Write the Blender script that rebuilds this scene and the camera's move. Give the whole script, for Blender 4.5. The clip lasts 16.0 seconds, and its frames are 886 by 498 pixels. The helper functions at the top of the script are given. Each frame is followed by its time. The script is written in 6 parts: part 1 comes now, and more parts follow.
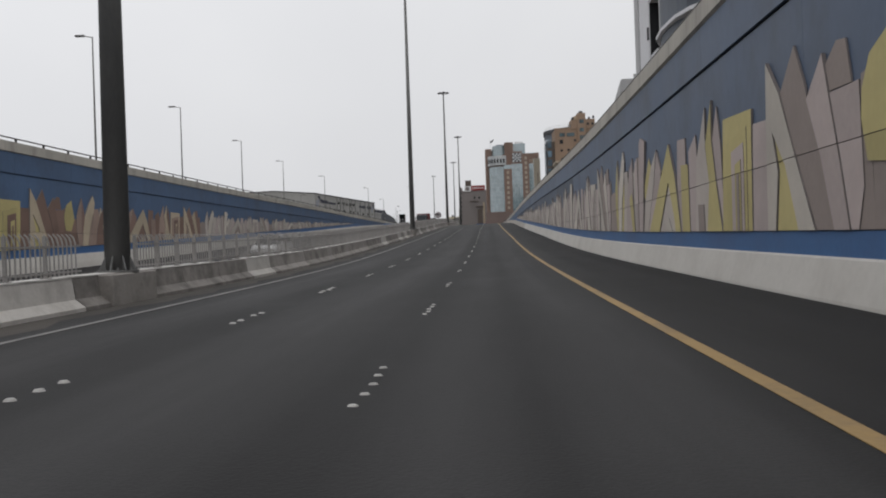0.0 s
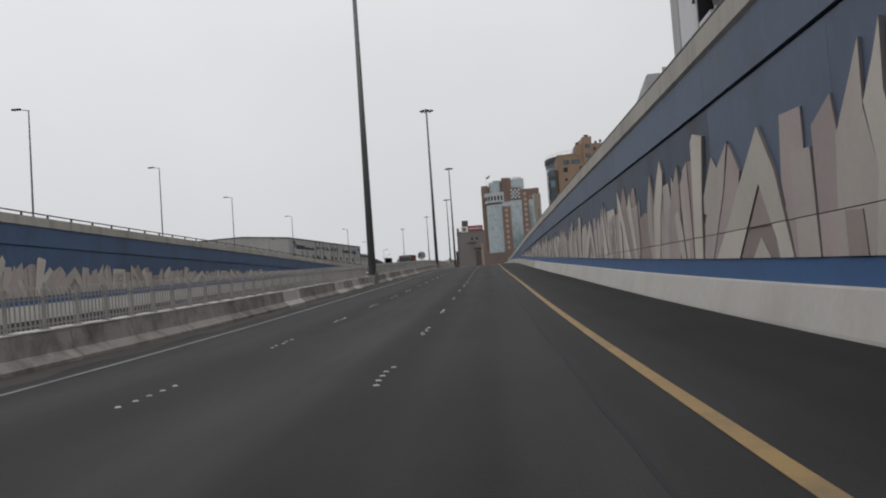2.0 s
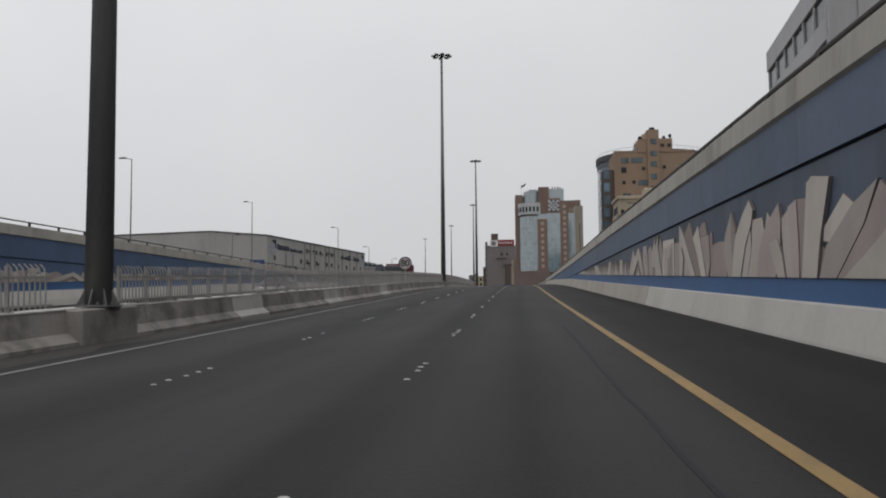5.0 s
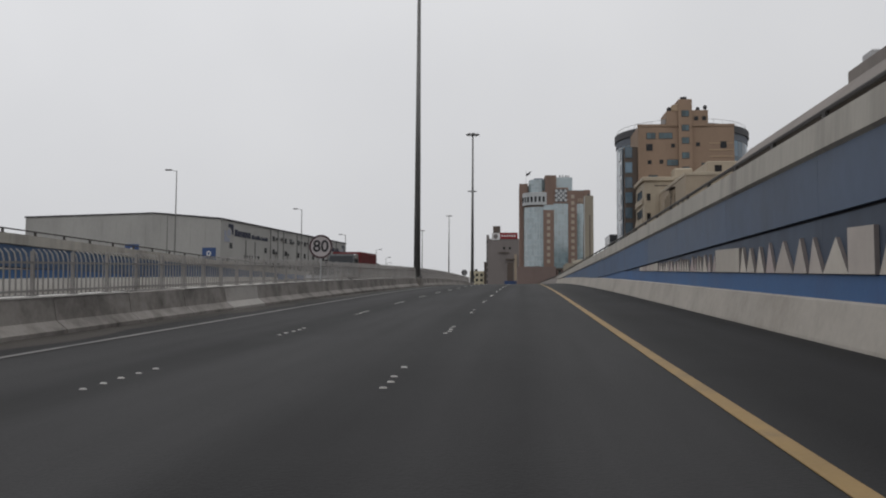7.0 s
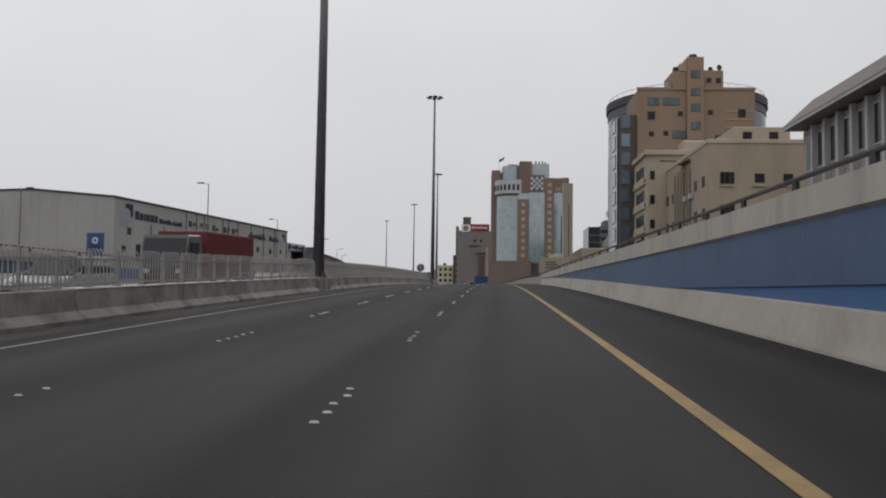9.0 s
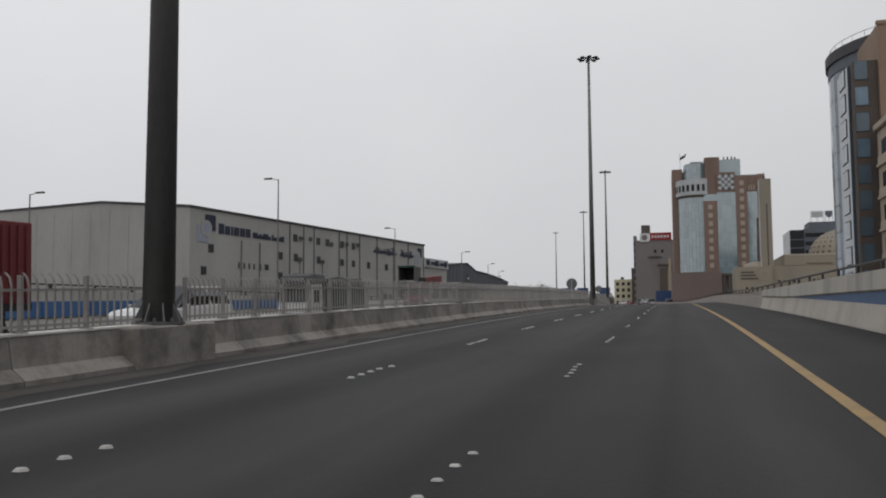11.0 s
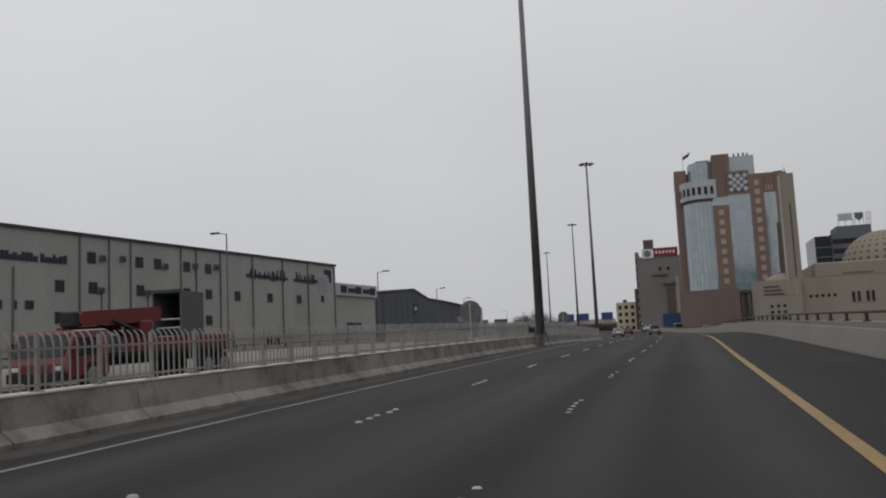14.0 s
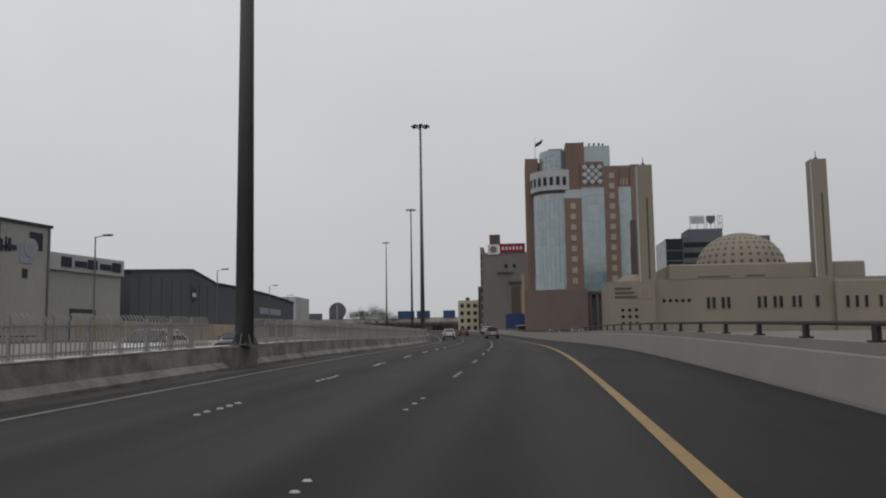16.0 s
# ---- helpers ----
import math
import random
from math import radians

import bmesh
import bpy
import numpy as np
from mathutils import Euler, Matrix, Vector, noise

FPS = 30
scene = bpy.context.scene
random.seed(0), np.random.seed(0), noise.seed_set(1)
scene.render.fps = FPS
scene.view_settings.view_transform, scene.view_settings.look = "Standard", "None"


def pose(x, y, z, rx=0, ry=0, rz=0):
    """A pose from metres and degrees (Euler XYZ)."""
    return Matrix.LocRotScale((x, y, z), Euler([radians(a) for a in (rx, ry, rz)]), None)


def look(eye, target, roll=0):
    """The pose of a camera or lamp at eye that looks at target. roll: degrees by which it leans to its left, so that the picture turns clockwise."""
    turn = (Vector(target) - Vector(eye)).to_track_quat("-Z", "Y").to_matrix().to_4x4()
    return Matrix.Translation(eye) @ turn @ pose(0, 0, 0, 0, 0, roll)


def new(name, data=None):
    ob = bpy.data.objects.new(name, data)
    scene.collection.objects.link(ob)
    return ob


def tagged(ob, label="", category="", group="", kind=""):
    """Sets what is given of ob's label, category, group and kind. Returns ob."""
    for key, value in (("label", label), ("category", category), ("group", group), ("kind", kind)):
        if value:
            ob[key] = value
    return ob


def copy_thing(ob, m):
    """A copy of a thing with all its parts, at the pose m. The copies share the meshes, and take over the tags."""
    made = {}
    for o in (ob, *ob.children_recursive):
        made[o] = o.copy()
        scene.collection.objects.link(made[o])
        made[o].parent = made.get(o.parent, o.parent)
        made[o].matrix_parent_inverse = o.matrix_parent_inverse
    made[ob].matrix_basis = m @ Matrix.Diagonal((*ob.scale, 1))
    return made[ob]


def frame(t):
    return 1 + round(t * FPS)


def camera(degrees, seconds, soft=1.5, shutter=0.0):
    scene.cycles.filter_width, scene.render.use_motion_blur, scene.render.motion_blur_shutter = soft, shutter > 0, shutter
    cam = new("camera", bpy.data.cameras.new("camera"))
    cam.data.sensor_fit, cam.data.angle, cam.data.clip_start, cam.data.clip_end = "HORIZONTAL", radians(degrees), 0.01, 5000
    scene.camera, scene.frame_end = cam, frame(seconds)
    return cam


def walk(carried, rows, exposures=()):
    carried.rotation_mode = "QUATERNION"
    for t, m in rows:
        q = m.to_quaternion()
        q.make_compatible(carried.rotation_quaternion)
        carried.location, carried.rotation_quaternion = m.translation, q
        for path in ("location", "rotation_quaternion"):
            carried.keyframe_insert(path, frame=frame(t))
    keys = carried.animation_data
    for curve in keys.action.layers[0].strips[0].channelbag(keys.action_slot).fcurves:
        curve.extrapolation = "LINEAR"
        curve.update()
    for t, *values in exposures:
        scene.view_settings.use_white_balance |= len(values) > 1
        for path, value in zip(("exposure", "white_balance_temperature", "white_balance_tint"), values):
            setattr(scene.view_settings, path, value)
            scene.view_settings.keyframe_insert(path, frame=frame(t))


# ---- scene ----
# camera and its drive
cam = camera(53.1, 16.0, soft=2.0)
walk(cam, [
    (0, pose(-0.612, 46.368, 2.628, 90.42, 1.95, 2.17)),
    (0.5, pose(-0.204, 56.100, 2.852, 91.31, 2.78, 1.78)),
    (1, pose(-0.024, 65.640, 3.044, 91.73, 3.30, 1.16)),
    (1.5, pose(0.180, 75.336, 3.288, 92.57, 3.62, 1.63)),
    (2, pose(0.444, 85.176, 3.607, 93.27, 4.04, 2.26)),
    (2.5, pose(0.655, 95.328, 3.923, 93.61, 3.68, 2.44)),
    (3, pose(0.852, 105.252, 4.266, 93.63, 2.42, 1.49)),
    (3.5, pose(0.960, 115.152, 4.633, 93.90, 1.53, 0.73)),
    (4, pose(1.080, 125.184, 5.025, 94.25, 1.04, 1.72)),
    (4.5, pose(1.116, 135.840, 5.530, 94.38, 1.02, 3.54)),
    (7, pose(1.704, 182.976, 7.667, 93.98, -0.36, 4.19)),
    (7.5, pose(1.860, 192.228, 8.106, 93.99, -0.39, 2.87)),
    (8, pose(2.004, 201.684, 8.593, 93.52, -0.77, 2.09)),
    (10.5, pose(2.880, 247.548, 10.692, 93.95, -0.95, 6.28)),
    (11, pose(3.108, 257.376, 11.100, 94.63, 0.32, 14.01)),
    (11.5, pose(3.300, 266.952, 11.496, 95.57, 1.80, 19.65)),
    (12, pose(3.408, 275.676, 11.832, 96.45, 2.56, 20.90)),
    (12.5, pose(3.684, 284.424, 12.144, 96.96, 2.92, 20.27)),
    (13, pose(3.684, 292.956, 12.432, 97.17, 3.09, 18.99)),
    (13.5, pose(3.672, 301.116, 12.684, 97.28, 3.07, 17.48)),
    (14, pose(3.972, 309.012, 12.960, 96.66, 2.70, 14.72)),
    (14.5, pose(4.176, 317.316, 13.152, 96.43, 2.21, 12.05)),
    (15, pose(4.224, 326.052, 13.404, 96.61, 1.77, 9.32)),
    (15.5, pose(4.416, 334.716, 13.632, 96.35, 1.29, 6.89)),
    (16, pose(4.464, 343.728, 13.860, 96.05, 0.86, 4.97)),
], [(0.0, 0.13), (1.5, 0.06), (3.0, 0.0), (7.5, -0.05), (10.5, 0.0), (12.0, -0.24), (16.0, -0.26)])

# ---- overcast daylight ----
world = bpy.data.worlds.new("world")
scene.world = world
world.use_nodes = True
wn, wl = world.node_tree.nodes, world.node_tree.links
wn.clear()
w_out = wn.new("ShaderNodeOutputWorld")
w_bg = wn.new("ShaderNodeBackground")
w_sky = wn.new("ShaderNodeTexSky")
w_sky.sky_type = 'NISHITA'
w_sky.sun_disc = False
w_sky.sun_elevation = radians(55)
w_sky.sun_rotation = radians(200)
w_sky.dust_density = 6.0
w_sky.air_density = 1.5
w_hsv = wn.new("ShaderNodeHueSaturation")
w_hsv.inputs["Saturation"].default_value = 0.12
w_hsv.inputs["Value"].default_value = 0.45
w_tc = wn.new("ShaderNodeTexCoord")
w_noise = wn.new("ShaderNodeTexNoise")
w_noise.inputs["Scale"].default_value = 1.6
w_noise.inputs["Detail"].default_value = 5.0
w_ramp = wn.new("ShaderNodeValToRGB")
w_ramp.color_ramp.elements[0].position = 0.3
w_ramp.color_ramp.elements[0].color = (6.9, 6.98, 7.25, 1)
w_ramp.color_ramp.elements[1].position = 0.75
w_ramp.color_ramp.elements[1].color = (8.1, 8.15, 8.35, 1)
w_mix = wn.new("ShaderNodeMix")
w_mix.data_type = 'RGBA'
w_mix.inputs["Factor"].default_value = 0.85
wl.new(w_tc.outputs["Generated"], w_noise.inputs["Vector"])
wl.new(w_noise.outputs["Fac"], w_ramp.inputs["Fac"])
wl.new(w_sky.outputs["Color"], w_hsv.inputs["Color"])
wl.new(w_hsv.outputs["Color"], w_mix.inputs["A"])
wl.new(w_ramp.outputs["Color"], w_mix.inputs["B"])
# an overcast sky is brighter overhead than at the horizon
w_sep = wn.new("ShaderNodeSeparateXYZ")
w_up = wn.new("ShaderNodeMapRange")
w_up.inputs["From Min"].default_value = 0.0
w_up.inputs["From Max"].default_value = 0.5
w_up.inputs["To Min"].default_value = 0.93
w_up.inputs["To Max"].default_value = 1.17
w_scale = wn.new("ShaderNodeVectorMath")
w_scale.operation = 'SCALE'
wl.new(w_tc.outputs["Generated"], w_sep.inputs[0])
wl.new(w_sep.outputs["Z"], w_up.inputs["Value"])
wl.new(w_mix.outputs["Result"], w_scale.inputs[0])
# and the cloud is thinner to the west
w_west = wn.new("ShaderNodeMapRange")
w_west.inputs["From Min"].default_value = -0.6
w_west.inputs["From Max"].default_value = 0.6
w_west.inputs["To Min"].default_value = 1.07
w_west.inputs["To Max"].default_value = 0.88
w_both = wn.new("ShaderNodeMath")
w_both.operation = 'MULTIPLY'
wl.new(w_sep.outputs["X"], w_west.inputs["Value"])
wl.new(w_up.outputs["Result"], w_both.inputs[0])
wl.new(w_west.outputs["Result"], w_both.inputs[1])
wl.new(w_both.outputs[0], w_scale.inputs["Scale"])
wl.new(w_scale.outputs[0], w_bg.inputs["Color"])
w_bg.inputs["Strength"].default_value = 0.1
wl.new(w_bg.outputs["Background"], w_out.inputs["Surface"])

sun_data = bpy.data.lights.new("sun", 'SUN')
sun_data.energy = 0.4
sun_data.angle = radians(25)
sun_data.color = (1.0, 0.97, 0.93)
sun = new("sun", sun_data)
sun.matrix_world = look((0, 0, 60), (-9, 25, 0))

# ---- materials ----
def nd(nt, kind, **vals):
    n = nt.nodes.new(kind)
    for k, v in vals.items():
        n.inputs[k].default_value = v
    return n


def surface(name, col, rough=0.7, var=0.12, scale=0.6, fine=14.0, bump=0.15, metal=0.0, piece=0.0,
            stretch=(1, 1, 1), dirt=None, dirt_amount=0.0, dirt_scale=0.5, spec=0.4, island=0.0, dirt_from=0.48):
    """A weathered surface: broad blotches, fine grain, relief, and stains of a second colour."""
    m = bpy.data.materials.new(name)
    m.use_nodes = True
    nt = m.node_tree
    b = nt.nodes["Principled BSDF"]
    b.inputs["Metallic"].default_value = metal
    b.inputs["Specular IOR Level"].default_value = spec
    geo = nd(nt, "ShaderNodeNewGeometry")
    mp = nd(nt, "ShaderNodeMapping", Scale=stretch)
    nt.links.new(geo.outputs["Position"], mp.inputs["Vector"])
    big = nd(nt, "ShaderNodeTexNoise", Scale=scale, Detail=4.0)
    small = nd(nt, "ShaderNodeTexNoise", Scale=fine, Detail=3.0)
    for n in (big, small):
        nt.links.new(mp.outputs["Vector"], n.inputs["Vector"])
    add = nd(nt, "ShaderNodeMath")
    add.operation = 'ADD'
    nt.links.new(big.outputs["Fac"], add.inputs[0])
    half = nd(nt, "ShaderNodeMath")
    half.operation = 'MULTIPLY'
    half.inputs[1].default_value = 0.5
    nt.links.new(small.outputs["Fac"], half.inputs[0])
    nt.links.new(half.outputs[0], add.inputs[1])
    rng = nd(nt, "ShaderNodeMapRange")
    rng.inputs["From Min"].default_value = 0.45
    rng.inputs["From Max"].default_value = 1.05
    rng.inputs["To Min"].default_value = 1 - var
    rng.inputs["To Max"].default_value = 1 + var
    nt.links.new(add.outputs[0], rng.inputs["Value"])
    value = rng.outputs["Result"]
    for amount, source in ((piece, "object"), (island, "island")):
        if amount:
            if source == "object":
                o = nd(nt, "ShaderNodeObjectInfo").outputs["Random"]
            else:
                o = geo.outputs["Random Per Island"]
            r2 = nd(nt, "ShaderNodeMapRange")
            r2.inputs["To Min"].default_value = 1 - amount
            r2.inputs["To Max"].default_value = 1 + amount
            nt.links.new(o, r2.inputs["Value"])
            mul = nd(nt, "ShaderNodeMath")
            mul.operation = 'MULTIPLY'
            nt.links.new(value, mul.inputs[0])
            nt.links.new(r2.outputs["Result"], mul.inputs[1])
            value = mul.outputs[0]
    base = nd(nt, "ShaderNodeRGB")
    base.outputs[0].default_value = (*col, 1)
    colour = base.outputs[0]
    if dirt:
        dn = nd(nt, "ShaderNodeTexNoise", Scale=dirt_scale, Detail=6.0, Roughness=0.65)
        nt.links.new(mp.outputs["Vector"], dn.inputs["Vector"])
        dr = nd(nt, "ShaderNodeMapRange")
        dr.inputs["From Min"].default_value = dirt_from
        dr.inputs["From Max"].default_value = 0.72
        dr.inputs["To Max"].default_value = dirt_amount
        nt.links.new(dn.outputs["Fac"], dr.inputs["Value"])
        mx = nd(nt, "ShaderNodeMix")
        mx.data_type = 'RGBA'
        nt.links.new(dr.outputs["Result"], mx.inputs["Factor"])
        nt.links.new(colour, mx.inputs["A"])
        mx.inputs["B"].default_value = (*dirt, 1)
        colour = mx.outputs["Result"]
    vm = nd(nt, "ShaderNodeVectorMath")
    vm.operation = 'SCALE'
    nt.links.new(colour, vm.inputs[0])
    nt.links.new(value, vm.inputs["Scale"])
    nt.links.new(vm.outputs[0], b.inputs["Base Color"])
    rr = nd(nt, "ShaderNodeMapRange")
    rr.inputs["To Min"].default_value = max(0.02, rough - 0.1)
    rr.inputs["To Max"].default_value = min(1.0, rough + 0.1)
    nt.links.new(big.outputs["Fac"], rr.inputs["Value"])
    nt.links.new(rr.outputs["Result"], b.inputs["Roughness"])
    if bump:
        bp = nd(nt, "ShaderNodeBump", Strength=bump, Distance=0.03)
        nt.links.new(small.outputs["Fac"], bp.inputs["Height"])
        nt.links.new(bp.outputs["Normal"], b.inputs["Normal"])
    return m


def road_material(name, col):
    """Asphalt with aggregate, patches, and polished and oil-darkened bands along the lanes."""
    m = surface(name, col, rough=0.75, var=0.26, scale=0.3, fine=30.0, bump=0.25, spec=0.18)
    nt = m.node_tree
    b = nt.nodes["Principled BSDF"]
    old = b.inputs["Base Color"].links[0].from_socket
    uv = nd(nt, "ShaderNodeUVMap")
    uv.uv_map = "lane"
    sep = nd(nt, "ShaderNodeSeparateXYZ")
    nt.links.new(uv.outputs["UV"], sep.inputs[0])
    mp = nd(nt, "ShaderNodeMapping", Scale=(1.1, 0.02, 1))
    nt.links.new(uv.outputs["UV"], mp.inputs["Vector"])
    streak = nd(nt, "ShaderNodeTexNoise", Scale=1.0, Detail=4.0)
    nt.links.new(mp.outputs["Vector"], streak.inputs["Vector"])
    # worn pale wheel tracks, oil-darkened strips along the lane lines and in the middle of the fast lane
    span = nd(nt, "ShaderNodeMapRange")
    span.inputs["From Min"].default_value = -9.3
    span.inputs["From Max"].default_value = 4.3
    nt.links.new(sep.outputs["X"], span.inputs["Value"])
    lanes = nd(nt, "ShaderNodeValToRGB")
    stops = ((-9.3, 0.92), (-7.5, 0.85), (-6.9, 1.05), (-6.2, 1.26), (-5.3, 1.08), (-4.8, 0.66), (-4.25, 0.66), (-3.6, 1.15), (-2.9, 1.28),
             (-2.2, 1.15), (-1.85, 0.64), (-1.35, 0.64), (-0.8, 1.15), (-0.4, 1.0), (-0.12, 0.72), (0.15, 1.0), (0.6, 1.3), (1.2, 1.1), (1.6, 0.86), (2.2, 0.72), (4.3, 0.72))
    ramp = lanes.color_ramp.elements
    while len(ramp) < len(stops):
        ramp.new(0.5)
    for e, (lat, v) in zip(ramp, stops):
        e.position = (lat + 9.3) / 13.6
    for e, (lat, v) in zip(ramp, stops):
        e.color = (v / 2, v / 2, v / 2, 1)
    nt.links.new(span.outputs["Result"], lanes.inputs["Fac"])
    rng = nd(nt, "ShaderNodeMapRange")
    rng.inputs["From Min"].default_value = 0.3
    rng.inputs["From Max"].default_value = 0.7
    rng.inputs["To Min"].default_value = 1.5
    rng.inputs["To Max"].default_value = 2.5
    nt.links.new(streak.outputs["Fac"], rng.inputs["Value"])
    # broad patches of older and newer surfacing
    mp2 = nd(nt, "ShaderNodeMapping", Scale=(0.7, 0.11, 1))
    nt.links.new(uv.outputs["UV"], mp2.inputs["Vector"])
    patch = nd(nt, "ShaderNodeTexNoise", Scale=1.0, Detail=6.0, Roughness=0.6)
    nt.links.new(mp2.outputs["Vector"], patch.inputs["Vector"])
    pr2 = nd(nt, "ShaderNodeMapRange")
    pr2.inputs["From Min"].default_value = 0.35
    pr2.inputs["From Max"].default_value = 0.65
    pr2.inputs["To Min"].default_value = 0.84
    pr2.inputs["To Max"].default_value = 1.16
    nt.links.new(patch.outputs["Fac"], pr2.inputs["Value"])
    tot = lanes.outputs["Color"]
    for other in (rng, pr2):
        mul = nd(nt, "ShaderNodeMath")
        mul.operation = 'MULTIPLY'
        nt.links.new(tot, mul.inputs[0])
        nt.links.new(other.outputs["Result"], mul.inputs[1])
        tot = mul.outputs[0]
    vm = nd(nt, "ShaderNodeVectorMath")
    vm.operation = 'SCALE'
    nt.links.new(old, vm.inputs[0])
    nt.links.new(tot, vm.inputs["Scale"])
    nt.links.new(vm.outputs[0], b.inputs["Base Color"])
    return m


def glass_material(name, col, rough=0.06, var=0.25, island=0.35, ior=1.9):
    """Reflective facade glazing: dark tinted panes whose tint changes from pane to pane."""
    m = surface(name, col, rough=rough, var=var, scale=0.15, fine=0.6, bump=0.0, spec=0.5, island=0.0, piece=island)
    b = m.node_tree.nodes["Principled BSDF"]
    b.inputs["IOR"].default_value = ior
    return m


M_ASPHALT = road_material("asphalt", (0.0275, 0.0271, 0.0275))
M_GROUND = surface("sandy_ground", (0.19, 0.172, 0.15), 0.9, 0.2, 0.08, 4.0, 0.3, dirt=(0.11, 0.105, 0.1), dirt_amount=0.8, dirt_scale=0.03)
M_YELLOW = surface("yellow_paint", (0.31, 0.205, 0.085), 0.7, 0.15, 0.8, 20, 0.2, dirt=(0.14, 0.11, 0.08), dirt_amount=0.6, dirt_scale=1.2)
M_WHITEPAINT = surface("white_line_paint", (0.21, 0.202, 0.195), 0.7, 0.2, 0.9, 20, 0.2, dirt=(0.10, 0.10, 0.10), dirt_amount=0.85, dirt_scale=0.8)
M_STUD = surface("ceramic_stud", (0.42, 0.41, 0.39), 0.35, 0.15, 2, 30, 0.0, piece=0.2)
M_WHITEWALL = surface("whitewashed_concrete", (0.56, 0.535, 0.495), 0.8, 0.08, 0.3, 6, 0.1, dirt=(0.42, 0.39, 0.35), dirt_amount=0.5, dirt_scale=0.4)
M_WORNWALL = surface("worn_beige_whitewash", (0.43, 0.395, 0.35), 0.85, 0.12, 0.3, 6, 0.15, dirt=(0.27, 0.24, 0.205), dirt_amount=0.65, dirt_scale=0.45)
M_BAREWALL = surface("bare_beige_concrete", (0.255, 0.23, 0.21), 0.85, 0.1, 0.3, 6, 0.15, dirt=(0.22, 0.2, 0.18), dirt_amount=0.6, dirt_scale=0.35)
M_CONC = surface("concrete", (0.25, 0.232, 0.215), 0.85, 0.2, 0.5, 10, 0.25, dirt=(0.065, 0.058, 0.052), dirt_amount=0.9, dirt_scale=0.75, piece=0.12, dirt_from=0.44)
M_CONC_PALE = surface("painted_pale_concrete", (0.42, 0.40, 0.375), 0.8, 0.14, 0.5, 10, 0.2, dirt=(0.22, 0.20, 0.18), dirt_amount=0.7, dirt_scale=0.7, piece=0.1)
M_COPING = surface("coping_concrete", (0.43, 0.405, 0.36), 0.85, 0.14, 0.3, 8, 0.2, dirt=(0.24, 0.22, 0.20), dirt_amount=0.75, dirt_scale=0.8, stretch=(1, 1, 0.15))
# the walls' blue, with windscreen glare greyed into the colour for the right-hand wall
M_SLATE = surface("glare_greyed_blue", (0.092, 0.126, 0.19), 0.6, 0.13, 0.35, 3.0, 0.06, piece=0.08, stretch=(1, 1, 0.75), dirt=(0.066, 0.08, 0.108), dirt_amount=0.6, dirt_scale=0.45)
M_DULL = surface("dull_slate_panel", (0.077, 0.099, 0.14), 0.65, 0.2, 0.35, 4, 0.08, piece=0.1, stretch=(1.2, 1.2, 0.3), dirt=(0.042, 0.045, 0.055), dirt_amount=0.75, dirt_scale=0.5)
M_BLUE = surface("blue_paint", (0.056, 0.143, 0.32), 0.55, 0.1, 0.35, 8, 0.1, piece=0.06, dirt=(0.06, 0.09, 0.19), dirt_amount=0.5, dirt_scale=0.3)
M_MIDBLUE = surface("dull_blue_paint", (0.07, 0.122, 0.22), 0.6, 0.16, 0.35, 4, 0.08, piece=0.07, stretch=(1, 1, 0.6), dirt=(0.055, 0.075, 0.12), dirt_amount=0.6, dirt_scale=0.3)
M_RECESS = surface("dark_joint", (0.02, 0.02, 0.025), 0.9, 0.1)
M_SHARD = [surface("mural_" + n, c, 0.8, 0.1, 0.6, 8, 0.15, piece=0.14, dirt=tuple(0.72 * q for q in c), dirt_amount=0.5, dirt_scale=0.5)
           for n, c in (("beige", (0.48, 0.43, 0.39)), ("pink", (0.45, 0.38, 0.36)), ("taupe", (0.33, 0.275, 0.25)),
                        ("cream", (0.55, 0.505, 0.445)), ("yellow", (0.50, 0.43, 0.2)), ("sienna", (0.235, 0.155, 0.125)), ("rose", (0.36, 0.265, 0.22)), ("sand", (0.5, 0.42, 0.31)))]
# dark side faces put the shadow lines of the relief into the colour
M_SHARDEDGE = surface("mural_edge_shade", (0.19, 0.168, 0.16), 0.85, 0.12, 0.6, 8, 0.1)
M_GALV = surface("galvanised_steel", (0.42, 0.42, 0.42), 0.5, 0.12, 1, 20, 0.05, metal=0.3)
M_FENCE = surface("white_painted_steel", (0.3, 0.287, 0.275), 0.5, 0.18, 0.4, 16, 0.05, dirt=(0.2, 0.18, 0.165), dirt_amount=0.6, dirt_scale=0.8)
M_MAST = surface("weathered_mast_steel", (0.15, 0.15, 0.147), 0.55, 0.2, 0.7, 12, 0.08, metal=0.3, stretch=(1, 1, 0.3))
M_RAIL = surface("dark_rail_steel", (0.036, 0.032, 0.03), 0.7, 0.2, 0.8, 14, 0.1, metal=0.0)

# ---- road line: its bend and its climb out of the underpass ----
# the plan is drawn in units of 1.2 m and brought to metres at the end
UNIT = 1.2
KNOT = 40.0
BEND = (0, 0, 0.56, 1.16, 1.67, 2.32, 2.97, 3.35, 3.75, 2.84, 0.9, -3.4, -9.4, -17, -26, -37, -50, -66)
COPING = (6.6, 6.85, 7.13, 8.0, 8.68, 9.25, 9.95, 10.5, 11.0, 11.4)   # right-hand wall
COPING_LEFT = (7.3, 7.75, 8.1, 8.5, 9.05, 9.5, 10.0, 10.5, 11.0, 11.4)
COPE, JOINT, SEAM = {1: 0.43, -1: 0.5}, {1: 0.97, -1: 1.1}, {1: 3.4, -1: 4.0}   # coping height, joints below it
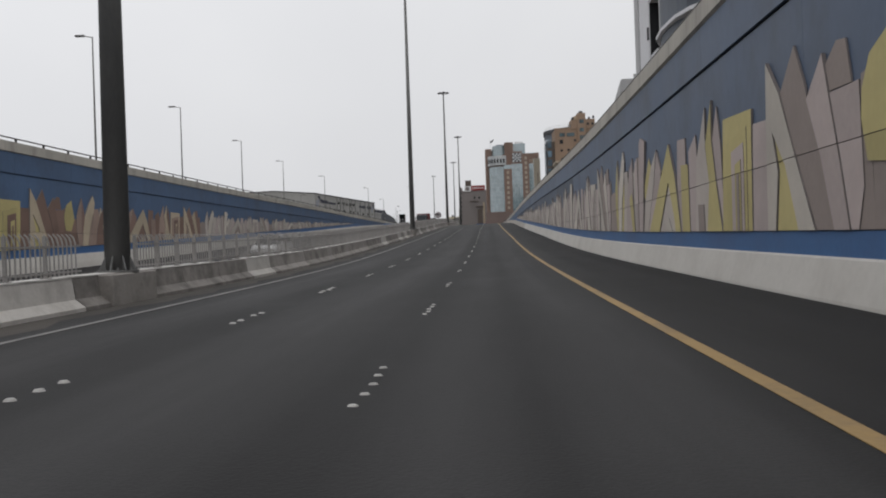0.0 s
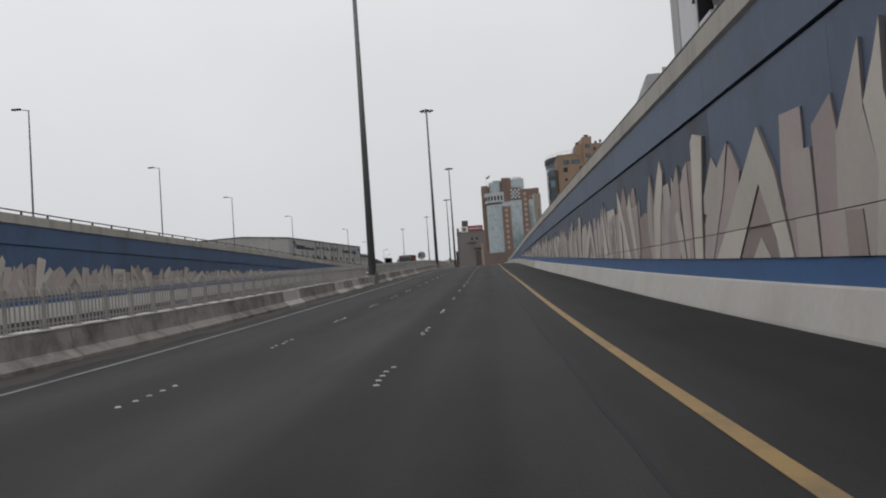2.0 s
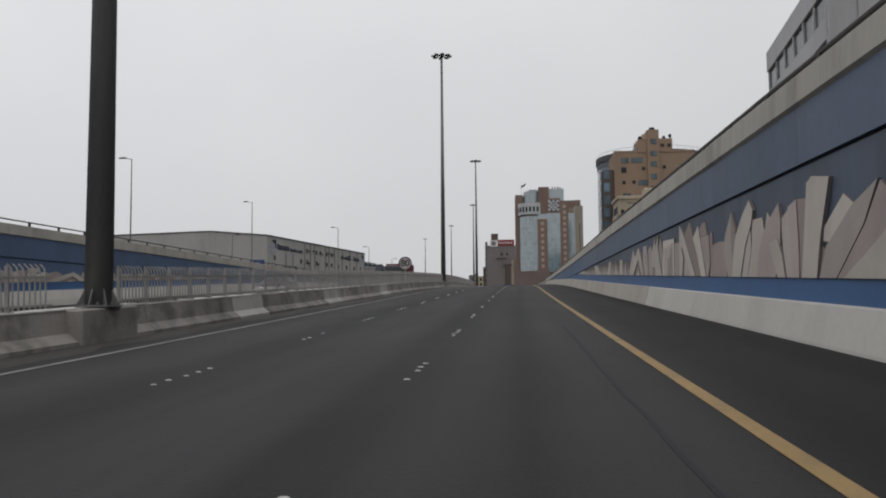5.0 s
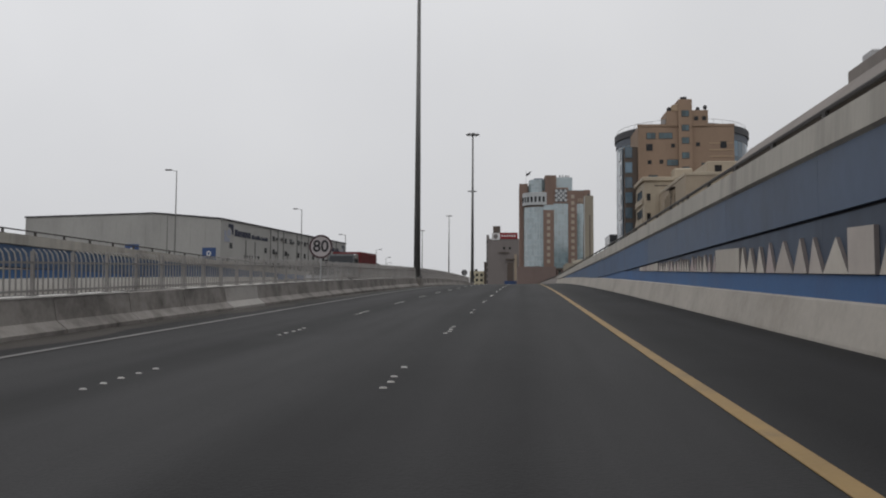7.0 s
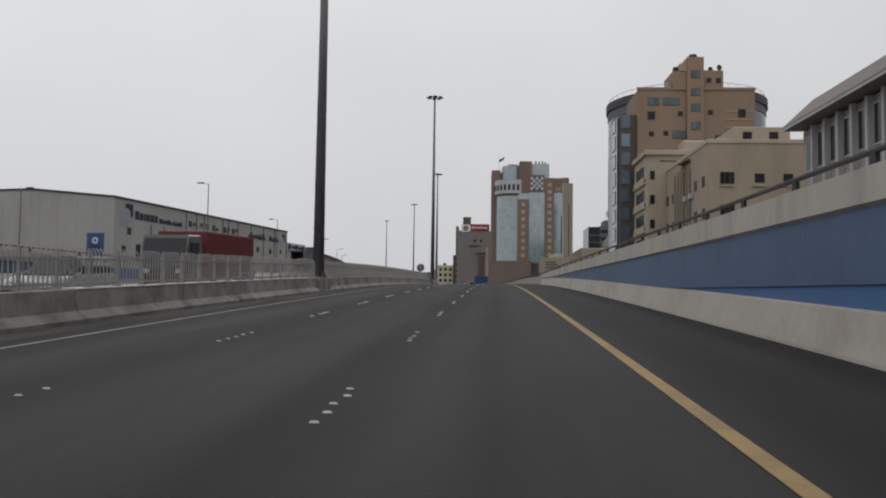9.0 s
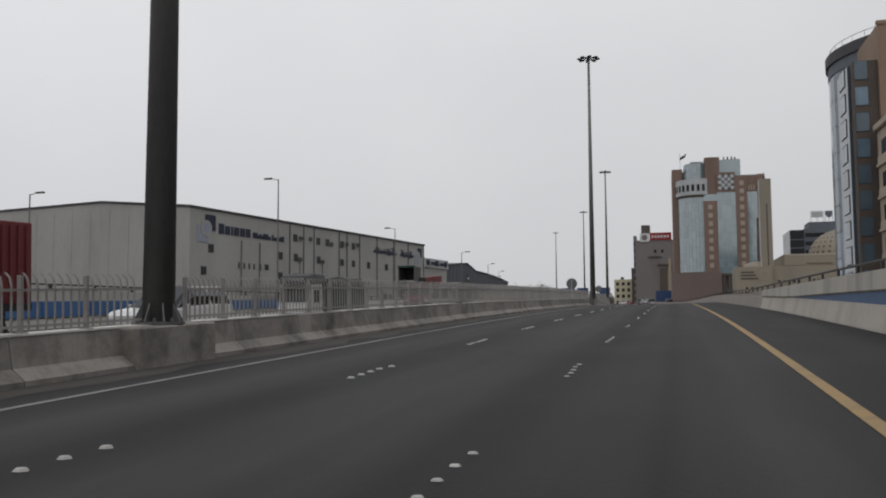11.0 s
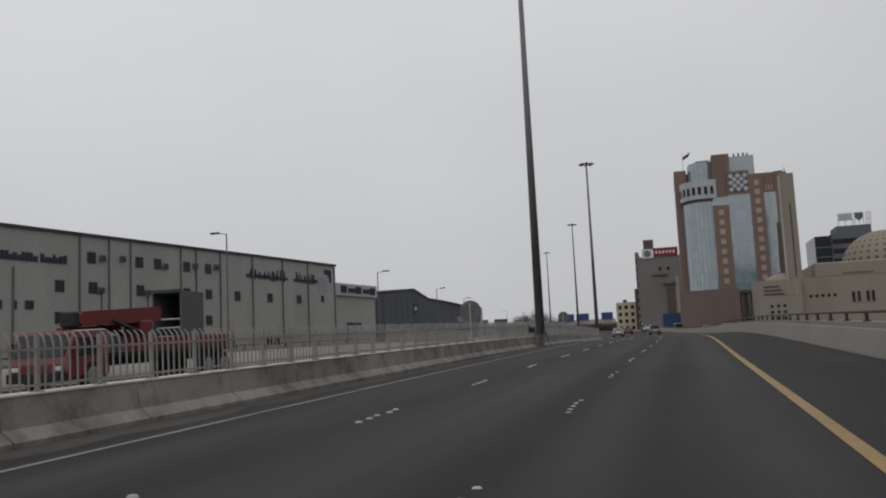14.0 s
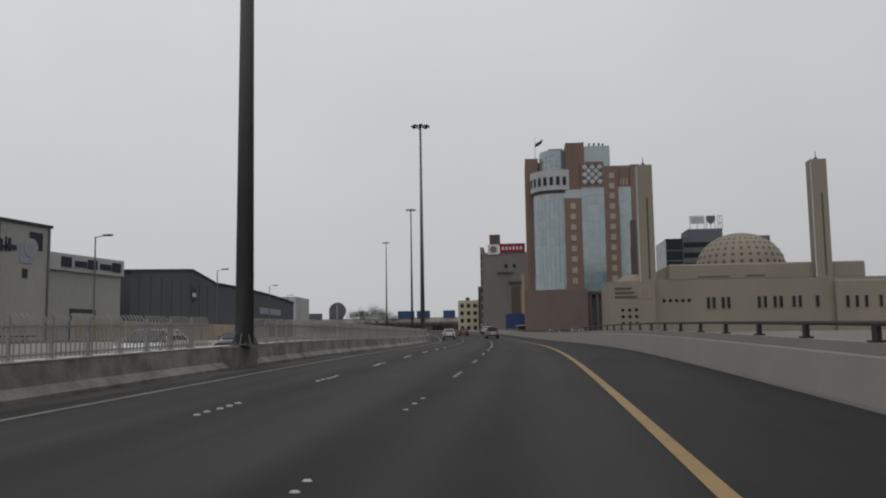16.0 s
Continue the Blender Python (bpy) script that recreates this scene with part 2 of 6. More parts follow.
CLIMB = (0, 0.88, 1.89, 3.6, 5.46, 7.31, 8.87, 10.04, 10.92, 11.3, 11.75, 12.6, 13.5, 14.4, 15.3, 16.0, 16.5, 17.0)


def along(values, y):
    s = y / KNOT
    n = len(values)
    i = min(max(int(math.floor(s)), 0), n - 2)
    u = s - i
    e = (2 * values[0] - values[1], *values, 2 * values[-1] - values[-2])
    if s < 0:
        return values[0] + (e[2] - e[0]) * 0.5 * s
    a, b, c, d = e[i], e[i + 1], e[i + 2], e[i + 3]
    return 0.5 * (2 * b + (c - a) * u + (2 * a - 5 * b + 4 * c - d) * u * u + (3 * b - a - 3 * c + d) * u ** 3)


def bend(y):
    return along(BEND, y)


def climb(y):
    return along(CLIMB, y)


def crossfall(lat):
    """The carriageway rises from the median to the right-hand barrier."""
    return 0.018 * min(max(lat + 9.3, 0.0), 14.0)


def coping_z(y, side=-1):
    """Underside of the coping on the retaining walls."""
    return along(COPING, y) if side > 0 else along(COPING_LEFT, y)


def wall_top(y, side=-1):
    return max(coping_z(y, side) + COPE[side], climb(y) + (1.0 if side > 0 else 0.92))


def grade(y, side=-1):
    """Street level beside the underpass."""
    return max(wall_top(y, side) - 0.75, climb(y) - 0.05) if y < 330 else climb(y) - 0.05


def heading(y):
    return math.atan2(bend(y + 1) - bend(y - 1), 2.0)


def at(lat, y, dz=0.0):
    """A point lat metres right of the driving line, dz above the road."""
    h = heading(y)
    return Vector((bend(y) + lat * math.cos(h), y - lat * math.sin(h), climb(y) + crossfall(lat) + dz))


# ---- mesh helpers ----
def link(name, bm, material=None, parent=None, label="", smooth=False):
    me = bpy.data.meshes.new(name)
    bmesh.ops.recalc_face_normals(bm, faces=bm.faces)
    bm.to_mesh(me)
    bm.free()
    for m in (material if isinstance(material, (list, tuple)) else [material]):
        if m:
            me.materials.append(m)
    if smooth:
        for f in me.polygons:
            f.use_smooth = True
    ob = new(name, me)
    if parent:
        ob.parent = parent
    if label:
        ob["label"] = label
    return ob


def part(name, bm, material, parent, label="", smooth=False):
    return link(name, bm, material, parent, label, smooth)


def again(name, me, parent, m):
    """Another object on the same mesh."""
    ob = new(name, me)
    ob.parent = parent
    ob.matrix_basis = m
    return ob


def thing(name, label, category, m=None, group="", kind=""):
    ob = new(name)
    ob.empty_display_size = 0.2
    if m is not None:
        ob.matrix_world = m
    return tagged(ob, label, category, group, kind)


def block(bm, x0, x1, y0, y1, z0, z1, bevel=0.0, m=None):
    vs = [bm.verts.new(v) for v in ((x0, y0, z0), (x1, y0, z0), (x1, y1, z0), (x0, y1, z0),
                                    (x0, y0, z1), (x1, y0, z1), (x1, y1, z1), (x0, y1, z1))]
    fs = [bm.faces.new([vs[i] for i in q]) for q in ((3, 2, 1, 0), (4, 5, 6, 7), (0, 1, 5, 4), (1, 2, 6, 5), (2, 3, 7, 6), (3, 0, 4, 7))]
    if bevel:
        es = list({e for f in fs for e in f.edges})
        r = bmesh.ops.bevel(bm, geom=es, offset=bevel, segments=1, affect='EDGES')
        vs = list({v for f in r["faces"] for v in f.verts} | {v for v in vs if v.is_valid})
    if m is not None:
        bmesh.ops.transform(bm, matrix=m, verts=[v for v in vs if v.is_valid])
    return bm


def prism(bm, pts, d0, d1, place):
    """A flat outline (u, v) given depth from d0 to d1; place(u, v, d) puts it in space."""
    a = [bm.verts.new(place(u, v, d0)) for u, v in pts]
    b = [bm.verts.new(place(u, v, d1)) for u, v in pts]
    n = len(pts)
    bm.faces.new(a)
    bm.faces.new(b[::-1])
    for i in range(n):
        bm.faces.new((a[i], b[i], b[(i + 1) % n], a[(i + 1) % n]))
    return bm


def tube(bm, p0, p1, r0, r1=None, seg=8, caps=True):
    r1 = r0 if r1 is None else r1
    p0, p1 = Vector(p0), Vector(p1)
    q = (p1 - p0).to_track_quat("Z", "Y").to_matrix()
    ra = [bm.verts.new(p0 + q @ Vector((r0 * math.cos(a), r0 * math.sin(a), 0))) for a in [2 * math.pi * i / seg for i in range(seg)]]
    rb = [bm.verts.new(p1 + q @ Vector((r1 * math.cos(a), r1 * math.sin(a), 0))) for a in [2 * math.pi * i / seg for i in range(seg)]]
    for i in range(seg):
        bm.faces.new((ra[i], ra[(i + 1) % seg], rb[(i + 1) % seg], rb[i]))
    if caps:
        bm.faces.new(ra[::-1])
        bm.faces.new(rb)
    return bm


def steps(y0, y1, step):
    n = max(1, round((y1 - y0) / step))
    return [y0 + (y1 - y0) * i / n for i in range(n + 1)]


def sweep(bm, profile, y0, y1, step=4.0, closed=True, uv=None):
    """Carries a cross-section along the road; profile(y) gives (lateral, z) pairs with true heights."""
    rings = []
    for y in steps(y0, y1, step):
        ring = []
        for lat, z in profile(y):
            p = at(lat, y)
            ring.append(bm.verts.new((p.x, p.y, z)))
        rings.append((y, ring))
    k = len(rings[0][1])
    lay = bm.loops.layers.uv.new(uv) if uv else None
    for (ya, a), (yb, b) in zip(rings, rings[1:]):
        for i in range(k if closed else k - 1):
            j = (i + 1) % k
            f = bm.faces.new((a[i], a[j], b[j], b[i]))
            if lay:
                la, lb = profile(ya), profile(yb)
                for loop, q in zip(f.loops, ((la[i][0], ya), (la[j][0], ya), (lb[j][0], yb), (lb[i][0], yb))):
                    loop[lay].uv = q
    if closed:
        bm.faces.new(rings[0][1][::-1])
        bm.faces.new(rings[-1][1])
    return bm

# ---- setting ----
Y0, Y1 = 10.0, 660.0
MED = -9.45         # middle of the median
RW, LW = 4.3, -24.2  # faces of the two retaining walls

bm = bmesh.new()
sweep(bm, lambda y: [(lat, climb(y) + crossfall(lat)) for lat in (MED - 0.1, -9.3, -4.46, -1.46, 1.5, RW + 0.1)], Y0 - 40, Y1, 4, False, "lane")
road = tagged(link("road", bm, M_ASPHALT), "dark worn asphalt carriageway with faint wheel tracks", "road", kind="structure")
bm = bmesh.new()
sweep(bm, lambda y: [(lat, climb(y)) for lat in (LW - 0.1, -20, -16, -12.5, MED - 0.1)], Y0 - 40, Y1, 4, False, "lane")
road_2 = tagged(link("road_oncoming", bm, M_ASPHALT), "dark asphalt carriageway for oncoming traffic", "road", kind="structure")

# street-level ground on both sides, out to the horizon
bm = bmesh.new()
sweep(bm, lambda y: [(lat, grade(y, 1)) for lat in (RW + 0.3, 20, 60, 200)], Y0 - 40, Y1, 10, False)
sweep(bm, lambda y: [(lat, grade(y)) for lat in (-400, -120, -50, LW - 0.3)], Y0 - 40, Y1, 10, False)
for x0, x1, y0, y1 in ((-4000, -430, -1500, 4500), (150, 4000, -1500, 4500), (-430, 150, 655, 4500), (-430, 150, -1500, -29)):
    n = 1
    z = 15.6 if y0 > 600 else 10.2
    f = [bm.verts.new(v) for v in ((x0, y0, z), (x1, y0, z), (x1, y1, z), (x0, y1, z))]
    bm.faces.new(f)
ground = tagged(link("ground", bm, M_GROUND), "pale sandy street-level ground beside the underpass", "ground", kind="structure")


def line_strip(name, lat, width, material, label, y0=12.0, y1=560.0):
    bm = bmesh.new()
    edges = ((lat - width / 2, 0.004), (lat - width / 2, 0.009), (lat + width / 2, 0.009), (lat + width / 2, 0.004))
    sweep(bm, lambda y: [(q, climb(y) + crossfall(q) + dz) for q, dz in edges], y0, y1, 4)
    return tagged(link(name, bm, material), label, "road marking", kind="structure")


line_strip("yellow_line", 1.5, 0.145, M_YELLOW, "worn ochre-yellow edge line painted on the asphalt")
line_strip("white_line", -7.33, 0.14, M_WHITEPAINT, "worn white edge line painted on the asphalt")

# lane studs: rows of four to five ceramic buttons on each lane line
bm = bmesh.new()
bmesh.ops.create_cone(bm, cap_ends=True, segments=8, radius1=0.043, radius2=0.03, depth=0.014)
for v in bm.verts:
    v.co.z += 0.009
    v.co.y *= 0.8
stud_mesh = bpy.data.meshes.new("stud")
bm.to_mesh(stud_mesh)
bm.free()
stud_mesh.materials.append(M_STUD)
rest = bmesh.new()
rng = random.Random(4)
for row, lat in ((0, -1.46), (1, -4.46)):
    y = 30.55
    while y < 420:
        for i in range(5):
            if rng.random() < 0.07:
                continue
            p = at(lat + rng.uniform(-0.03, 0.03), y - 0.12 + i * 0.45, 0.0)
            if (row == 0 and 40 < y < 330) or (row == 1 and 60 < y < 200):
                again("stud", stud_mesh, road, Matrix.Translation(p))
            else:
                tube(rest, p + Vector((0, 0, 0.002)), p + Vector((0, 0, 0.024)), 0.062, 0.04, 6)
        y += 7.25
ob = part("far_studs", rest, M_STUD, road)
ob["kind"] = "stuff"

# ---- right-hand barrier and retaining wall ----
def pr(y):
    z = climb(y)
    return [(RW - 0.2, z + 0.19), (RW - 0.19, z + 0.29), (RW - 0.05, z + 0.83), (RW - 0.01, z + 0.86), (RW + 0.25, z + 0.86), (RW + 0.25, z + 0.1)]


bm = bmesh.new()
sweep(bm, pr, Y0 - 30, 152, 4)
tagged(link("road_barrier", bm, M_WHITEWALL), "cream whitewashed concrete safety barrier along the roadside", "barrier", kind="structure")
bm = bmesh.new()
sweep(bm, pr, 152.02, 262, 4)
tagged(link("road_barrier_worn", bm, M_WORNWALL), "worn beige whitewashed concrete safety barrier along the roadside", "barrier", kind="structure")
bm = bmesh.new()
sweep(bm, pr, 262.02, 470, 4)
tagged(link("road_barrier_bare", bm, M_BAREWALL), "bare grey-beige concrete safety barrier along the roadside", "barrier", kind="structure")


def retaining_wall(name, face, side, mat_low, mat_up, label):
    """Panels in rows above a blue band, a coping and the mural; side +1 when it stands right of the road."""
    root = thing(name, label, "retaining wall", kind="structure")
    o = lambda d: face - side * d      # d metres proud of the face towards the road
    bm = bmesh.new()
    sweep(bm, lambda y: [(o(-0.02), climb(y) - 0.1), (o(-0.02), max(coping_z(y, side) - 0.02, climb(y) + 0.88)), (o(-0.4), max(coping_z(y, side) - 0.02, climb(y) + 0.88)), (o(-0.4), climb(y) - 0.1)], Y0 - 30, 262, 4)
    part("backing", bm, M_RECESS, root)
    bm = bmesh.new()
    sweep(bm, lambda y: [(o(0.0), climb(y) + 0.7), (o(0.01), climb(y) + 1.215), (o(-0.1), climb(y) + 1.215), (o(-0.1), climb(y) + 0.7)], Y0 - 30, 238, 4)
    part("blue_band", bm, M_BLUE, root)
    y = Y0 - 30.0
    while y < 250:
        a, b = y + 0.004, y + 6.0 - 0.004
        rows = [(lambda q: climb(q) + 1.225, lambda q: coping_z(q, side) - SEAM[side] - 0.008, mat_low),
                (lambda q: max(coping_z(q, side) - SEAM[side] + 0.008, climb(q) + 1.225), lambda q: coping_z(q, side) - JOINT[side] - 0.022, mat_low),
                (lambda q: max(coping_z(q, side) - JOINT[side] + 0.022, climb(q) + 0.82), lambda q: coping_z(q, side) - 0.035, mat_up)]
        for k, (lo, hi, mt) in enumerate(rows):
            if max(hi(a) - lo(a), hi(b) - lo(b)) < 0.04:
                continue
            bm = bmesh.new()
            d = 0.05 if k == 2 else 0.0
            sweep(bm, lambda q: [(o(d), lo(q)), (o(d), max(hi(q), lo(q) + 0.003)), (o(-0.08), max(hi(q), lo(q) + 0.003)), (o(-0.08), lo(q))], a, b, 2)
            part("panel", bm, M_MIDBLUE if mt is M_BLUE or a > 182 else M_DULL if k < 2 and a > 84 else mt, root)
        y += 6.0
    bm = bmesh.new()
    sweep(bm, lambda q: [(o(0.12), max(coping_z(q, side), climb(q) + 0.865)), (o(0.10), wall_top(q, side)), (o(-0.35), wall_top(q, side)), (o(-0.35), wall_top(q, side) - 0.75)], Y0 - 30, 262, 4)
    part("coping", bm, M_COPING, root)
    bm = bmesh.new()
    sweep(bm, lambda q: [(o(0.012), climb(q) + 0.865), (o(0.0), wall_top(q, side)), (o(-0.35), wall_top(q, side)), (o(-0.35), wall_top(q, side) - 0.75)], 262.01, 470, 4)
    part("kerb_cap", bm, M_BAREWALL, root)
    return root


wall_right = retaining_wall("wall_right", RW, 1, M_SLATE, M_SLATE, "slate-blue panelled retaining wall with a relief mural of pale shards")
wall_left = retaining_wall("wall_left", LW, -1, M_BLUE, M_BLUE, "bright blue panelled retaining wall with a relief mural of pale shards")
bm = bmesh.new()
sweep(bm, lambda y: [(LW + 0.25, climb(y) - 0.05), (LW + 0.2, climb(y) + 0.3), (LW + 0.05, climb(y) + 0.8), (LW - 0.2, climb(y) + 0.8), (LW - 0.2, climb(y) - 0.05)], Y0 - 30, 470, 4)
tagged(link("road_barrier_oncoming", bm, M_WHITEWALL), "whitewashed concrete barrier below the blue wall", "barrier", kind="structure")


def mural(root, face, side, first_post, y_end, sink, low_tone, low_rise, tones, warm):
    """One motif of upright shards in low relief, repeated along the wall and sinking as the wall runs low."""
    rng = random.Random(23 + side)

    def put(u, v, dd):
        p = at(face - side * dd, u)
        return (p.x, p.y, climb(u) + 1.23 + v)

    def seam(u):
        return coping_z(u, side) - SEAM[side] - climb(u) - 1.23

    def clipped(pts, sign):
        """The part of an outline above (+1) or below (-1) the panel joint."""
        return cut(pts, lambda q: sign * (q[1] - seam(q[0])) - 0.007)

    def cut(pts, f):
        out = []
        for a, b in zip(pts, pts[1:] + pts[:1]):
            if f(a) >= 0:
                out.append(a)
            if f(a) * f(b) < 0:
                k = f(a) / (f(a) - f(b))
                out.append((a[0] + (b[0] - a[0]) * k, a[1] + (b[1] - a[1]) * k))
        return out

    def shard(mt, d, pts):
        pts = cut(pts, lambda q: coping_z(q[0], side) - JOINT[side] - 0.04 - climb(q[0]) - 1.23 - q[1])
        if len(pts) < 3:
            return
        for sign in (1, -1):
            q = clipped(pts, sign)
            if len(q) > 2 and max(v for u, v in q) - min(v for u, v in q) > 0.03:
                bm = bmesh.new()
                prism(bm, q, 0.004, d, put)
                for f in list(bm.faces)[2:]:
                    f.material_index = 1          # cut edges coloured dark as shadow lines
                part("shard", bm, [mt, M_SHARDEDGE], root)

    def height(y):
        """How far the picture has sunk at y."""
        i = next((i for i in range(1, len(sink)) if y <= sink[i][0]), len(sink) - 1)
        (ya, ka), (yb, kb) = sink[i - 1], sink[i]
        return max(0.05, ka + (kb - ka) * (y - ya) / (yb - ya))

    post = first_post
    while post < y_end + 17:
        bright = warm(post)
        beige, pink, taupe, cream, yellow = [M_SHARD[i] for i in (tones if post < 110 else (0, 1, 2, 3, 4))]
        low = low_tone if post < 110 else (M_SHARD[2], M_SHARD[1], M_SHARD[0])

        def sh(mt, d, *pts):
            ys = [(post - side * s, h) for s, h in pts]
            y = sum(u for u, h in ys) / len(ys)
            room = coping_z(y, side) - JOINT[side] - climb(y) - 1.24
            if y > y_end or y < 36 or room < 0.05:
                return
            shard(mt, d * 0.32 + 0.01 + rng.uniform(-0.004, 0.004), [(u, h * height(u)) for u, h in ys])

        # broken ground of the picture, filling the gaps between the figures
        s = -7.0
        while s < 16.1:
            w = rng.uniform(0.5, 1.1)
            h = rng.uniform(0.8, 1.2) * low_rise
            sh(low[rng.randrange(len(low))], 0.02, (s, 0), (s + w, 0), (s + w, h * rng.uniform(0.7, 1)), (s + w * rng.uniform(0.2, 0.8), h), (s, h * rng.uniform(0.7, 1)))
            s += w + 0.01
        gold = yellow if bright else beige
        pale = yellow if bright else cream
        # slim leaf and the great spear
        sh(taupe, 0.06, (-7.2, 0), (-7.2, 1.4), (-6.5, 1.5), (-6.0, 1.45), (-5.9, 0))
        sh(gold, 0.12, (-5.3, 2.6), (-5.65, 2.1), (-5.95, 1.6), (-6.0, 0.9), (-5.75, 0), (-5.0, 0), (-4.95, 1.0), (-5.0, 1.85))
        sh(taupe, 0.15, (-5.3, 2.5), (-5.35, 1.0), (-5.2, 0), (-5.02, 0), (-4.97, 1.0), (-5.02, 1.85))
        sh(cream, 0.16, (-3.85, 2.8), (-4.4, 2.3), (-4.95, 1.6), (-5.2, 0.8), (-5.3, 0), (-4.65, 0), (-4.2, 1.2), (-3.75, 1.9), (-3.6, 2.4))
        sh(gold, 0.12, (-3.85, 1.75), (-4.22, 1.15), (-4.63, 0), (-4.2, 0), (-3.85, 0.95))
        sh(beige, 0.10, (-3.75, 2.05), (-3.05, 2.06), (-2.8, 0.9), (-3.2, 0), (-4.2, 0), (-3.85, 0.95))
        sh(pink, 0.13, (-2.0, 2.38), (-2.8, 1.75), (-3.3, 0.91), (-3.5, 0), (-2.3, 0), (-2.0, 0.9), (-1.9, 1.78))
        sh(cream if not bright else pink, 0.05, (-2.75, 2.2), (-3.1, 1.2), (-2.5, 0.8), (-2.3, 1.5))
        sh(pale, 0.17, (-2.6, 1.11), (-2.1, 1.25), (-1.85, 0.7), (-1.72, 0), (-2.15, 0))
        sh(beige, 0.07, (-1.95, 1.85), (-1.5, 2.12), (-1.42, 1.2), (-1.4, 0), (-1.75, 0), (-1.85, 0.7))
        sh(pink, 0.13, (-1.5, 2.16), (-1.05, 2.33), (-1.0, 1.0), (-1.02, 0), (-1.38, 0), (-1.4, 1.2))
        sh(taupe, 0.09, (-1.04, 2.33), (-0.6, 2.28), (-0.6, 0), (-1.0, 0), (-0.98, 1.0))
        # tall post
        sh(pink if bright else cream, 0.18, (-0.48, 2.69), (-0.25, 2.84), (0.5, 2.67), (0.05, 1.13), (-0.17, 0), (-0.85, 0))
        # yellow spear behind a tall leaning pair
        sh(pale, 0.07, (0.93, 2.14), (0.12, 1.37), (0.07, 1.0), (0.35, 0.95), (1.32, 1.81))
        sh(beige, 0.13, (2.15, 2.27), (1.29, 1.81), (0.24, 0.85), (-0.1, 0), (0.6, 0), (1.65, 1.3))
        sh(pink, 0.11, (2.2, 2.22), (1.68, 1.3), (0.62, 0), (0.86, 0), (1.94, 0.77), (2.61, 1.31), (2.75, 1.63))
        # great triangle with a smaller one in it
        sh(pale, 0.16, (3.9, 2.25), (3.21, 1.74), (2.61, 1.31), (1.94, 0.77), (0.88, 0), (2.38, 0), (3.75, 1.28), (4.39, 0.33), (4.5, 0), (5.1, 0), (4.55, 1.41))
        sh(beige if bright else taupe, 0.07, (2.4, 0), (4.48, 0), (3.75, 1.25))
        sh(cream, 0.12, (3.15, 0), (4.05, 0), (3.65, 0.36))
        # upright slabs
        sh(pink, 0.07, (4.75, 1.2), (4.9, 2.24), (5.75, 2.21), (5.75, 0), (5.1, 0))
        sh(gold, 0.15, (5.3, 0), (5.3, 1.6), (6.05, 1.57), (6.1, 0))
        sh(pink, 0.09, (6.1, 0), (6.1, 1.86), (6.8, 2.17), (6.95, 1.5), (7.0, 0))
        # curling flames
        sh(beige, 0.11, (6.65, 0), (6.9, 1.6), (7.4, 2.2), (7.75, 2.65), (7.72, 1.8), (8.0, 0.95), (7.7, 0))
        sh(pale, 0.15, (7.75, 0), (8.02, 1.0), (7.78, 1.85), (8.1, 2.3), (8.35, 2.72), (8.3, 1.9), (8.55, 1.1), (8.95, 0))
        sh(pink, 0.08, (8.32, 1.9), (8.7, 2.54), (8.95, 1.7), (9.1, 0), (8.6, 1.0))
        sh(taupe, 0.17, (7.0, 0), (7.0, 0.6), (7.5, 0.58), (7.55, 0))
        # doorway of nested frames
        sh(pale, 0.10, (8.98, 0), (9.22, 2.2), (11.1, 2.16), (10.96, 0))
        sh(gold, 0.14, (9.35, 0), (9.42, 1.67), (10.8, 1.89), (10.72, 0))
        sh(pink, 0.18, (9.75, 0), (9.8, 1.5), (10.62, 1.62), (10.56, 0))
        sh(pale, 0.21, (10.02, 0), (10.07, 1.24), (10.45, 1.32), (10.4, 0))
        sh(taupe, 0.23, (10.14, 0), (10.18, 1.05), (10.34, 1.08), (10.3, 0))
        sh(pink, 0.06, (10.98, 0), (11.12, 1.88), (11.95, 1.86), (11.9, 0))
        # spears leaning over one another
        sh(cream, 0.16, (12.05, 2.78), (11.98, 1.81), (11.9, 0), (12.3, 0), (12.5, 0.95), (12.25, 1.63), (12.85, 1.02), (13.35, 0), (14.02, 0), (13.4, 0.97), (12.65, 2.18))
        sh(gold, 0.07, (12.28, 1.6), (12.52, 0.95), (12.32, 0), (13.33, 0), (12.83, 1.02))
        sh(taupe, 0.11, (13.35, 2.8), (12.67, 2.18), (13.2, 1.3), (14.05, 0), (14.7, 0), (14.3, 1.05), (13.85, 1.87), (13.75, 2.13))
        sh(cream if not bright else pink, 0.15, (14.5, 2.45), (13.85, 1.9), (14.32, 1.05), (14.73, 0), (15.25, 0), (15.0, 0.89), (14.65, 1.97))
        sh(taupe, 0.08, (15.25, 2.5), (14.95, 2.53), (14.5, 2.25), (14.68, 1.9), (15.4, 1.9))
        sh(pink, 0.12, (14.7, 1.87), (15.4, 1.88), (15.65, 1.89), (15.7, 0.55), (15.5, 0), (15.27, 0), (15.02, 0.9))
        sh(taupe, 0.05, (15.5, 0), (15.68, 1.95), (15.9, 2.0), (15.95, 0))
        if bright:
            sh(yellow, 0.13, (15.7, 1.4), (15.75, 1.75), (16.0, 2.15), (16.6, 2.4), (16.9, 1.4), (16.5, 0.8), (15.85, 0.85))
        post += 23.15


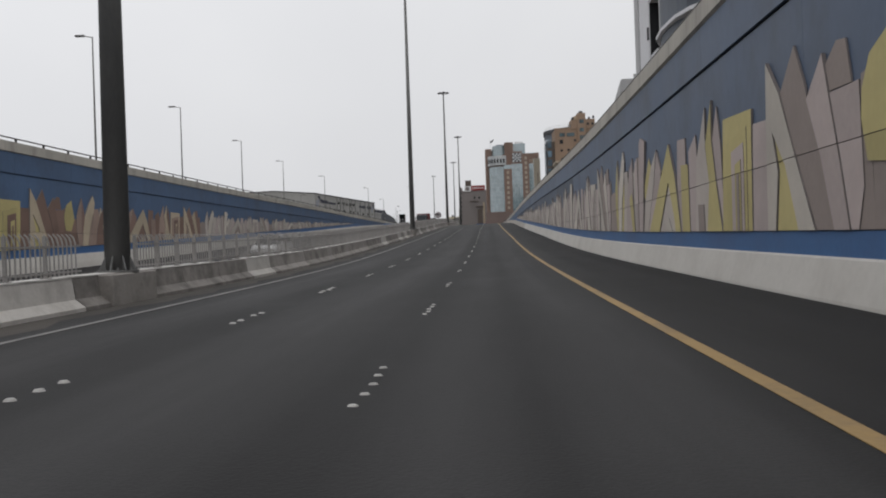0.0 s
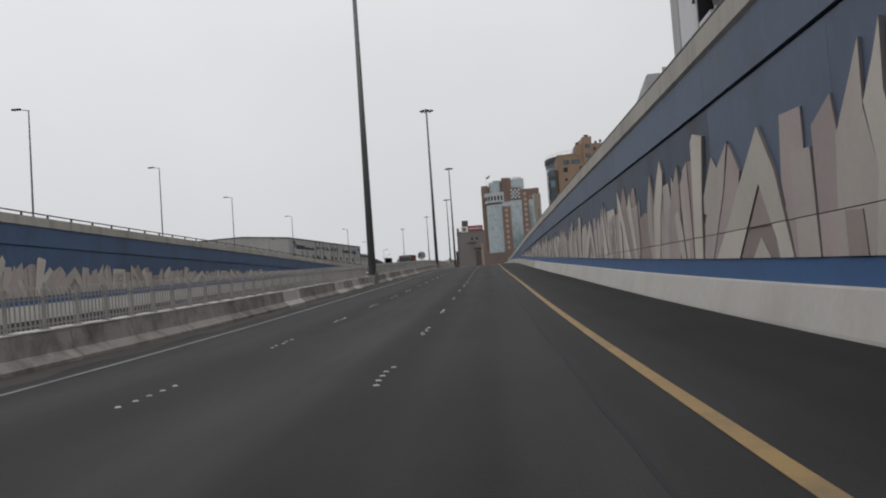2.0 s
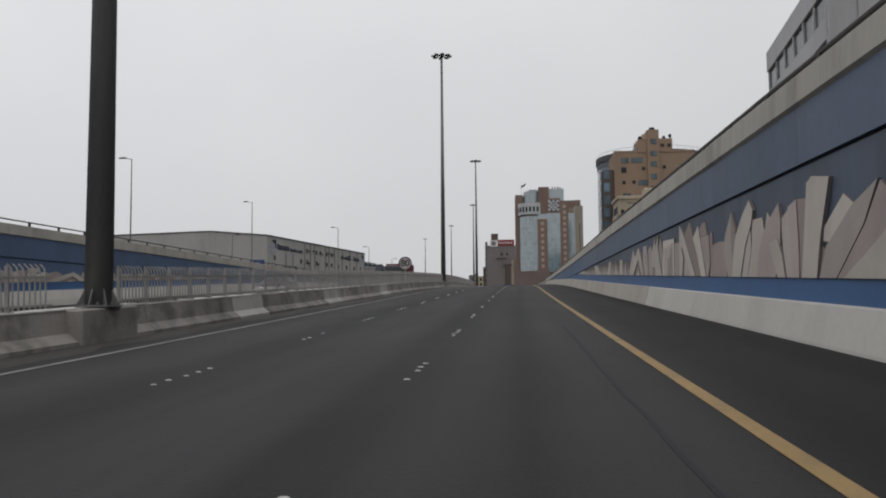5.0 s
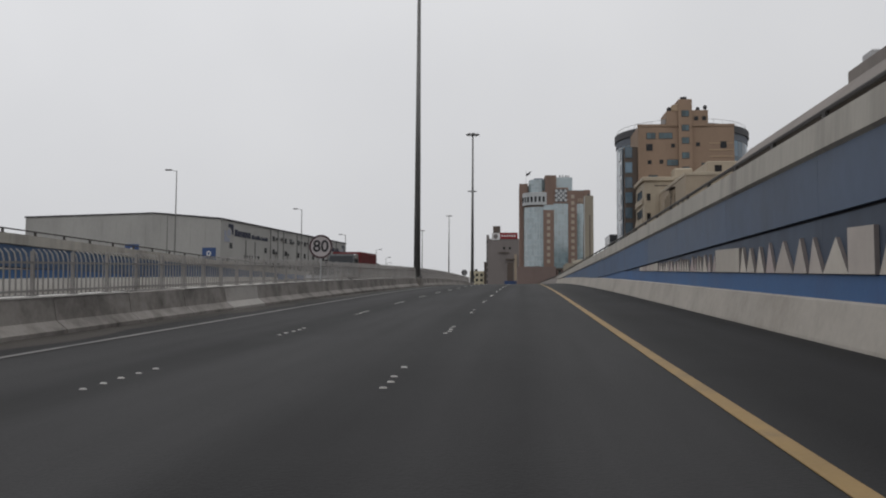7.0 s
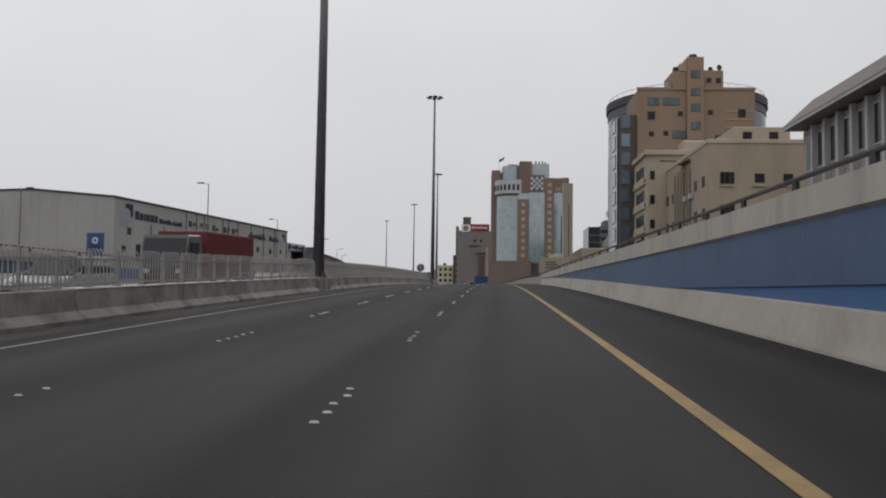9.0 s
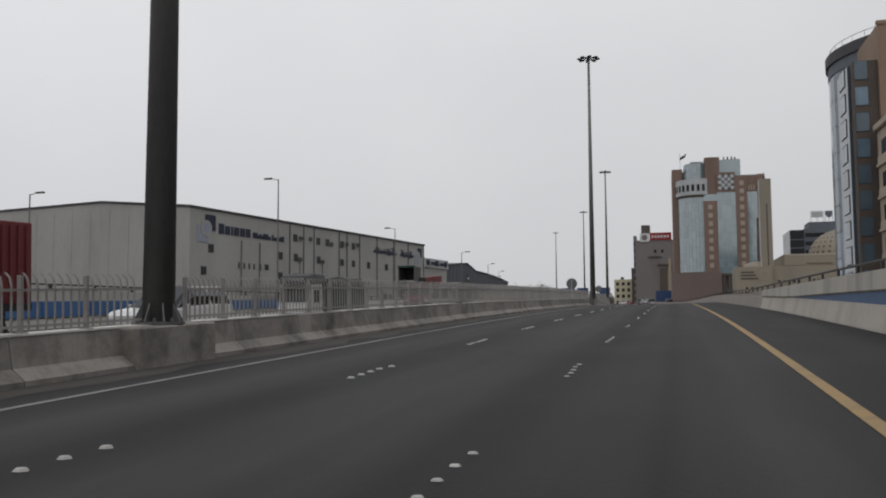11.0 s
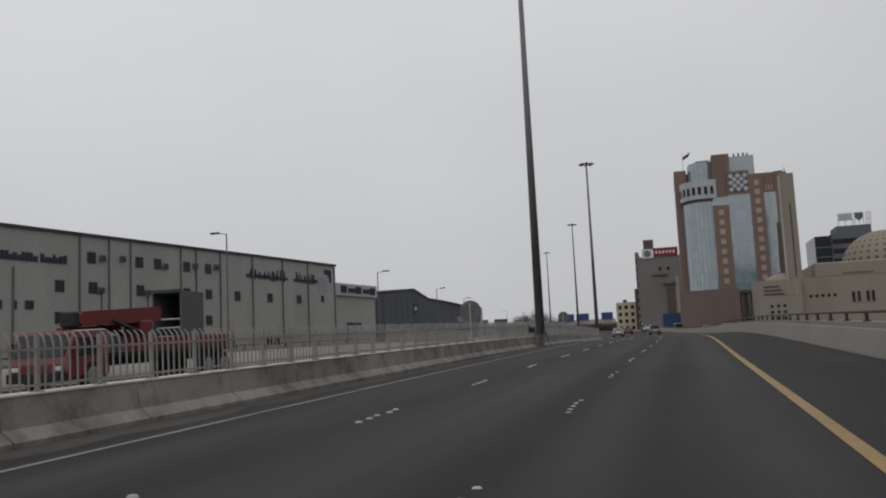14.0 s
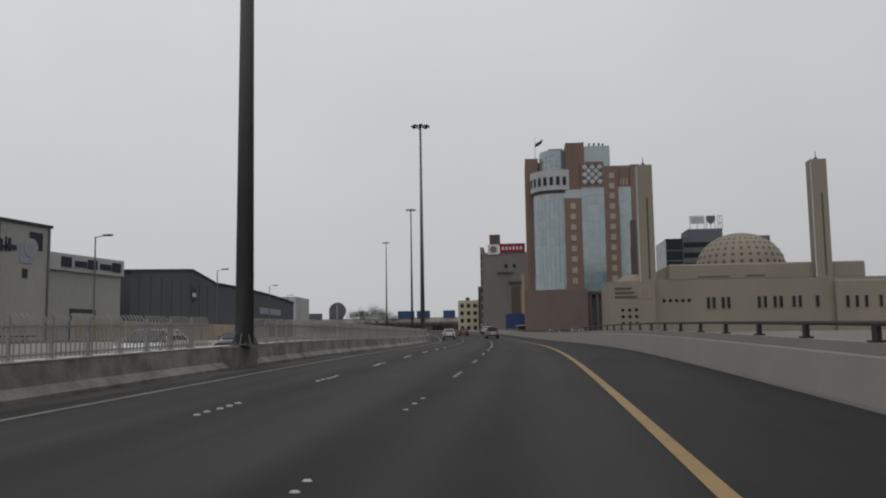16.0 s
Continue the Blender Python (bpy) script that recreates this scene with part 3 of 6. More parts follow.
mural(wall_right, RW, 1, 42.5, 157.0, ((50, 1.0), (66, 1.0), (88, 0.9), (112, 0.67), (128, 0.57), (145, 0.5), (160, 0.42)),
      (M_SHARD[2], M_SHARD[1], M_SHARD[0]), 1.0, (0, 1, 2, 3, 4), lambda q: q < 76)
mural(wall_left, LW, -1, 48.2, 205.0, ((60, 1.2), (82, 1.15), (104, 0.92), (126, 0.62), (145, 0.4), (160, 0.28), (180, 0.14)),
      (M_SHARD[5], M_SHARD[6]), 1.0, (6, 5, 5, 7, 4), lambda q: q < 72)



def teeth(root, face, y0, y1):
    """The picture runs out in single triangles and slabs that shrink with the wall."""
    rng = random.Random(31)
    y = y0
    while y < y1:
        room = coping_z(y, 1) - JOINT[1] - 0.04 - climb(y) - 1.23
        h = min(room, 0.64 - 0.019 * max(0.0, y - 163.0))
        slab = any(abs(y - q) < 0.45 for q in (159.6, 164.3, 171.2)) or y > 181.6
        w = (2.2 if abs(y - 171.2) < 0.5 else 0.9) if slab else rng.uniform(0.5, 1.15) * (1.0 if y < 168 else 0.52)
        top = [(y + w, h * 0.98), (y, h)] if slab else [(y + w * rng.uniform(0.35, 0.65), h * rng.uniform(0.82, 1.0))]
        if slab:
            lim = coping_z(y + w, 1) - JOINT[1] - 0.04 - climb(y + w) - 1.23
            top = [(y + w, min(h, lim)), (y, h)]
        if min(v for u, v in top) > 0.03:
            bm = bmesh.new()

            def put(u, v, dd):
                q = at(face - dd, u)
                return (q.x, q.y, climb(u) + 1.23 + v)

            prism(bm, [(y, 0), (y + w, 0)] + top, 0.004, 0.05 + rng.uniform(0, 0.02), put)
            # sides take the dark edge colour, which stands in for shadow lines
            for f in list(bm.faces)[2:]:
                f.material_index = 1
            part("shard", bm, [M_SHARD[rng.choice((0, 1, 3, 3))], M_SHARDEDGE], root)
        y += w + (0.02 if slab else rng.uniform(0.0, 0.12))


teeth(wall_right, RW, 157.2, 186.0)

# last stretch of the blue band where the left wall meets the street
y = 238.0
while y < 276:
    bm = bmesh.new()
    sweep(bm, lambda q: [(LW + 0.26, climb(q) + 0.46), (LW + 0.26, climb(q) + 1.05 - 0.006 * (q - 250)), (LW + 0.05, climb(q) + 1.05 - 0.006 * (q - 250)), (LW + 0.05, climb(q) + 0.46)], y + 0.03, y + 2.97, 3)
    part("band_panel", bm, M_BLUE, wall_left)
    y += 3.0

# dust gathered along the foot of the median
M_DUST = surface("road_dust", (0.062, 0.055, 0.049), 0.95, 0.3, 0.5, 20, 0.3, dirt=(0.03, 0.029, 0.028), dirt_amount=0.9, dirt_scale=0.7, stretch=(1, 0.25, 1))
rng = random.Random(17)
edge = [rng.uniform(0.45, 1.0) for i in range(330)]
bm = bmesh.new()
sweep(bm, lambda y: [(q, climb(y) + crossfall(q) + dz) for q, dz in ((MED + 0.54, 0.002), (MED + 0.54, 0.012), (MED + 0.6 + edge[int(y * 0.7) % 330], 0.004), (MED + 0.62 + edge[int(y * 0.7) % 330], 0.002))], 14, 400, 1.5)
part("dust_strip", bm, M_DUST, road)

# a sealed lengthwise joint in the asphalt
bm = bmesh.new()
sweep(bm, lambda y: [(q + 0.012 * math.sin(y * 0.7) + 0.01 * math.sin(y * 2.3), climb(y) + crossfall(q) + dz) for q, dz in ((0.785, 0.002), (0.785, 0.005), (0.825, 0.005), (0.825, 0.002))], 60, 142, 0.6)
part("joint_seal", bm, M_RECESS, road)

# ---- median: precast barrier, picket fence, lighting masts, signs ----
MASTS = ((59.3, -9.28), (140.1, -9.15), (229.0, -9.3), (314.4, -8.88), (401.0, -9.6), (494.0, -9.6), (577.0, -9.6))
MAST_TOP = {229.0: 27.8, 314.4: 27.2, 401.0: 27.35}


def frame_at(lat, y, dz=0.0):
    """A pose on the road line: x across, y along the climb, z up."""
    a, b = at(lat, y - 0.5, dz), at(lat, y + 0.5, dz)
    f = (b - a).normalized()
    x = f.cross(Vector((0, 0, 1))).normalized()
    up = x.cross(f)
    p = at(lat, y, dz)
    return Matrix(((x.x, f.x, up.x, p.x), (x.y, f.y, up.y, p.y), (x.z, f.z, up.z, p.z), (0, 0, 0, 1)))


median = thing("median_barrier", "stained precast concrete median barrier, some blocks painted pale", "barrier", kind="structure")
SEG = 3.3
M_CAP = surface('white_cap_paint', (0.60, 0.58, 0.55), 0.7, 0.15, 0.6, 12, 0.1, dirt=(0.25, 0.23, 0.21), dirt_amount=0.8, dirt_scale=0.9)


def segment_mesh(material):
    bm = bmesh.new()
    prof = [(-0.52, -0.04), (-0.52, 0.08), (-0.33, 0.27), (-0.26, 0.72), (0.26, 0.72), (0.33, 0.27), (0.55, 0.10), (0.55, -0.04)]
    prism(bm, prof, 0.012, SEG - 0.012, lambda u, v, d: (u, d, v))
    me = bpy.data.meshes.new("barrier_block")
    bmesh.ops.recalc_face_normals(bm, faces=bm.faces)
    bm.to_mesh(me)
    bm.free()
    me.materials.append(material)
    return me


SEGS = [segment_mesh(M_CONC), segment_mesh(M_CONC_PALE)]
rng = random.Random(8)
bm = bmesh.new()
block(bm, -0.24, 0.275, 0.03, SEG - 0.03, 0.722, 0.75)
bmesh.ops.recalc_face_normals(bm, faces=bm.faces)
cap_mesh = bpy.data.meshes.new("cap")
bm.to_mesh(cap_mesh)
bm.free()
cap_mesh.materials.append(M_CAP)
y = Y0 - 6.0
while y < 470:
    pale = any(y <= q < y + SEG for q in (55.0, 72.0, 111.5, 124.0, 130.5, 150.0, 163.0, 181.0))
    b_ = again("barrier_block", SEGS[1 if pale else 0], median, frame_at(MED, y))
    if rng.random() < 0.85:
        again("cap", cap_mesh, b_, Matrix.Identity(4))
    y += SEG
bm = bmesh.new()
sweep(bm, lambda y: [(MED - 0.5, climb(y) - 0.1), (MED - 0.3, climb(y) + 0.7), (MED + 0.3, climb(y) + 0.7), (MED + 0.5, climb(y) - 0.1)], 470, Y1, 8)
part("far_barrier", bm, M_CONC, median)

# mast pedestals
for y, lat in MASTS[:5]:
    bm = bmesh.new()
    block(bm, -0.62, 0.62, -1.3, 1.3, -0.05, 0.735, 0.03)
    ob = part("pedestal", bm, M_CONC, median, "wider concrete block under a lighting mast")
    ob.matrix_basis = frame_at(MED, y)

# picket fence on the barrier
fence = thing("median_fence", "white-painted steel picket fence with bent tops on the barrier", "fence")
BAY = 1.5
BENT = ((0.03, 0), (0.70, 0.0), (0.82, -0.03), (0.90, -0.11))


def picket_shape(u):
    """Corners and faces of one picket, bent over at the top."""
    vs, fs = [], []
    for z, x in BENT:
        vs += [(x - 0.014, u - 0.011, z), (x + 0.014, u - 0.011, z), (x + 0.014, u + 0.011, z), (x - 0.014, u + 0.011, z)]
    for k in range(3):
        o = 4 * k
        fs += [(o, o + 1, o + 5, o + 4), (o + 1, o + 2, o + 6, o + 5), (o + 2, o + 3, o + 7, o + 6), (o + 3, o, o + 4, o + 7)]
    fs.append((12, 13, 14, 15))
    return vs, fs


picket_mesh = bpy.data.meshes.new("picket")
picket_mesh.from_pydata(picket_shape(0.0)[0], [], picket_shape(0.0)[1])
picket_mesh.materials.append(M_FENCE)
bm = bmesh.new()
block(bm, 0.016, 0.038, 0.0, BAY, 0.0, 0.04)
bmesh.ops.recalc_face_normals(bm, faces=bm.faces)
rail_mesh = bpy.data.meshes.new("rail")
bm.to_mesh(rail_mesh)
bm.free()
rail_mesh.materials.append(M_FENCE)
bm = bmesh.new()
block(bm, -0.035, 0.035, -0.03, 0.03, 0.0, 0.86)
block(bm, -0.09, 0.09, -0.07, 0.07, 0.0, 0.02)
bmesh.ops.recalc_face_normals(bm, faces=bm.faces)
post_mesh = bpy.data.meshes.new("post")
bm.to_mesh(post_mesh)
bm.free()
post_mesh.materials.append(M_FENCE)
y = 20.0
far_v, far_f = [], []
while y < 425:
    if not any(abs(y + 0.75 - q) < 1.15 for q, _ in MASTS):
        m = frame_at(MED + 0.1, y, 0.75)
        for k in range(7):
            u = 0.18 + k * 0.19
            if 205 < y < 240 or 54 < y < 75:
                again("picket", picket_mesh, fence, m @ Matrix.Translation((0, u, 0)))
            else:
                vs, fs = picket_shape(u)
                o = len(far_v)
                far_v += [tuple(m @ Vector(v)) for v in vs]
                far_f += [tuple(i + o for i in f) for f in fs]
        for z in (0.08, 0.62):
            again("rail", rail_mesh, fence, m @ Matrix.Translation((0, 0, z)))
        if not any(abs(y - q) < 0.5 for q, _ in MASTS):
            again("post", post_mesh, fence, m)
    y += BAY
me = bpy.data.meshes.new("picket_run")
me.from_pydata(far_v, [], far_f)
me.materials.append(M_FENCE)
ob = new("picket_run", me)
ob.parent = fence
ob["kind"] = "stuff"


def lighting_mast(y, lat):
    root = thing("lighting_mast", "tall tapered dark steel mast with a ring of floodlights", "lamp post", Matrix.Translation(at(lat, y, 0.735)), "lighting masts on the median")
    H = MAST_TOP.get(y, 28.2)
    bm = bmesh.new()
    tube(bm, (0, 0, 0), (0, 0, H), 0.30, 0.13, 16)
    part("pole", bm, M_MAST, root, smooth=True)
    bm = bmesh.new()
    tube(bm, (0, 0, 0), (0, 0, 0.05), 0.48, 0.48, 16)
    flange = part("base_flange", bm, M_MAST, root)
    for i in range(8):
        a = i * math.pi / 4
        d = Vector((math.cos(a), math.sin(a), 0))
        n = Vector((-d.y, d.x, 0)) * 0.012
        bm = bmesh.new()
        q = [bm.verts.new(v) for v in (d * 0.29 - n + Vector((0, 0, 0.05)), d * 0.46 - n + Vector((0, 0, 0.05)), d * 0.29 - n + Vector((0, 0, 0.4)),
                                       d * 0.29 + n + Vector((0, 0, 0.05)), d * 0.46 + n + Vector((0, 0, 0.05)), d * 0.29 + n + Vector((0, 0, 0.4)))]
        for f in ((0, 1, 2), (5, 4, 3), (1, 4, 5, 2), (0, 2, 5, 3)):
            bm.faces.new([q[j] for j in f])
        part("gusset", bm, M_MAST, flange)
        bm = bmesh.new()
        e = Vector((math.cos(a + 0.39), math.sin(a + 0.39), 0)) * 0.41
        tube(bm, e + Vector((0, 0, 0.05)), e + Vector((0, 0, 0.12)), 0.03, seg=6)
        part("bolt", bm, M_MAST, flange)
    bm = bmesh.new()
    tube(bm, (0, 0, H - 0.05), (0, 0, H + 0.4), 0.22, 0.2, 12)
    for i in range(24):
        a, b = 2 * math.pi * i / 24, 2 * math.pi * (i + 1) / 24
        tube(bm, (0.55 * math.cos(a), 0.55 * math.sin(a), H + 0.1), (0.55 * math.cos(b), 0.55 * math.sin(b), H + 0.1), 0.035, seg=5)
    part("head_ring", bm, M_RAIL, root)
    for i in range(8):
        a = i * math.pi / 4 + 0.2
        bm = bmesh.new()
        tube(bm, (0.2, 0, H + 0.2), (0.85, 0, H + 0.14), 0.035, seg=6)
        block(bm, 0.7, 1.25, -0.19, 0.19, H, H + 0.16, 0.03)
        bmesh.ops.rotate(bm, cent=(0, 0, 0), matrix=Matrix.Rotation(a, 3, 'Z'), verts=bm.verts)
        part("floodlight", bm, M_RAIL, root)
    return root


for q in MASTS:
    lighting_mast(*q)

M_SIGNFACE = surface("sign_white", (0.45, 0.41, 0.41), 0.45, 0.06, 1, 10, 0.0)
M_PLATE = surface("weathered_plate", (0.16, 0.16, 0.165), 0.5, 0.15, 1, 10, 0.0, metal=0.3)
M_SIGNRED = surface("sign_dark_red", (0.05, 0.02, 0.024), 0.45, 0.1, 1, 10, 0.0)
M_BLACK = surface("black_paint", (0.018, 0.018, 0.02), 0.5, 0.15, 1, 10, 0.0)


def disc(bm, r0, r1, y0, y1, z, seg=36):
    """A ring (or a disc when r0 is 0) facing -y."""
    for i in range(seg):
        a, b = 2 * math.pi * i / seg, 2 * math.pi * (i + 1) / seg
        p = lambda r, t, yy: bm.verts.new((r * math.cos(t), yy, z + r * math.sin(t)))
        for yy in (y0, y1):
            if r0:
                bm.faces.new((p(r0, a, yy), p(r1, a, yy), p(r1, b, yy), p(r0, b, yy)))
            else:
                bm.faces.new((p(0, a, yy), p(r1, a, yy), p(r1, b, yy)))
        bm.faces.new((p(r1, a, y0), p(r1, b, y0), p(r1, b, y1), p(r1, a, y1)))
    return bm


def round_sign(y, lat, height, radius, facing, label, number=""):
    m = Matrix.Translation(at(lat, y, 0.72)) @ Matrix.Rotation(0 if facing else math.pi, 4, 'Z')
    root = thing("speed_sign", label, "road sign", m)
    zc = height - 0.72
    bm = bmesh.new()
    tube(bm, (0, 0.05, 0), (0, 0.05, zc + radius * 0.7), 0.04, seg=10)
    part("post", bm, M_GALV, root)
    bm = bmesh.new()
    disc(bm, 0, radius, -0.01, 0.005, zc)
    bmesh.ops.remove_doubles(bm, verts=bm.verts, dist=1e-5)
    part("plate", bm, M_PLATE, root)
    bm = bmesh.new()
    for dz in (-0.3, 0.3):
        block(bm, -radius * 0.75, radius * 0.75, 0.006, 0.035, zc + dz * radius * 1.4 - 0.03, zc + dz * radius * 1.4 + 0.03)
    part("bracket", bm, M_MAST, root)
    bm = bmesh.new()
    disc(bm, 0, radius * 0.99, -0.016, -0.0105, zc)
    bmesh.ops.remove_doubles(bm, verts=bm.verts, dist=1e-5)
    part("face", bm, M_SIGNFACE, root)
    bm = bmesh.new()
    disc(bm, radius * 0.84, radius * 0.985, -0.022, -0.0165, zc)
    part("ring", bm, M_SIGNRED, root, "dark red ring")
    if number:
        cu = bpy.data.curves.new("number", 'FONT')
        cu.body = number
        cu.size = radius * 1.35
        cu.align_x, cu.align_y = 'CENTER', 'CENTER'
        cu.extrude = 0.003
        cu.offset = 0.012
        ob = new("number", cu)
        dg = bpy.context.evaluated_depsgraph_get()
        me = bpy.data.meshes.new_from_object(ob.evaluated_get(dg))
        bpy.data.objects.remove(ob)
        me.materials.clear()
        me.materials.append(M_BLACK)
        t = new("number", me)
        t.parent = root
        t.matrix_basis = Matrix.Translation((0, -0.022, zc)) @ Matrix.Rotation(math.pi / 2, 4, 'X')
    return root


round_sign(191.1, -9.05, 2.27, 0.53, True, "round white speed limit sign with a dark ring reading 80", "80")
round_sign(297.0, -9.3, 2.15, 0.50, False, "round grey metal traffic sign seen from behind on its post")
round_sign(332.0, -9.3, 2.2, 0.45, False, "small round dark traffic sign on a post")

# ---- railings on the copings ----
def railing(name, face, side, y0, y1, gap):
    root = thing(name, "dark steel handrail on stout posts above the concrete coping", "railing")
    lat = face + side * 0.12
    bm = bmesh.new()
    rail = ((-0.03, 0.2), (-0.034, 0.235), (-0.02, 0.262), (0.02, 0.262), (0.034, 0.235), (0.03, 0.2))
    sweep(bm, lambda y: [(lat + u, wall_top(y, side) + v) for u, v in rail], y0, y1, 4)
    part("handrail", bm, M_RAIL, root)
    bm = bmesh.new()
    block(bm, -0.03, 0.03, -0.08, 0.08, -0.02, 0.21)
    block(bm, -0.07, 0.07, -0.14, 0.14, -0.02, 0.03)
    bmesh.ops.recalc_face_normals(bm, faces=bm.faces)
    me = bpy.data.meshes.new("rail_post")
    bm.to_mesh(me)
    bm.free()
    me.materials.append(M_RAIL)
    y = y0 + 0.5
    while y < y1:
        p = at(lat, y)
        again("rail_post", me, root, Matrix.Translation((p.x, p.y, wall_top(y, side))))
        y += gap


railing("railing_right", RW, 1, 20, 440, 2.8)
railing("railing_left", LW, -1, 40, 330, 2.8)


def street_lamp(x, y, z0, top, arm, group="street lamps beside the left wall"):
    root = thing("street_lamp", "slim grey street lamp with one short arm", "lamp post", Matrix.Translation((x, y, z0)), group)
    h = top - z0
    bm = bmesh.new()
    tube(bm, (0, 0, 0), (0, 0, h), 0.1, 0.05, 8)
    part("pole", bm, M_MAST, root)
    bm = bmesh.new()
    tube(bm, (0, 0, h - 0.05), (arm * 0.75, 0, h + 0.1), 0.035, seg=6)
    part("arm", bm, M_MAST, root)
    bm = bmesh.new()
    block(bm, min(arm * 0.6, arm * 1.35), max(arm * 0.6, arm * 1.35), -0.14, 0.14, h + 0.04, h + 0.17, 0.03)
    part("lamp_head", bm, M_RAIL, root)


for x, y, top, arm in ((-29.6, 106, 20.0, -1), (-33.7, 138.5, 20.1, -1), (-36.15, 173.9, 20.9, -1), (-37.8, 211, 21.7, -1), (-36.5, 250.8, 22.2, -1), (-30.3, 286.4, 21.8, -1), (-47.3, 275.8, 19.7, 1),
                       (-29.4, 318.5, 20.6, -1), (-28.4, 351.1, 20.0, 1), (-31, 386, 20.3, 1), (-36, 425, 21, 1), (-45, 470, 22, 1), (-70, 520, 24, 1), (-76, 560, 26, 1), (-62, 610, 26, -1)):
    street_lamp(x, y, grade(y) - 0.05, top, arm)

# ---- buildings ----
def wallmat(name, col, **k):
    return surface(name, col, k.pop("rough", 0.8), k.pop("var", 0.1), k.pop("scale", 0.12), k.pop("fine", 3.0), 0.1,
                   dirt=tuple(0.62 * c for c in col), dirt_amount=k.pop("dirt_amount", 0.45), dirt_scale=0.15, stretch=(1, 1, 0.35), **k)


M_GREYPANEL = wallmat("grey_cladding", (0.322, 0.32, 0.308))
M_SIDEPANEL = wallmat("pale_grey_cladding", (0.33, 0.33, 0.32))
M_DARKROOF = wallmat("dark_trim", (0.05, 0.05, 0.055))
M_WIN = glass_material("dark_window_glass", (0.02, 0.022, 0.025), 0.15, 0.2, 0.2, 1.3)
M_DARKPANE = surface("dark_recessed_pane", (0.02, 0.02, 0.022), 0.5, 0.3, 0.5, 3, 0.0, piece=0.4, spec=0.15)
M_MULLION = surface("pale_mullion", (0.28, 0.33, 0.36), 0.4, 0.1, 0.5, 5, 0.0)
M_DOWNPIPE = wallmat("grey_downpipe", (0.12, 0.12, 0.12))
M_NAVY = wallmat("navy_sign_paint", (0.028, 0.032, 0.055))
M_GREYBLUE = wallmat("grey_blue_sign_paint", (0.27, 0.29, 0.35))
M_SLATECLAD = wallmat("slate_grey_cladding", (0.085, 0.092, 0.105))
M_WHITEMARK = wallmat("white_sign_paint", (0.6, 0.6, 0.6))
M_BROWN = wallmat("reddish_brown_cladding", (0.205, 0.14, 0.114))
M_STONE = wallmat("brown_stone_cladding", (0.175, 0.132, 0.12))
M_TGLASS = glass_material("pale_blue_curtain_glass", (0.20, 0.275, 0.30), 0.08, 0.08, 0.12, 2.6)
M_PALE = wallmat("pale_cladding", (0.46, 0.48, 0.49))
M_ORANGE = wallmat("tan_orange_render", (0.265, 0.188, 0.135))
M_ORANGE2 = wallmat("pale_tan_trim", (0.36, 0.27, 0.185))
M_CYLGLASS = glass_material("steel_blue_glass", (0.075, 0.122, 0.163), 0.1, 0.25, 0.5, 1.7)
M_CYLTRIM = wallmat("charcoal_trim", (0.07, 0.07, 0.075))
M_DKBROWN = wallmat("dark_brown_cladding", (0.10, 0.08, 0.068))
M_CREAM = wallmat("cream_render", (0.39, 0.335, 0.26))
M_CREAM2 = wallmat("tan_render", (0.32, 0.265, 0.20))
M_MOSQUE = wallmat("sand_stone", (0.265, 0.235, 0.187), dirt_amount=0.25)
M_TAUPE = wallmat("taupe_render", (0.188, 0.17, 0.164))
M_RED = wallmat("red_sign_paint", (0.25, 0.03, 0.035))
M_OFFICE = wallmat("blue_grey_cladding", (0.13, 0.145, 0.17))
M_PALECREAM = wallmat("pale_cream_render", (0.55, 0.5, 0.36))
M_LIGHTGREY = wallmat("light_grey_render", (0.42, 0.42, 0.425))
M_GREYBEIGE = wallmat("grey_beige_render", (0.30, 0.27, 0.245))
M_ROOFBEIGE = wallmat("grey_brown_roof_sheet", (0.22, 0.195, 0.178))
M_BLUESIGN = wallmat("blue_board", (0.04, 0.075, 0.18))


def mblock(bm, x0, x1, y0, y1, z0, z1, mi=0):
    n = len(bm.faces)
    block(bm, x0, x1, y0, y1, z0, z1)
    bm.faces.ensure_lookup_table()
    for f in bm.faces[n:]:
        f.material_index = mi
    return bm


def mesh_of(name, bm, mats):
    bmesh.ops.recalc_face_normals(bm, faces=bm.faces)
    me = bpy.data.meshes.new(name)
    bm.to_mesh(me)
    bm.free()
    for m in mats:
        me.materials.append(m)
    return me


def window_mesh(w, h, frame_mat, pane_mat, bars=1, fr=0.08, proud=0.05):
    """A frame slab and its panes, centred, facing local -y; sits on a wall at y = 0."""
    bm = bmesh.new()
    mblock(bm, -w / 2 - fr, w / 2 + fr, -proud, 0.05, -h / 2 - fr, h / 2 + fr)
    slab = mesh_of("window", bm, [frame_mat])
    pw = (w - 0.06 * bars) / (bars + 1)
    bm = bmesh.new()
    mblock(bm, -pw / 2, pw / 2, -proud - 0.012, -proud + 0.02, -h / 2, h / 2)
    pane = mesh_of("pane", bm, [pane_mat])
    return slab, pane, [-w / 2 + pw / 2 + i * (pw + 0.06) for i in range(bars + 1)]


def put_window(kit, parent, m):
    slab, pane, xs = kit
    ob = again("window", slab, parent, m)
    for x in xs:
        again("pane", pane, ob, Matrix.Translation((x, 0, 0)))
    return ob


def facing(p, u):
    """Pose on a wall: local x runs along u (level), local -y looks out to its right-hand side."""
    u = Vector((u[0], u[1], 0)).normalized()
    n = Vector((-u.y, u.x, 0))
    return Matrix(((u.x, n.x, 0, p[0]), (u.y, n.y, 0, p[1]), (0, 0, 1, p[2]), (0, 0, 0, 1)))


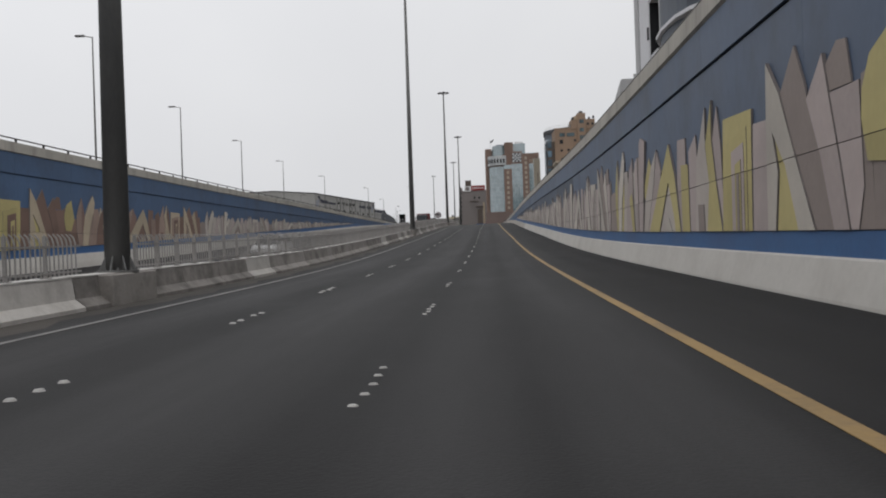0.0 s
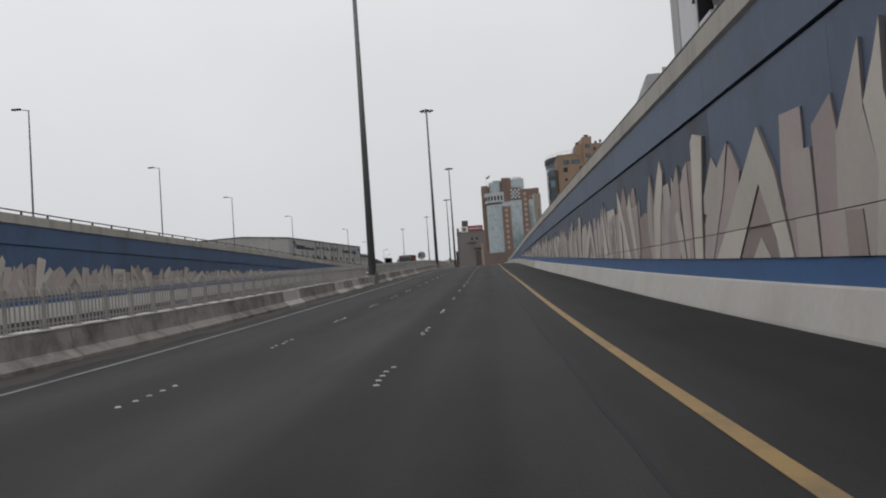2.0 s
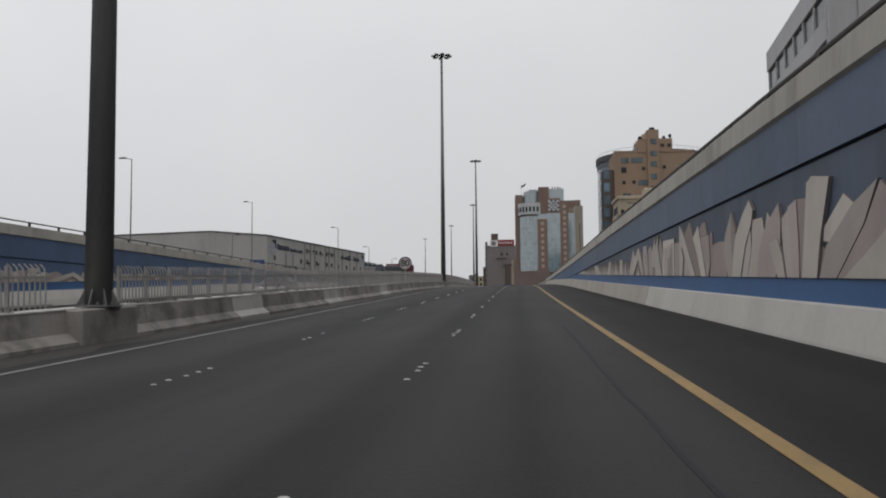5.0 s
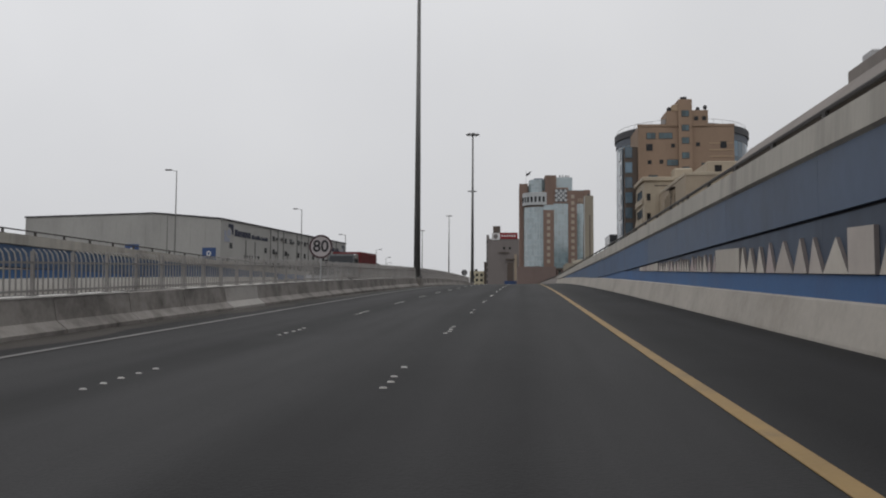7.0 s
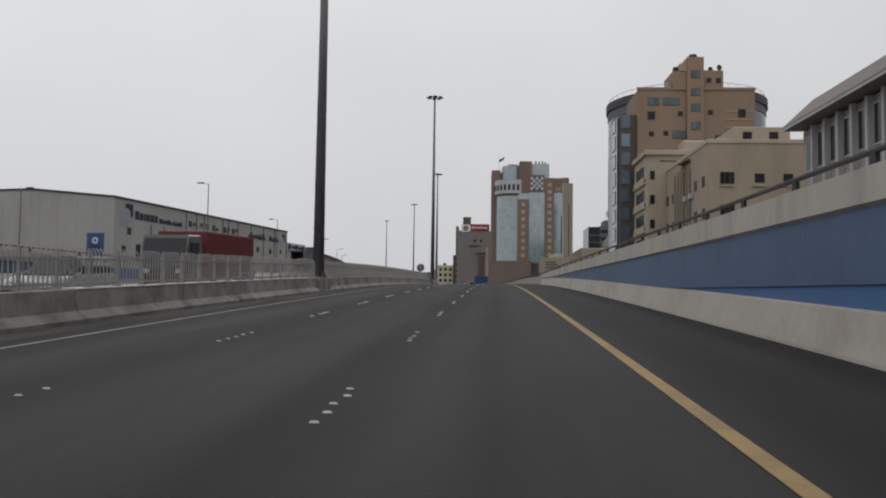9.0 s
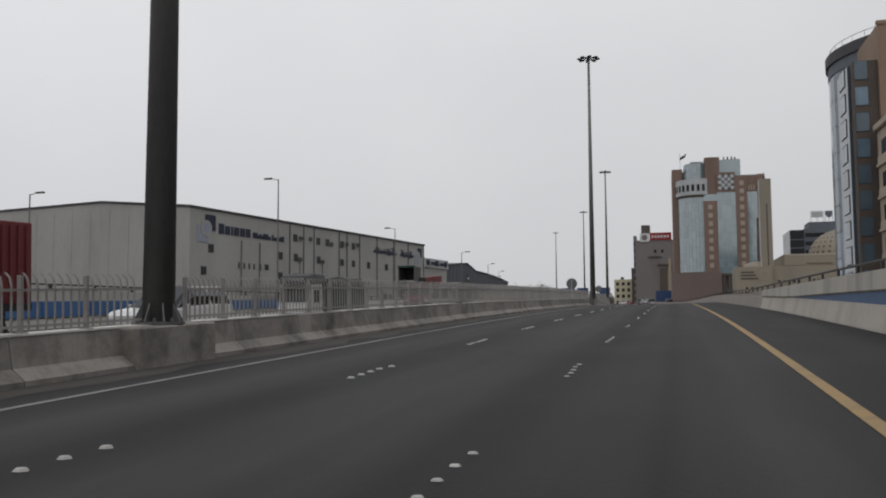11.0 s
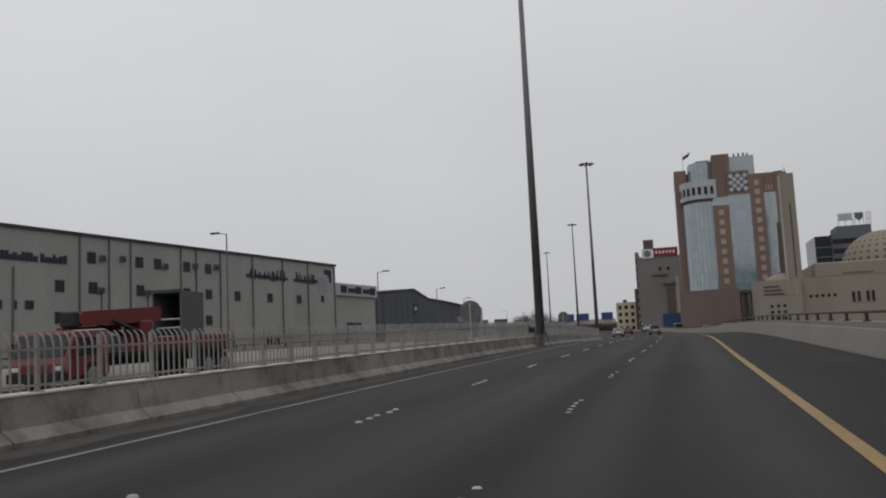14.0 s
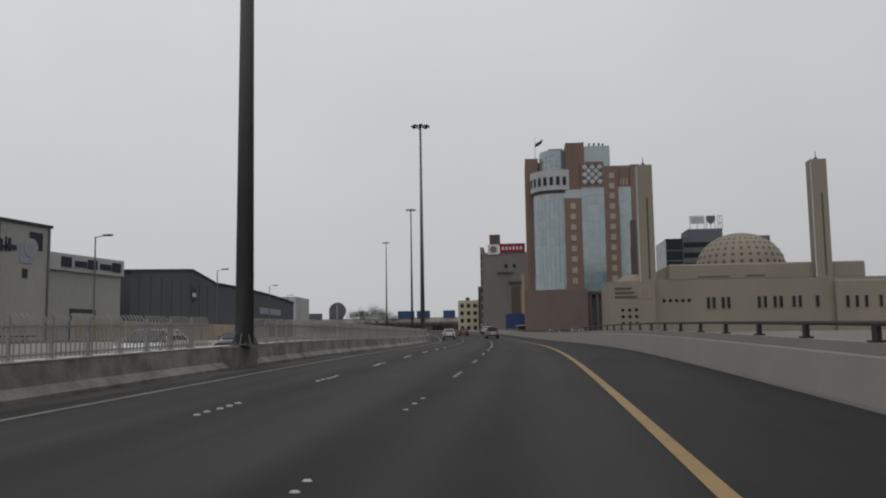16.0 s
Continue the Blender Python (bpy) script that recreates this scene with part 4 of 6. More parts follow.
def boxpart(name, parent, mat, *b, label="", bevel=0.0):
    bm = bmesh.new()
    block(bm, *b, bevel)
    return part(name, bm, mat, parent, label)


# the long warehouse; local x along the road-side wall, local y into the building
WU = Vector((11.3, 57.6, 0)).normalized()
wm = facing((-48.4, 302.8, 0), WU)
wh = thing("warehouse", "long grey clad warehouse with small windows and dark sign bars", "warehouse", wm)
ZG = 10.0
L, EAVE = 58.7, 22.15


def gable_solid(bm, x0, x1, pts):
    prism(bm, pts, x0, x1, lambda u, v, d: (d, u, v))


bm = bmesh.new()
gable_solid(bm, 0, L, [(0, ZG), (0, EAVE), (13.2, 23.3), (40.5, 23.15), (40.5, ZG)])
part("body", bm, M_GREYPANEL, wh)
bm = bmesh.new()
gable_solid(bm, -0.12, L + 0.12, [(-0.15, EAVE - 0.12), (-0.15, EAVE + 0.14), (13.2, 23.55), (40.7, 23.4), (40.7, 23.15), (13.2, 23.3)])
part("roof", bm, M_DARKROOF, wh, "dark thin roof edge")
for x in (9.1, 12.7, 19.1, 22.3, 24.8, 31.25, 33.4, 37.0, 42.25, 47.65, 52.65, 58.4):
    boxpart("downpipe", wh, M_DOWNPIPE, x - 0.05, x + 0.05, -0.14, -0.003, ZG, 22.0 if x > 13 else 19.0)
# cladding ribs on the gable wall
for i in range(1, 14):
    boxpart("cladding_joint", wh, M_GREYPANEL, -0.03, -0.004, i * 3.0 - 0.04, i * 3.0 + 0.04, ZG, 22.3)
small = window_mesh(0.8, 0.85, M_DARKROOF, M_WIN, 1, 0.06)
for z, xs in ((20.25, (20.4, 25.9, 28.2, 32.1, 35.2)), (17.68, (3.6, 17.1, 20.55, 26.0, 32.1, 35.25, 39.7, 45.3, 50.8)),
              (15.08, (2.4, 17.1, 20.6, 22.6, 26.0, 28.3, 30.2, 32.1, 35.25)), (13.0, (18, 26, 33, 45, 46.5))):
    for x in xs:
        put_window(small, wh, Matrix.Translation((x, -0.004, z)))
put_window(window_mesh(0.5, 0.7, M_DARKROOF, M_WIN, 0, 0.05), wh, Matrix.Translation((55.7, -0.004, 17.9)))
put_window(window_mesh(0.7, 0.6, M_DARKROOF, M_WIN, 1, 0.05), wh, Matrix.Translation((14.2, -0.004, 16.05)))
for x in (8.7, 9.7, 10.7, 11.65, 12.95):
    boxpart("louvre", wh, M_DARKROOF, x - 0.12, x + 0.12, -0.06, -0.003, 15.65, 16.35)
# cooling units on brackets, and the drain pipes that run down from some of them
bm = bmesh.new()
block(bm, -0.3, 0.3, -0.3, -0.06, -0.24, 0.24, 0.03)
for x in (-0.22, 0.22):
    block(bm, x - 0.02, x + 0.02, -0.28, -0.003, -0.28, -0.245)
cooler = mesh_of("cooling_unit", bm, [M_DOWNPIPE])
bm = bmesh.new()
tube(bm, (-0.04, -0.325, 0.0), (-0.04, -0.301, 0.0), 0.2, 0.19, 14)
fan = mesh_of("fan_grille", bm, [M_DARKROOF])
for x, z, down in ((21.5, 20.3, 0), (23.8, 20.4, 0), (33.2, 20.4, 0), (36.3, 20.5, 0), (21.35, 17.5, 2.2), (26.8, 17.5, 2.3), (29.1, 20.1, 0), (23.4, 15.0, 0)):
    ob = again("cooling_unit", cooler, wh, Matrix.Translation((x, 0, z)))
    again("fan_grille", fan, ob, Matrix.Identity(4))
    if down:
        boxpart("drain_pipe", wh, M_DOWNPIPE, x + 0.1, x + 0.17, -0.08, -0.003, z - 0.3 - down, z - 0.3)
# sign: mark and letter bars
def sign_mark(x, z, s):
    bm = bmesh.new()
    block(bm, x - 1.4 * s, x + 0.5 * s, -0.06, -0.004, z - 1.7 * s, z + 0.2 * s)
    part("sign_mark", bm, M_GREYBLUE, wh, "grey-blue square of the sign")
    bm = bmesh.new()
    block(bm, x - 0.1 * s, x + 1.7 * s, -0.09, -0.062, z - 0.3 * s, z + 1.5 * s)
    part("sign_mark", bm, M_NAVY, wh, "navy square of the sign")
    for r, mt, d in ((0.95, M_GREYPANEL, 0.1), (0.62, M_GREYBLUE, 0.115)):
        bm = bmesh.new()
        tube(bm, (x + 0.1 * s, -d - 0.01, z - 0.1 * s), (x + 0.1 * s, -0.005, z - 0.1 * s), r * s, r * s, 20)
        part("sign_mark", bm, mt, wh)


sign_mark(2.6, 20.0, 1.0)
sign_mark(56.2, 20.2, 0.85)
rng = random.Random(3)
x = 4.9
for i, w in enumerate((0.95, 0.85, 0.35, 0.9, 0.95, 0.8)):
    boxpart("sign_bar", wh, M_NAVY, x, x + w, -0.08, -0.004, 19.5, 20.7 if i == 0 else 20.5)
    x += w + 0.22
for i in range(17):
    w = rng.uniform(0.2, 0.42)
    boxpart("sign_bar", wh, M_NAVY, x + 0.3, x + 0.3 + w, -0.07, -0.004, 19.5, 19.5 + rng.choice((0.45, 0.6, 0.7)))
    x += w + 0.08 + (0.2 if i == 9 else 0)
x = 41.2
while x < 54.0:
    w = rng.uniform(0.25, 1.1)
    if not 48.3 < x < 49.2:
        boxpart("sign_bar", wh, M_NAVY, x, x + w, -0.07, -0.004, 19.75, 19.75 + rng.uniform(0.25, 0.5))
        for j in range(2):
            q = x + rng.uniform(0, w)
            boxpart("sign_bar", wh, M_NAVY, q, q + 0.13, -0.075, -0.005, 19.5 + rng.uniform(0, 0.3), 20.3 + rng.uniform(0, 0.6))
    x += w + 0.1
# awning and doorway in the wall
boxpart("roller_door", wh, M_DARKROOF, 21.8, 26.3, -0.08, -0.004, ZG, 13.6)

ax = thing("warehouse_annex", "low pale grey annex with a signboard parapet beside the warehouse", "building", wm)
boxpart("body", ax, M_SIDEPANEL, 58.9, 70.0, 1.0, 14, ZG, 18.6)
boxpart("parapet", ax, M_LIGHTGREY, 58.8, 70.1, 0.7, 14.2, 18.6, 20.15)
for i in range(5):
    boxpart("sign_bar", ax, M_NAVY, 61.0 + i * 1.8, 61.0 + i * 1.8 + (1.3 if i not in (1, 3) else 1.6), 0.6, 0.697, 18.95 + (0.1 if i % 2 else 0), 19.85 - (0.25 if i % 2 else 0))
boxpart("door", ax, M_DARKROOF, 62.6, 66.2, 0.93, 0.998, ZG, 15.2, label="dark framed doorway")
boxpart("door_panel", ax, M_SIDEPANEL, 62.9, 65.9, 0.88, 0.928, ZG, 14.8)

gw = thing("grey_warehouse", "slate-grey gabled shed with a dark round sign", "warehouse")
bm = bmesh.new()
prism(bm, [(376.4, 10), (376.4, 19.5), (394, 21), (402, 20), (402, 10)], -37, -70, lambda u, v, d: (d, u, v))
part("body", bm, M_SLATECLAD, gw)
bm = bmesh.new()
prism(bm, [(376.2, 19.45), (376.2, 19.75), (394, 21.25), (402.2, 20.2), (402.2, 19.95), (394, 20.95)], -36.9, -70, lambda u, v, d: (d, u, v))
part("roof", bm, M_DARKROOF, gw)
bm = bmesh.new()
tube(bm, (-36.9, 394.5, 18.0), (-36.99, 394.5, 18.0), 0.95, 0.95, 20)
part("sign_mark", bm, M_DARKROOF, gw, "dark round sign")
for i in range(3):
    boxpart("sign_bar", gw, M_WHITEMARK, -36.88, -36.85, 393.85 + i * 0.45, 394.2 + i * 0.45, 17.75, 18.25)
for i in range(8):
    boxpart("cladding_joint", gw, M_SLATECLAD, -36.99, -36.95, 378.5 + i * 3, 378.58 + i * 3, 10, 19.4)
gw2 = thing("curved_shed", "dark slate shed with a curved roof and faded wall sign", "warehouse")
bm = bmesh.new()
arc = [(402.1 + 43 * i / 10, 19.9 + 0.3 * math.sin(i / 10 * 1.6) - 1.1 * (i / 10) ** 2) for i in range(11)]
prism(bm, [(402.1, 10)] + arc + [(445.1, 10)], -37.3, -66, lambda u, v, d: (d, u, v))
part("body", bm, M_SLATECLAD, gw2)
bm = bmesh.new()
prism(bm, [(u, v + 0.02) for u, v in arc] + [(u, v + 0.25) for u, v in arc[::-1]], -37.1, -66, lambda u, v, d: (d, u, v))
part("roof", bm, M_DARKROOF, gw2)
boxpart("wall_sign", gw2, M_GREYBLUE, -37.29, -37.2, 424, 436, 16.6, 17.6, label="faded pale wall sign")

# hoarding on the far roadside
hoard = thing("hoarding", "beige corrugated steel hoarding along the far roadside", "fence")
bm = bmesh.new()
crest = [(i * 0.125 + j * 0.03, -0.04 * (((i + 1) // 1) % 2)) for i in range(24) for j in (0, 1)]
prism(bm, crest + [(3.0, 0.03), (0.0, 0.03)], 0, 2.0, lambda u, v, d: (u, v, d))
hm = mesh_of("sheet", bm, [M_CREAM])
y = 338.0
while y < 386:
    p = at(-26.4, y)
    again("sheet", hm, hoard, facing((p.x, p.y, climb(y) + 0.2), at(-26.4, y + 1) - p))
    y += 3.0

# blue board at the warehouse gable
bb = thing("blue_billboard", "tall blue advertising board with a white mark on posts", "sign", facing((-48.6, 297.4, 10.4), (1, -0.1)), "blue advertising boards")
boxpart("board", bb, M_BLUESIGN, -1.2, 1.2, 0, 0.18, 3.3, 6.3, bevel=0.03)
for u in (-0.9, 0.9):
    boxpart("post", bb, M_GALV, u - 0.07, u + 0.07, 0.2, 0.34, -0.5, 6.1)
bm = bmesh.new()
tube(bm, (0, -0.02, 5.3), (0, -0.001, 5.3), 0.42, 0.42, 16)
part("white_mark", bm, M_WHITEMARK, bb)
bm = bmesh.new()
tube(bm, (0, -0.04, 5.3), (0, -0.021, 5.3), 0.22, 0.22, 16)
part("mark_centre", bm, M_BLUESIGN, bb)
for u in (-0.55, -0.18, 0.2, 0.58):
    boxpart("sign_bar", bb, M_NAVY, u - 0.14, u + 0.14, -0.02, -0.001, 4.25, 4.7)
copy_thing(bb, facing((-57.5, 287.3, 10.2), (1, -0.15)))

# ---- glass and brick-brown tower ----
tw = thing("office_tower", "tall reddish-brown tower with pale blue curved glass and a stone podium", "tower")
TY, TB = 503.0, 13.0


def curtain(name, parent, x0, x1, z0, z1, y, nx, nz, mat=None):
    """Flat glazing: separate panes on a slab that shows as slim mullions."""
    slab = boxpart(name, parent, M_MULLION, x0, x1, y, y + 0.3, z0, z1)
    w, h = (x1 - x0) / nx, (z1 - z0) / nz
    bm = bmesh.new()
    block(bm, -w / 2 + 0.03, w / 2 - 0.03, -0.06, 0.02, -h / 2 + 0.03, h / 2 - 0.03)
    pane = mesh_of("pane", bm, [mat or M_TGLASS])
    for i in range(nx):
        for j in range(nz):
            again("pane", pane, slab, Matrix.Translation((x0 + (i + 0.5) * w, y, z0 + (j + 0.5) * h)))


def round_panes(core, mat, cx, cy, r, a0, a1, z0, z1, na, nz, gap=0.03):
    """Curved panes, one object each, in front of a round core."""
    step = radians(a1 - a0) / na
    h = (z1 - z0) / nz
    bm = bmesh.new()
    g = gap / r
    quad = []
    for rr in (r, r - 0.12):
        for t, z in ((-step / 2 + g, gap), (step / 2 - g, gap), (step / 2 - g, h - gap), (-step / 2 + g, h - gap)):
            quad.append(bm.verts.new((rr * math.cos(t), rr * math.sin(t), z)))
    for f in ((0, 1, 2, 3), (7, 6, 5, 4), (0, 4, 5, 1), (1, 5, 6, 2), (2, 6, 7, 3), (3, 7, 4, 0)):
        bm.faces.new([quad[q] for q in f])
    pane = mesh_of("pane", bm, [mat])
    for i in range(na):
        for j in range(nz):
            again("pane", pane, core, Matrix.Translation((cx, cy, z0 + j * h)) @ Matrix.Rotation(radians(a0) + (i + 0.5) * step, 4, 'Z'))


def round_wall(name, parent, mat, cx, cy, r, a0, a1, z0, z1, na, thick=0.3, label=""):
    """A curved wall as one skin; a full turn closes on itself."""
    bm = bmesh.new()
    full = abs(a1 - a0) >= 360
    cols = []
    for i in range(na if full else na + 1):
        t = radians(a0 + (a1 - a0) * i / na)
        cols.append([bm.verts.new((cx + rr * math.cos(t), cy + rr * math.sin(t), z)) for rr, z in ((r, z0), (r, z1), (r - thick, z1), (r - thick, z0))])
    pairs = list(zip(cols, cols[1:] + ([cols[0]] if full else [])))
    for p, q in pairs:
        for k in range(4):
            bm.faces.new((p[k], p[(k + 1) % 4], q[(k + 1) % 4], q[k]))
    if not full:
        bm.faces.new(cols[0])
        bm.faces.new(cols[-1][::-1])
    return part(name, bm, mat, parent, label)


# podium, core and slabs
boxpart("podium", tw, M_STONE, 5.0, 20.0, TY - 3.0, TY + 24, TB, 23.8)
boxpart("podium_wing", tw, M_STONE, 25.6, 34.0, TY - 1.0, TY + 24, TB, 23.4)
boxpart("core", tw, M_BROWN, 14.8, 33.8, TY + 0.6, TY + 26, 22.8, 54.0)
boxpart("side_slab", tw, M_BROWN, 5.9, 9.2, TY + 6, TY + 24, 23.8, 57.7)
boxpart("rear_slab", tw, M_BROWN, 9.2, 15.6, TY + 10, TY + 24, 23.8, 57.4)
boxpart("lift_block", tw, M_BROWN, 15.9, 20.4, TY + 0.3, TY + 14, 46, 60.2)
boxpart("glass_crown", tw, M_TGLASS, 20.4, 26.8, TY + 2, TY + 14, 54, 59.6)
boxpart("crown_wing", tw, M_TGLASS, 26.8, 31.6, TY + 1.5, TY + 12, 51.2, 54.4)
boxpart("right_pier", tw, M_BROWN, 31.4, 33.6, TY + 0.1, TY + 20, 23.4, 54.3)
# shade of the recess as a dark strip laid over the pier
boxpart("recess", tw, M_DKBROWN, 30.9, 32.3, TY - 0.05, TY + 0.08, 25, 40.5, label="dark vertical strip standing in for a shaded recess")
# curved glass corner
cc_ = round_wall("curved_core", tw, M_MULLION, 13.6, TY + 5.6, 5.85, 165, 294, 23.9, 48.0, 20)
round_panes(cc_, M_TGLASS, 13.6, TY + 5.6, 6.0, 168, 292, 24.0, 47.6, 12, 11)
round_wall("dark_reveal", tw, M_DKBROWN, 13.6, TY + 5.6, 6.1, 165, 294, 47.6, 48.4, 20)
round_wall("pale_ring", tw, M_PALE, 13.6, TY + 5.6, 6.5, 160, 297, 48.4, 53.4, 20, 1.0, "pale ring storey with dark slots")
bm = bmesh.new()
block(bm, -0.05, 0.06, -0.42, 0.42, -1.05, 1.05)
slot_mesh = mesh_of("slot_window", bm, [M_WIN])
for i in range(9):
    t = radians(172 + i * 14.2)
    again("slot_window", slot_mesh, tw, Matrix.Translation((13.6 + 6.53 * math.cos(t), TY + 5.6 + 6.53 * math.sin(t), 50.6)) @ Matrix.Rotation(t, 4, 'Z'))
uc_ = round_wall("upper_drum", tw, M_MULLION, 13.8, TY + 6, 4.1, 100, 400, 53.4, 58.9, 24)
round_panes(uc_, M_TGLASS, 13.8, TY + 6, 4.25, 150, 300, 53.4, 58.6, 9, 4)
boxpart("drum_cap", tw, M_GREYBLUE, 11.8, 15.4, TY + 4, TY + 9, 58.4, 59.6)
# flat front: piers with square pale windows, glass strips
curtain("glass_strip", tw, 15.0, 15.9, 24.0, 48.0, TY + 0.2, 1, 11)
boxpart("pier", tw, M_BROWN, 15.3, 19.4, TY - 0.3, TY + 0.8, 23.8, 46.3)
boxpart("pale_spandrel", tw, M_TGLASS, 15.0, 19.4, TY - 0.2, TY + 0.8, 46.3, 48.4)
curtain("glass_strip", tw, 19.4, 25.0, 23.4, 49.0, TY + 0.1, 4, 12)
boxpart("pier", tw, M_BROWN, 25.0, 28.4, TY - 0.3, TY + 0.8, 23.2, 54.0)
curtain("glass_strip", tw, 28.4, 31.4, 34.0, 48.8, TY + 0.1, 2, 7)
curtain("glass_strip", tw, 28.4, 30.8, 23.4, 34.0, TY + 0.1, 2, 5)
boxpart("emblem_panel", tw, M_BROWN, 19.4, 25.0, TY - 0.3, TY + 0.8, 49.0, 55.2)
pale_sq = window_mesh(1.0, 1.15, M_GREYBEIGE, M_CREAM, 1, 0.16, 0.12)
for i in range(8):
    put_window(pale_sq, tw, Matrix.Translation((17.3, TY - 0.31, 26.0 + i * 2.62)))
for i in range(11):
    put_window(pale_sq, tw, Matrix.Translation((26.8, TY - 0.31, 26.4 + i * 2.52)))
boxpart("emblem_ground", tw, M_SLATECLAD, 19.9, 24.5, TY - 0.36, TY - 0.303, 49.6, 54.5, label="dark square behind pale lattice tiles")
for i in range(5):
    for j in range(5):
        if (i + j) % 2 == 0:
            bm = bmesh.new()
            block(bm, -0.5, 0.5, -0.1, 0.0, -0.5, 0.5, 0.03, Matrix.Translation((20.4 + i * 0.9, TY - 0.37, 50.25 + j * 0.9)) @ Matrix.Rotation(math.pi / 4, 4, 'Y'))
            part("emblem_tile", bm, M_PALE, tw)
for i in range(3):
    boxpart("upper_slot", tw, M_CREAM, 28.9 + i * 0.75, 29.2 + i * 0.75, TY + 0.5, TY + 0.597, 49.4, 51.0)
# entrance between the podium wings
boxpart("entrance_glass", tw, M_TGLASS, 20.0, 25.6, TY + 1.5, TY + 2.0, TB, 23.0)
for x in (20.6, 22.4, 24.8):
    bm = bmesh.new()
    tube(bm, (x, TY - 0.6, TB), (x, TY - 0.6, 22.8), 0.45, 0.45, 12)
    part("column", bm, M_STONE, tw)
boxpart("entrance_slab", tw, M_DKBROWN, 19.8, 25.8, TY - 1.2, TY + 2.0, 22.6, 23.4)
for i, (x, h) in enumerate(((16.8, 0.9), (18.0, 1.4), (19.4, 1.1), (22, 1.3), (23.2, 1.3), (24.4, 1.3), (25.4, 1.0))):
    boxpart("roof_unit", tw, M_DARKROOF, x - 0.22, x + 0.22, TY + 4, TY + 4.6, 59.6, 60.0 + h * 0.6)
bm = bmesh.new()
tube(bm, (8.6, TY + 8, 57.6), (8.6, TY + 8, 63.4), 0.09, 0.06, 8)
part("flag_pole", bm, M_GALV, tw)
bm = bmesh.new()
prism(bm, [(0, 0), (1.6, 0.9), (2.1, 2.2), (0.9, 1.4), (0.1, 1.0)], 0, 0.08, lambda u, v, d: (8.65 + u, TY + 8 + d, 61.0 + v))
part("flag", bm, M_BLACK, tw, "small dark flag")

# ---- tan apartment block with a glass drum ----
ob_ = thing("apartment_block", "tan-orange stepped apartment block with dark windows", "apartment block")
boxpart("main_block", ob_, M_ORANGE, 24.8, 41.8, 313, 324, 9.5, 39.8)
boxpart("parapet", ob_, M_ORANGE, 24.7, 41.9, 312.9, 313.3, 39.8, 40.2)
boxpart("stair_tower", ob_, M_ORANGE, 31.9, 34.3, 312.4, 318, 9.5, 44.6)
boxpart("upper_step", ob_, M_ORANGE, 29.9, 31.9, 312.8, 319, 39.8, 42.6)
boxpart("upper_step", ob_, M_ORANGE, 34.3, 37.2, 312.8, 319, 39.8, 42.7)
boxpart("upper_step", ob_, M_ORANGE2, 30.9, 31.9, 312.7, 318, 42.6, 43.7)
for z in (36.6, 35.4, 34.2):
    boxpart("band", ob_, M_ORANGE2, 37.4, 41.7, 312.93, 312.997, z, z + 0.18)
M_TEAL = glass_material("dark_teal_glass", (0.05, 0.085, 0.10), 0.12, 0.2, 0.4, 1.6)
w_wide = window_mesh(2.3, 1.0, M_DARKROOF, M_TEAL, 2, 0.07)
w_mid = window_mesh(1.5, 1.0, M_DARKROOF, M_TEAL, 1, 0.07)
w_small = window_mesh(0.6, 0.6, M_DARKROOF, M_WIN, 0, 0.05)
w_sq = window_mesh(1.0, 1.1, M_DARKROOF, M_WIN, 0, 0.06)
for me, x, z in ((w_mid, 27.1, 38.1), (w_wide, 29.7, 38.1), (w_sq, 26.8, 36.0), (w_wide, 31.1, 33.2), (w_small, 26.8, 33.3), (w_small, 28.9, 33.4), (w_small, 31.0, 36.3),
                 (w_small, 35.4, 36.5), (w_sq, 39.9, 36.4), (w_small, 35.1, 41.2), (w_small, 36.5, 41.2), (w_mid, 27.4, 30.4), (w_mid, 36.8, 32.6)):
    put_window(me, ob_, Matrix.Translation((x, 312.99 if z < 40 else 312.79, z)))
for z in (42.0, 39.4, 37.1, 34.4, 31.8):
    put_window(w_mid, ob_, Matrix.Translation((33.1, 312.39, z)) @ Matrix.Diagonal((0.8, 1, 1, 1)))
for x, z, r in ((30.5, 42.9, 0.5), (36.9, 43.3, 0.42), (29.6, 40.5, 0.7), (35.6, 43.0, 0.4)):
    bm = bmesh.new()
    tube(bm, (x, 314, z - 0.6), (x, 314, z), 0.05, seg=6)
    tube(bm, (x, 313.8, z + 0.1), (x - 0.05, 314.0, z + 0.12), r, r * 0.55, 14)
    part("satellite_dish", bm, M_LIGHTGREY if r > 0.6 else M_DARKROOF, ob_)
bm = bmesh.new()
tube(bm, (33.1, 314, 44.6), (33.1, 314, 45.3), 0.6, 0.6, 12)
part("water_tank", bm, M_DARKROOF, ob_)
cyl = thing("glass_drum", "cylindrical blue-grey glass tower block with a dark crown", "building")
CX, CY, CR = 35.5, 329.5, 12.5
dc_ = round_wall("core", cyl, M_OFFICE, CX, CY, CR - 0.12, 0, 360, 10, 39.4, 40)
round_panes(dc_, M_CYLGLASS, CX, CY, CR, 140, 300, 10, 38.6, 20, 9, 0.04)
round_panes(dc_, M_CYLGLASS, CX, CY, CR, 300, 370, 29.3, 38.6, 9, 3, 0.04)
round_wall("sill_band", cyl, M_OFFICE, CX, CY, CR + 0.1, 0, 360, 38.6, 39.9, 48)
round_wall("dark_crown", cyl, M_CYLTRIM, CX, CY, CR + 0.35, 0, 360, 39.9, 41.2, 48, 0.8)
bm = bmesh.new()
